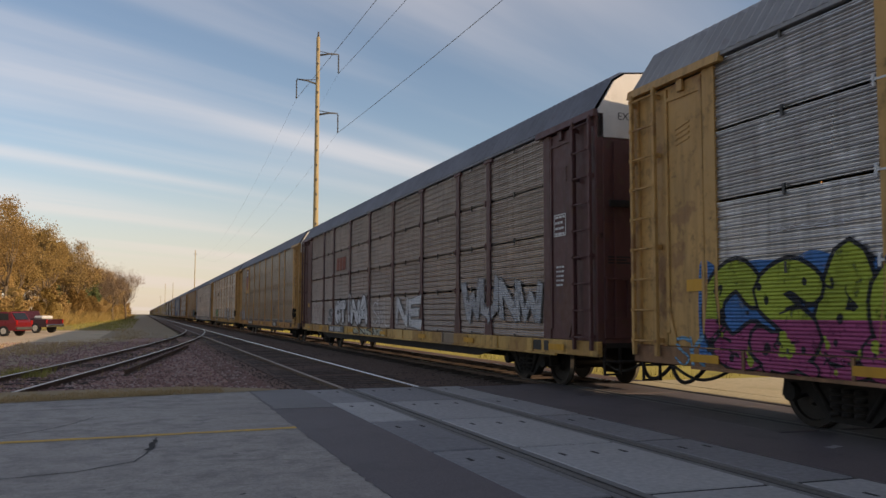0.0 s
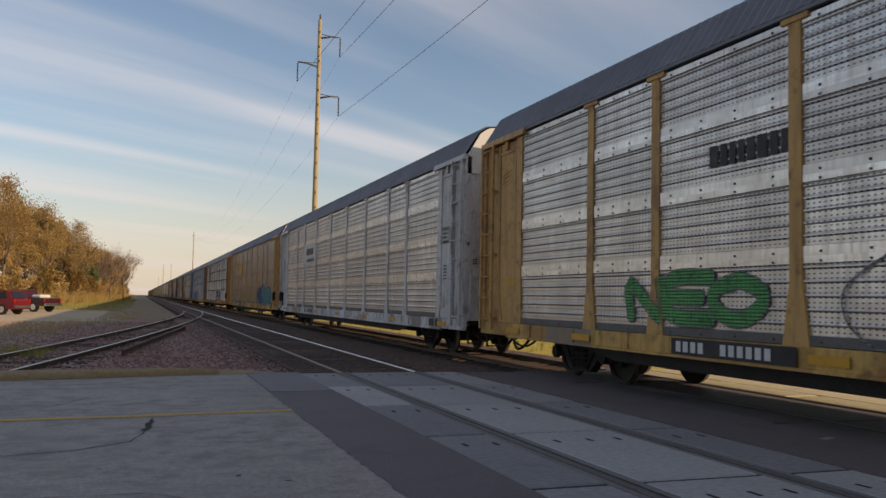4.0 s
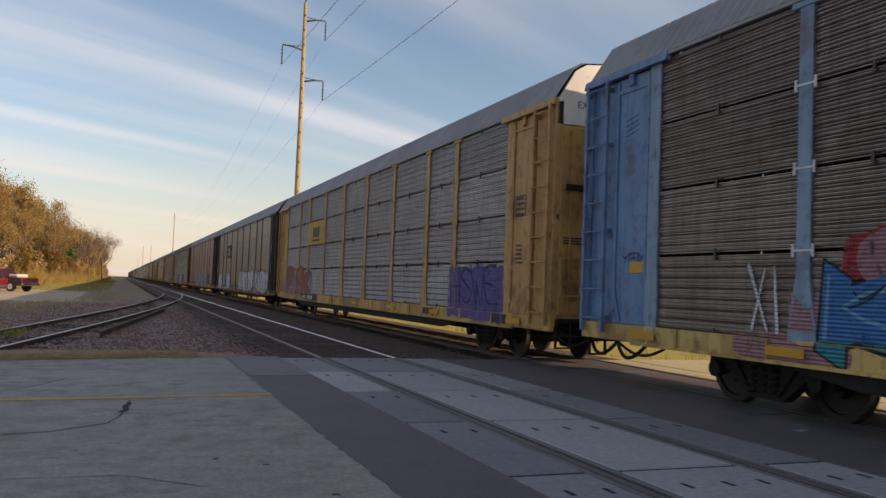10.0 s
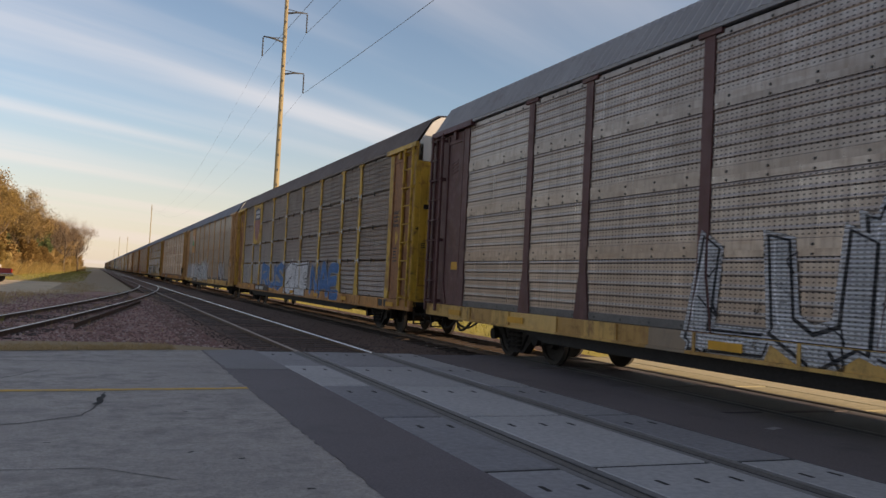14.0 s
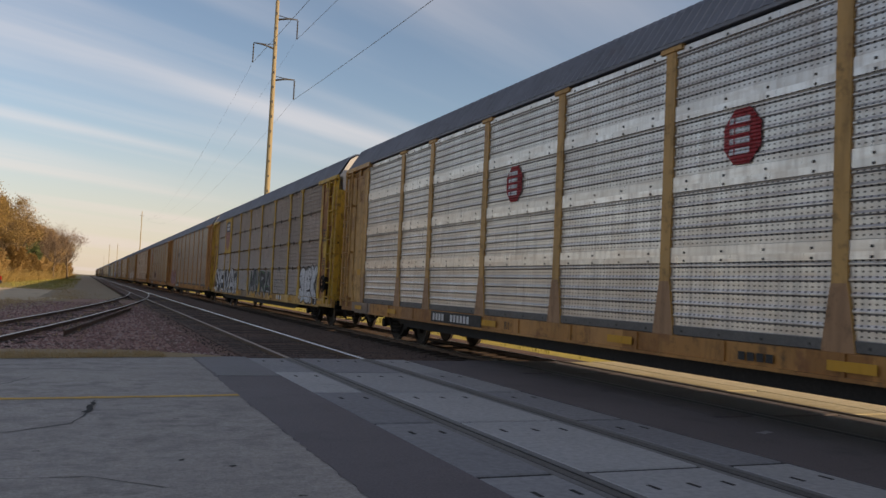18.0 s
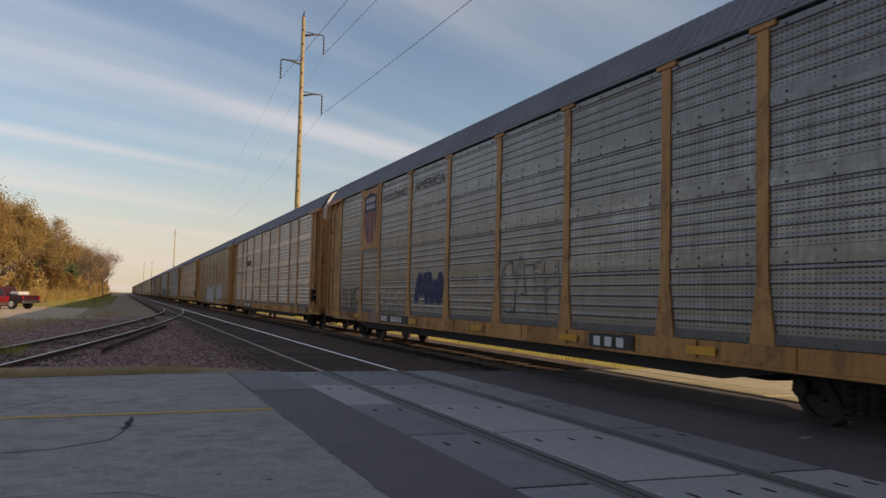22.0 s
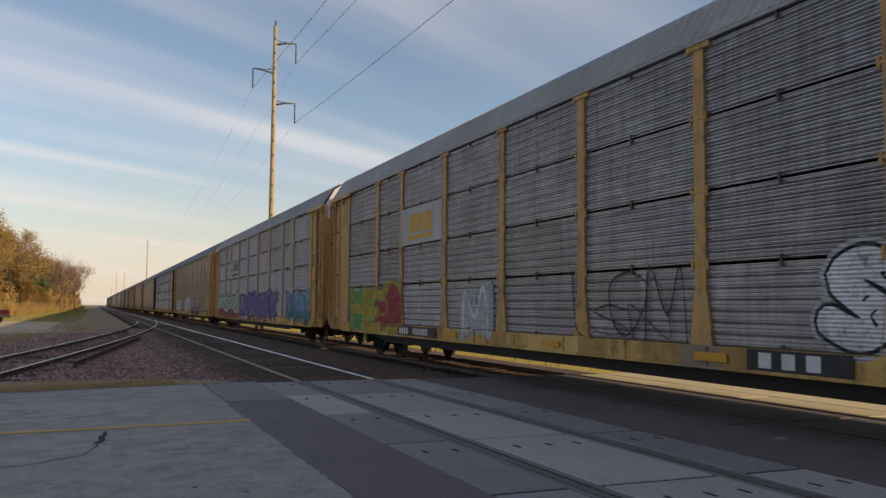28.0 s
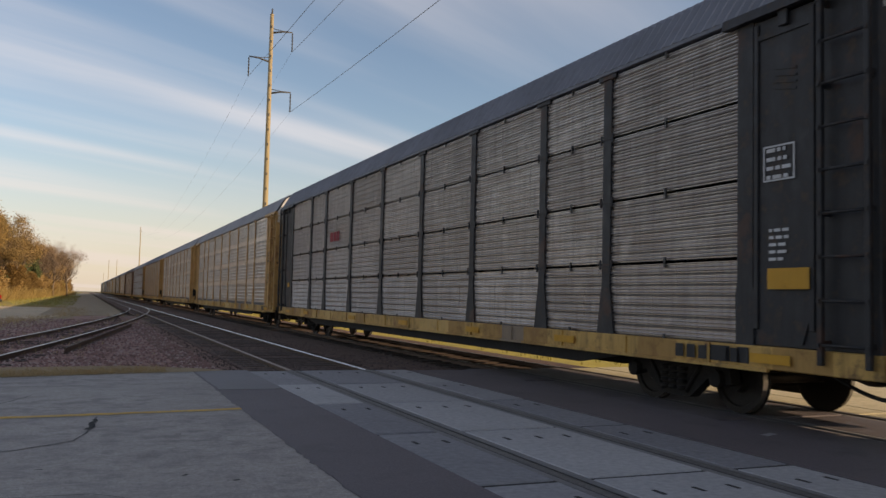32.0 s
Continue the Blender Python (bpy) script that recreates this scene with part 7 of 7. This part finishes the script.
def build_stones():
    """Loose ballast stones lying on the beds, nearest stretch only."""
    rnd = random.Random(12)
    verts, faces = [], []
    base = [(1, 0, 0), (-1, 0, 0), (0, 1, 0), (0, -1, 0), (0, 0, 1), (0, 0, -1)]
    tri = [(0, 2, 4), (2, 1, 4), (1, 3, 4), (3, 0, 4), (2, 0, 5), (1, 2, 5), (3, 1, 5), (0, 3, 5)]

    def put(x, y, z, s):
        k = len(verts)
        rz = rnd.uniform(0, 6.28)
        c, sn = math.cos(rz), math.sin(rz)
        j = [(p[0] * rnd.uniform(.6, 1.3), p[1] * rnd.uniform(.6, 1.3), p[2] * rnd.uniform(.4, .9)) for p in base]
        verts.extend((x + s * (a * c - b * sn), y + s * (a * sn + b * c), z + s * d) for a, b, d in j)
        faces.extend(tuple(k + q for q in f) for f in tri)
    for i in range(15000):
        y = ROAD_Y1 + .55 + 34 * rnd.random() ** 1.6
        x = rnd.uniform(-6.8, 2.6)
        put(x, y, -.15 if x < 1.9 else -.12, rnd.uniform(.018, .055))
    def lay(name, mat, label):
        me = bpy.data.meshes.new(name)
        me.from_pydata(verts, [], faces)
        me.materials.append(mat)
        tagged(new(name, me), label, "gravel", kind="stuff")
        verts.clear()
        faces.clear()
    lay("ballast_stones", STONE, "loose purple-brown crushed stones on the track bed")
    for i in range(5000):
        y = ROAD_Y1 + .2 + 30 * rnd.random() ** 1.6
        x = rnd.uniform(2.6, 8.0)
        put(x, y, -.10 if x < 6.5 else -.13, rnd.uniform(.015, .04))
    lay("sooty_stones", STONE_SOOTY, "oily dark crushed stones between the rails")


def ribbon(name, pts, w, z, mat, label, category, seed=1, rough=.3):
    """A narrow uneven strip on the road: a crack, a tar line or a paint line."""
    rnd = random.Random(seed)
    bm = bmesh.new()
    full = []
    for (a, b) in zip(pts, pts[1:]):
        n = max(2, int((Vector(b) - Vector(a)).length / .12))
        full += [Vector(a).lerp(Vector(b), i / n) for i in range(n)]
    full.append(Vector(pts[-1]))
    L2, R2 = [], []
    for i, p in enumerate(full):
        d = full[min(i + 1, len(full) - 1)] - full[max(i - 1, 0)]
        nn = Vector((-d.y, d.x)).normalized()
        o = rnd.uniform(-1, 1) * rough * w
        L2.append(bm.verts.new((*(p + nn * (w * .5 * rnd.uniform(1 - rough, 1 + rough) + o)), z)))
        R2.append(bm.verts.new((*(p - nn * (w * .5 * rnd.uniform(1 - rough, 1 + rough) - o)), z)))
    for i in range(len(full) - 1):
        bm.faces.new((L2[i], L2[i + 1], R2[i + 1], R2[i]))
    return tagged(new(name, mesh_of(name, bm, mat)), label, category, kind="structure")


def build_road_marks():
    ribbon("yellow_line", [(-4.6, 10.25), (-0.7, 10.48), (1.84, 10.70)], .16, .004, YELLOW_LINE, "worn yellow centre line across the concrete", "road marking", 1, .12)
    ribbon("road_crack", [(0.17, 10.35), (0.16, 9.9), (0.07, 9.2), (-.05, 8.75), (-.5, 8.35), (-1.2, 8.15), (-2.6, 8.1)], .018, .004, CRACK, "thin crack in the concrete road", "crack", 2, .5)
    ribbon("tar_patch", [(0.165, 10.15), (0.13, 9.75), (0.09, 9.4)], .055, .006, DARK_JOINT, "tar patch over a crack", "crack", 3, .5)
    ribbon("road_crack", [(-.6, 12.6), (-.8, 12.0), (-1.1, 11.4), (-1.5, 11.0)], .02, .004, CRACK, "thin crack in the concrete road", "crack", 4, .5)
    ribbon("road_crack", [(-4, 6.0), (-1.6, 6.3), (-.9, 6.5), (.1, 6.45), (.6, 6.0)], .012, .004, CRACK, "hairline crack across the concrete road", "crack", 5, .6)
    ribbon("road_joint", [(-12, 13.6), (1.8, 13.75)], .014, .004, CRACK, "construction joint in the concrete", "joint", 6, .2)
    ribbon("road_joint", [(1.86, ROAD_Y1), (1.85, 10), (1.86, 4), (1.86, -4)], .05, .005, ASPHALT, "ragged edge between concrete and asphalt", "joint", 9, .35)
    for i, (x, y) in enumerate(((1.1, 6.6), (.75, 6.9), (-.3, 7.4), (.9, 8.9), (1.4, 5.6))):
        ribbon("tar_spot", [(x, y), (x + .05, y + .015)], .028, .005, DARK_JOINT, "small dark tar spot", "stain", 20 + i, .5)
    ribbon("road_patch", [(6.95, 7.32), (7.18, 7.36)], .12, .001, PANEL_CONCRETE, "pale patch of concrete on the asphalt", "stain", 8, .4)


def car_shape(bm, prof, half, tuck, mi=0):
    """A vehicle body: a side profile extruded across, the upper part drawn in."""
    fs = prism(bm, prof, "x", -half, half, mi)
    for v in {v for f in fs for v in f.verts}:
        if v.co.z > 1.0:
            v.co.x *= 1 - tuck * min(1, (v.co.z - 1.0) / .5)
    return fs


CAR_RED = paint("car_red", (0.17, 0.012, 0.016), 0.1, 0.3)
CAR_MAROON = paint("car_maroon", (0.05, 0.01, 0.014), 0.1, 0.3)
CAR_GLASS, _nt, _b = material("car_glass", (0.02, 0.022, 0.025), 0.08)
CHROME, _nt, _b = material("chrome_trim", (0.6, 0.6, 0.6), 0.15, 1.0)
LAMP_RED, _nt, _b = material("tail_lamp", (0.35, 0.01, 0.01), 0.3)
CANVAS = two_scale("white_load", (0.7, 0.69, 0.66), (0.58, 0.57, 0.54), 2.0, 20.0, 0.8)


def wheel_part(parent, x, y, r=.36):
    bm = bmesh.new()
    s = 1 if x > 0 else -1
    disc_x(bm, y, r, r, x - .11, x + .11, 20)
    w = part("wheel", bm, RUBBER, parent)
    bm = bmesh.new()
    disc_x(bm, y, r, r * .6, x + s * .10, x + s * .13, 14)
    part("rim", bm, CHROME, w)


def suv(m):
    t = tagged(new("suv_car"), "bright red parked sport utility vehicle on gravel", "car", "parked cars")
    bm = bmesh.new()
    car_shape(bm, [(-2.25, .38), (2.15, .38), (2.25, .62), (2.2, .98), (1.05, 1.08), (.45, 1.62), (-1.75, 1.66), (-2.1, 1.12), (-2.28, .95)], .88, .13)
    part("body", bm, CAR_RED, t)
    for s in (-1, 1):
        for a, b, c, d in ((-1.72, -1.0, -1.62, -1.0), (-.92, -.1, -.92, -.1), (-.02, .82, -.02, .5)):
            bm = bmesh.new()
            prism(bm, [(a, 1.1), (b, 1.1), (d, 1.55), (c, 1.55)], "x", s * .80, s * .86)
            part("window", bm, CAR_GLASS, t)
    bm = bmesh.new()
    prism(bm, [(-2.12, 1.14), (-1.8, 1.60), (-1.77, 1.60), (-2.08, 1.14)], "x", -.68, .68)
    for v in bm.verts:
        v.co.y -= .035
    part("rear_window", bm, CAR_GLASS, t)
    bm = bmesh.new()
    box(bm, -.86, .86, -2.38, -2.22, .45, .64, 0, .03)
    part("bumper", bm, DARK_IRON, t)
    for s in (-1, 1):
        bm = bmesh.new()
        box(bm, s * .80 - .08, s * .80 + .08, -2.32, -2.24, .80, 1.08, 0, .01)
        part("tail_lamp", bm, LAMP_RED, t)
        for y in (-1.4, 1.4):
            wheel_part(t, s * .80, y)
    t.matrix_basis = m


def pickup(m):
    t = tagged(new("pickup_truck"), "dark maroon parked pickup truck with a white load", "pickup truck", "parked cars")
    bm = bmesh.new()
    car_shape(bm, [(-2.7, .48), (2.6, .48), (2.7, .75), (2.62, 1.08), (1.25, 1.16), (.75, 1.72), (-.45, 1.76), (-.62, 1.12), (-2.7, 1.1)], .95, .14)
    part("body", bm, CAR_MAROON, t)
    bm = bmesh.new()
    box(bm, -.8, .8, -2.6, -.75, 1.05, 1.105)
    part("bed", bm, DARK_IRON, t)
    for s in (-1, 1):
        for a, b, c, d in ((-.42, .22, -.36, .22), (.30, 1.02, .30, .72)):
            bm = bmesh.new()
            prism(bm, [(a, 1.18), (b, 1.18), (d, 1.64), (c, 1.64)], "x", s * .84, s * .915)
            part("window", bm, CAR_GLASS, t)
        bm = bmesh.new()
        box(bm, s * .90 - .06, s * .90 + .06, -2.74, -2.66, .80, 1.06, 0, .01)
        part("tail_lamp", bm, LAMP_RED, t)
        for y in (-1.7, 1.75):
            wheel_part(t, s * .85, y, .40)
    bm = bmesh.new()
    box(bm, -.92, .92, -2.88, -2.70, .50, .70, 0, .03)
    part("bumper", bm, CHROME, t)
    bm = bmesh.new()
    box(bm, -.65, .55, -2.1, -1.2, 1.10, 1.38, 0, .1)
    tagged(part("load", bm, CANVAS, t), "white bundle lying in the bed")
    t.matrix_basis = m


build_trees()
build_brush()
build_stones()
build_road_marks()
suv(pose(-9.7, 65.5, -0.15, 0, 0, 62))
pickup(pose(-8.9, 76.0, -0.15, 0, 0, 55))


def build_train():
    spare = [("yellow", "brown", "B"), ("yellow", "silver", "B"), ("rust", "brown", "A"), ("yellow", "grey", "B"), ("black", "grey", "B"), ("maroon", "brown", "B"), ("orange", "grey", "A")]
    # cars -3 and -2 are never in view; added for their shadow
    for k in range(-3, 38):
        kw = dict(LIVERY.get(k, {}))
        if not kw:
            t, m, s = spare[(k * 3 + 1) % len(spare)]
            kw = dict(trim=t, metal=m, style=s, roof=("zinc", "slate", "zinc", "brown")[k % 4])
        autorack(k, **kw)


build_train()


# ---- the whole train rolls towards the camera and past it ----
HEAD = 12.447


# small changes of pace: seconds, metres by which the train hangs back
SLACK = [(-5, -.2), (0, -.2), (1, -.17), (2, -.08), (6, .13), (7, .13), (8, .07), (9, .08), (11, .14), (12, .05), (13, 0), (16, -.11), (17, -.07), (18, -.12), (19, -.07), (21, -.17), (22, -.18), (23, .13), (24, .14), (25, .02), (28, .06), (30, .01), (31, .03), (32, -.02), (40, -.02)]


def travelled(t):
    back = 0.0
    for (a, p), (b, q) in zip(SLACK, SLACK[1:]):
        if a <= t < b:
            u = (t - a) / (b - a)
            back = p + (q - p) * u * u * (3 - 2 * u)
    return 20.772 * t - 0.00437 * t * t - back


def motions():
    times = [i * 0.5 for i in range(65)]
    for k, car in CARS:
        walk(car, [(t, pose(TRAIN_X, HEAD + PITCH * k - travelled(t), 0)) for t in times])
    # wheels roll without slipping; alike axles share one set of keys
    for u, wheels in WHEELS.items():
        first = wheels[0]
        walk(first, [(i / FPS, pose(0, u, 0.457, math.degrees(travelled(i / FPS) / 0.457) % 360)) for i in range(32 * FPS + 1)])
        for w in wheels[1:]:
            w.rotation_mode = "QUATERNION"
            w.animation_data_create()
            w.animation_data.action = first.animation_data.action
            w.animation_data.action_slot = first.animation_data.action_slot


motions()
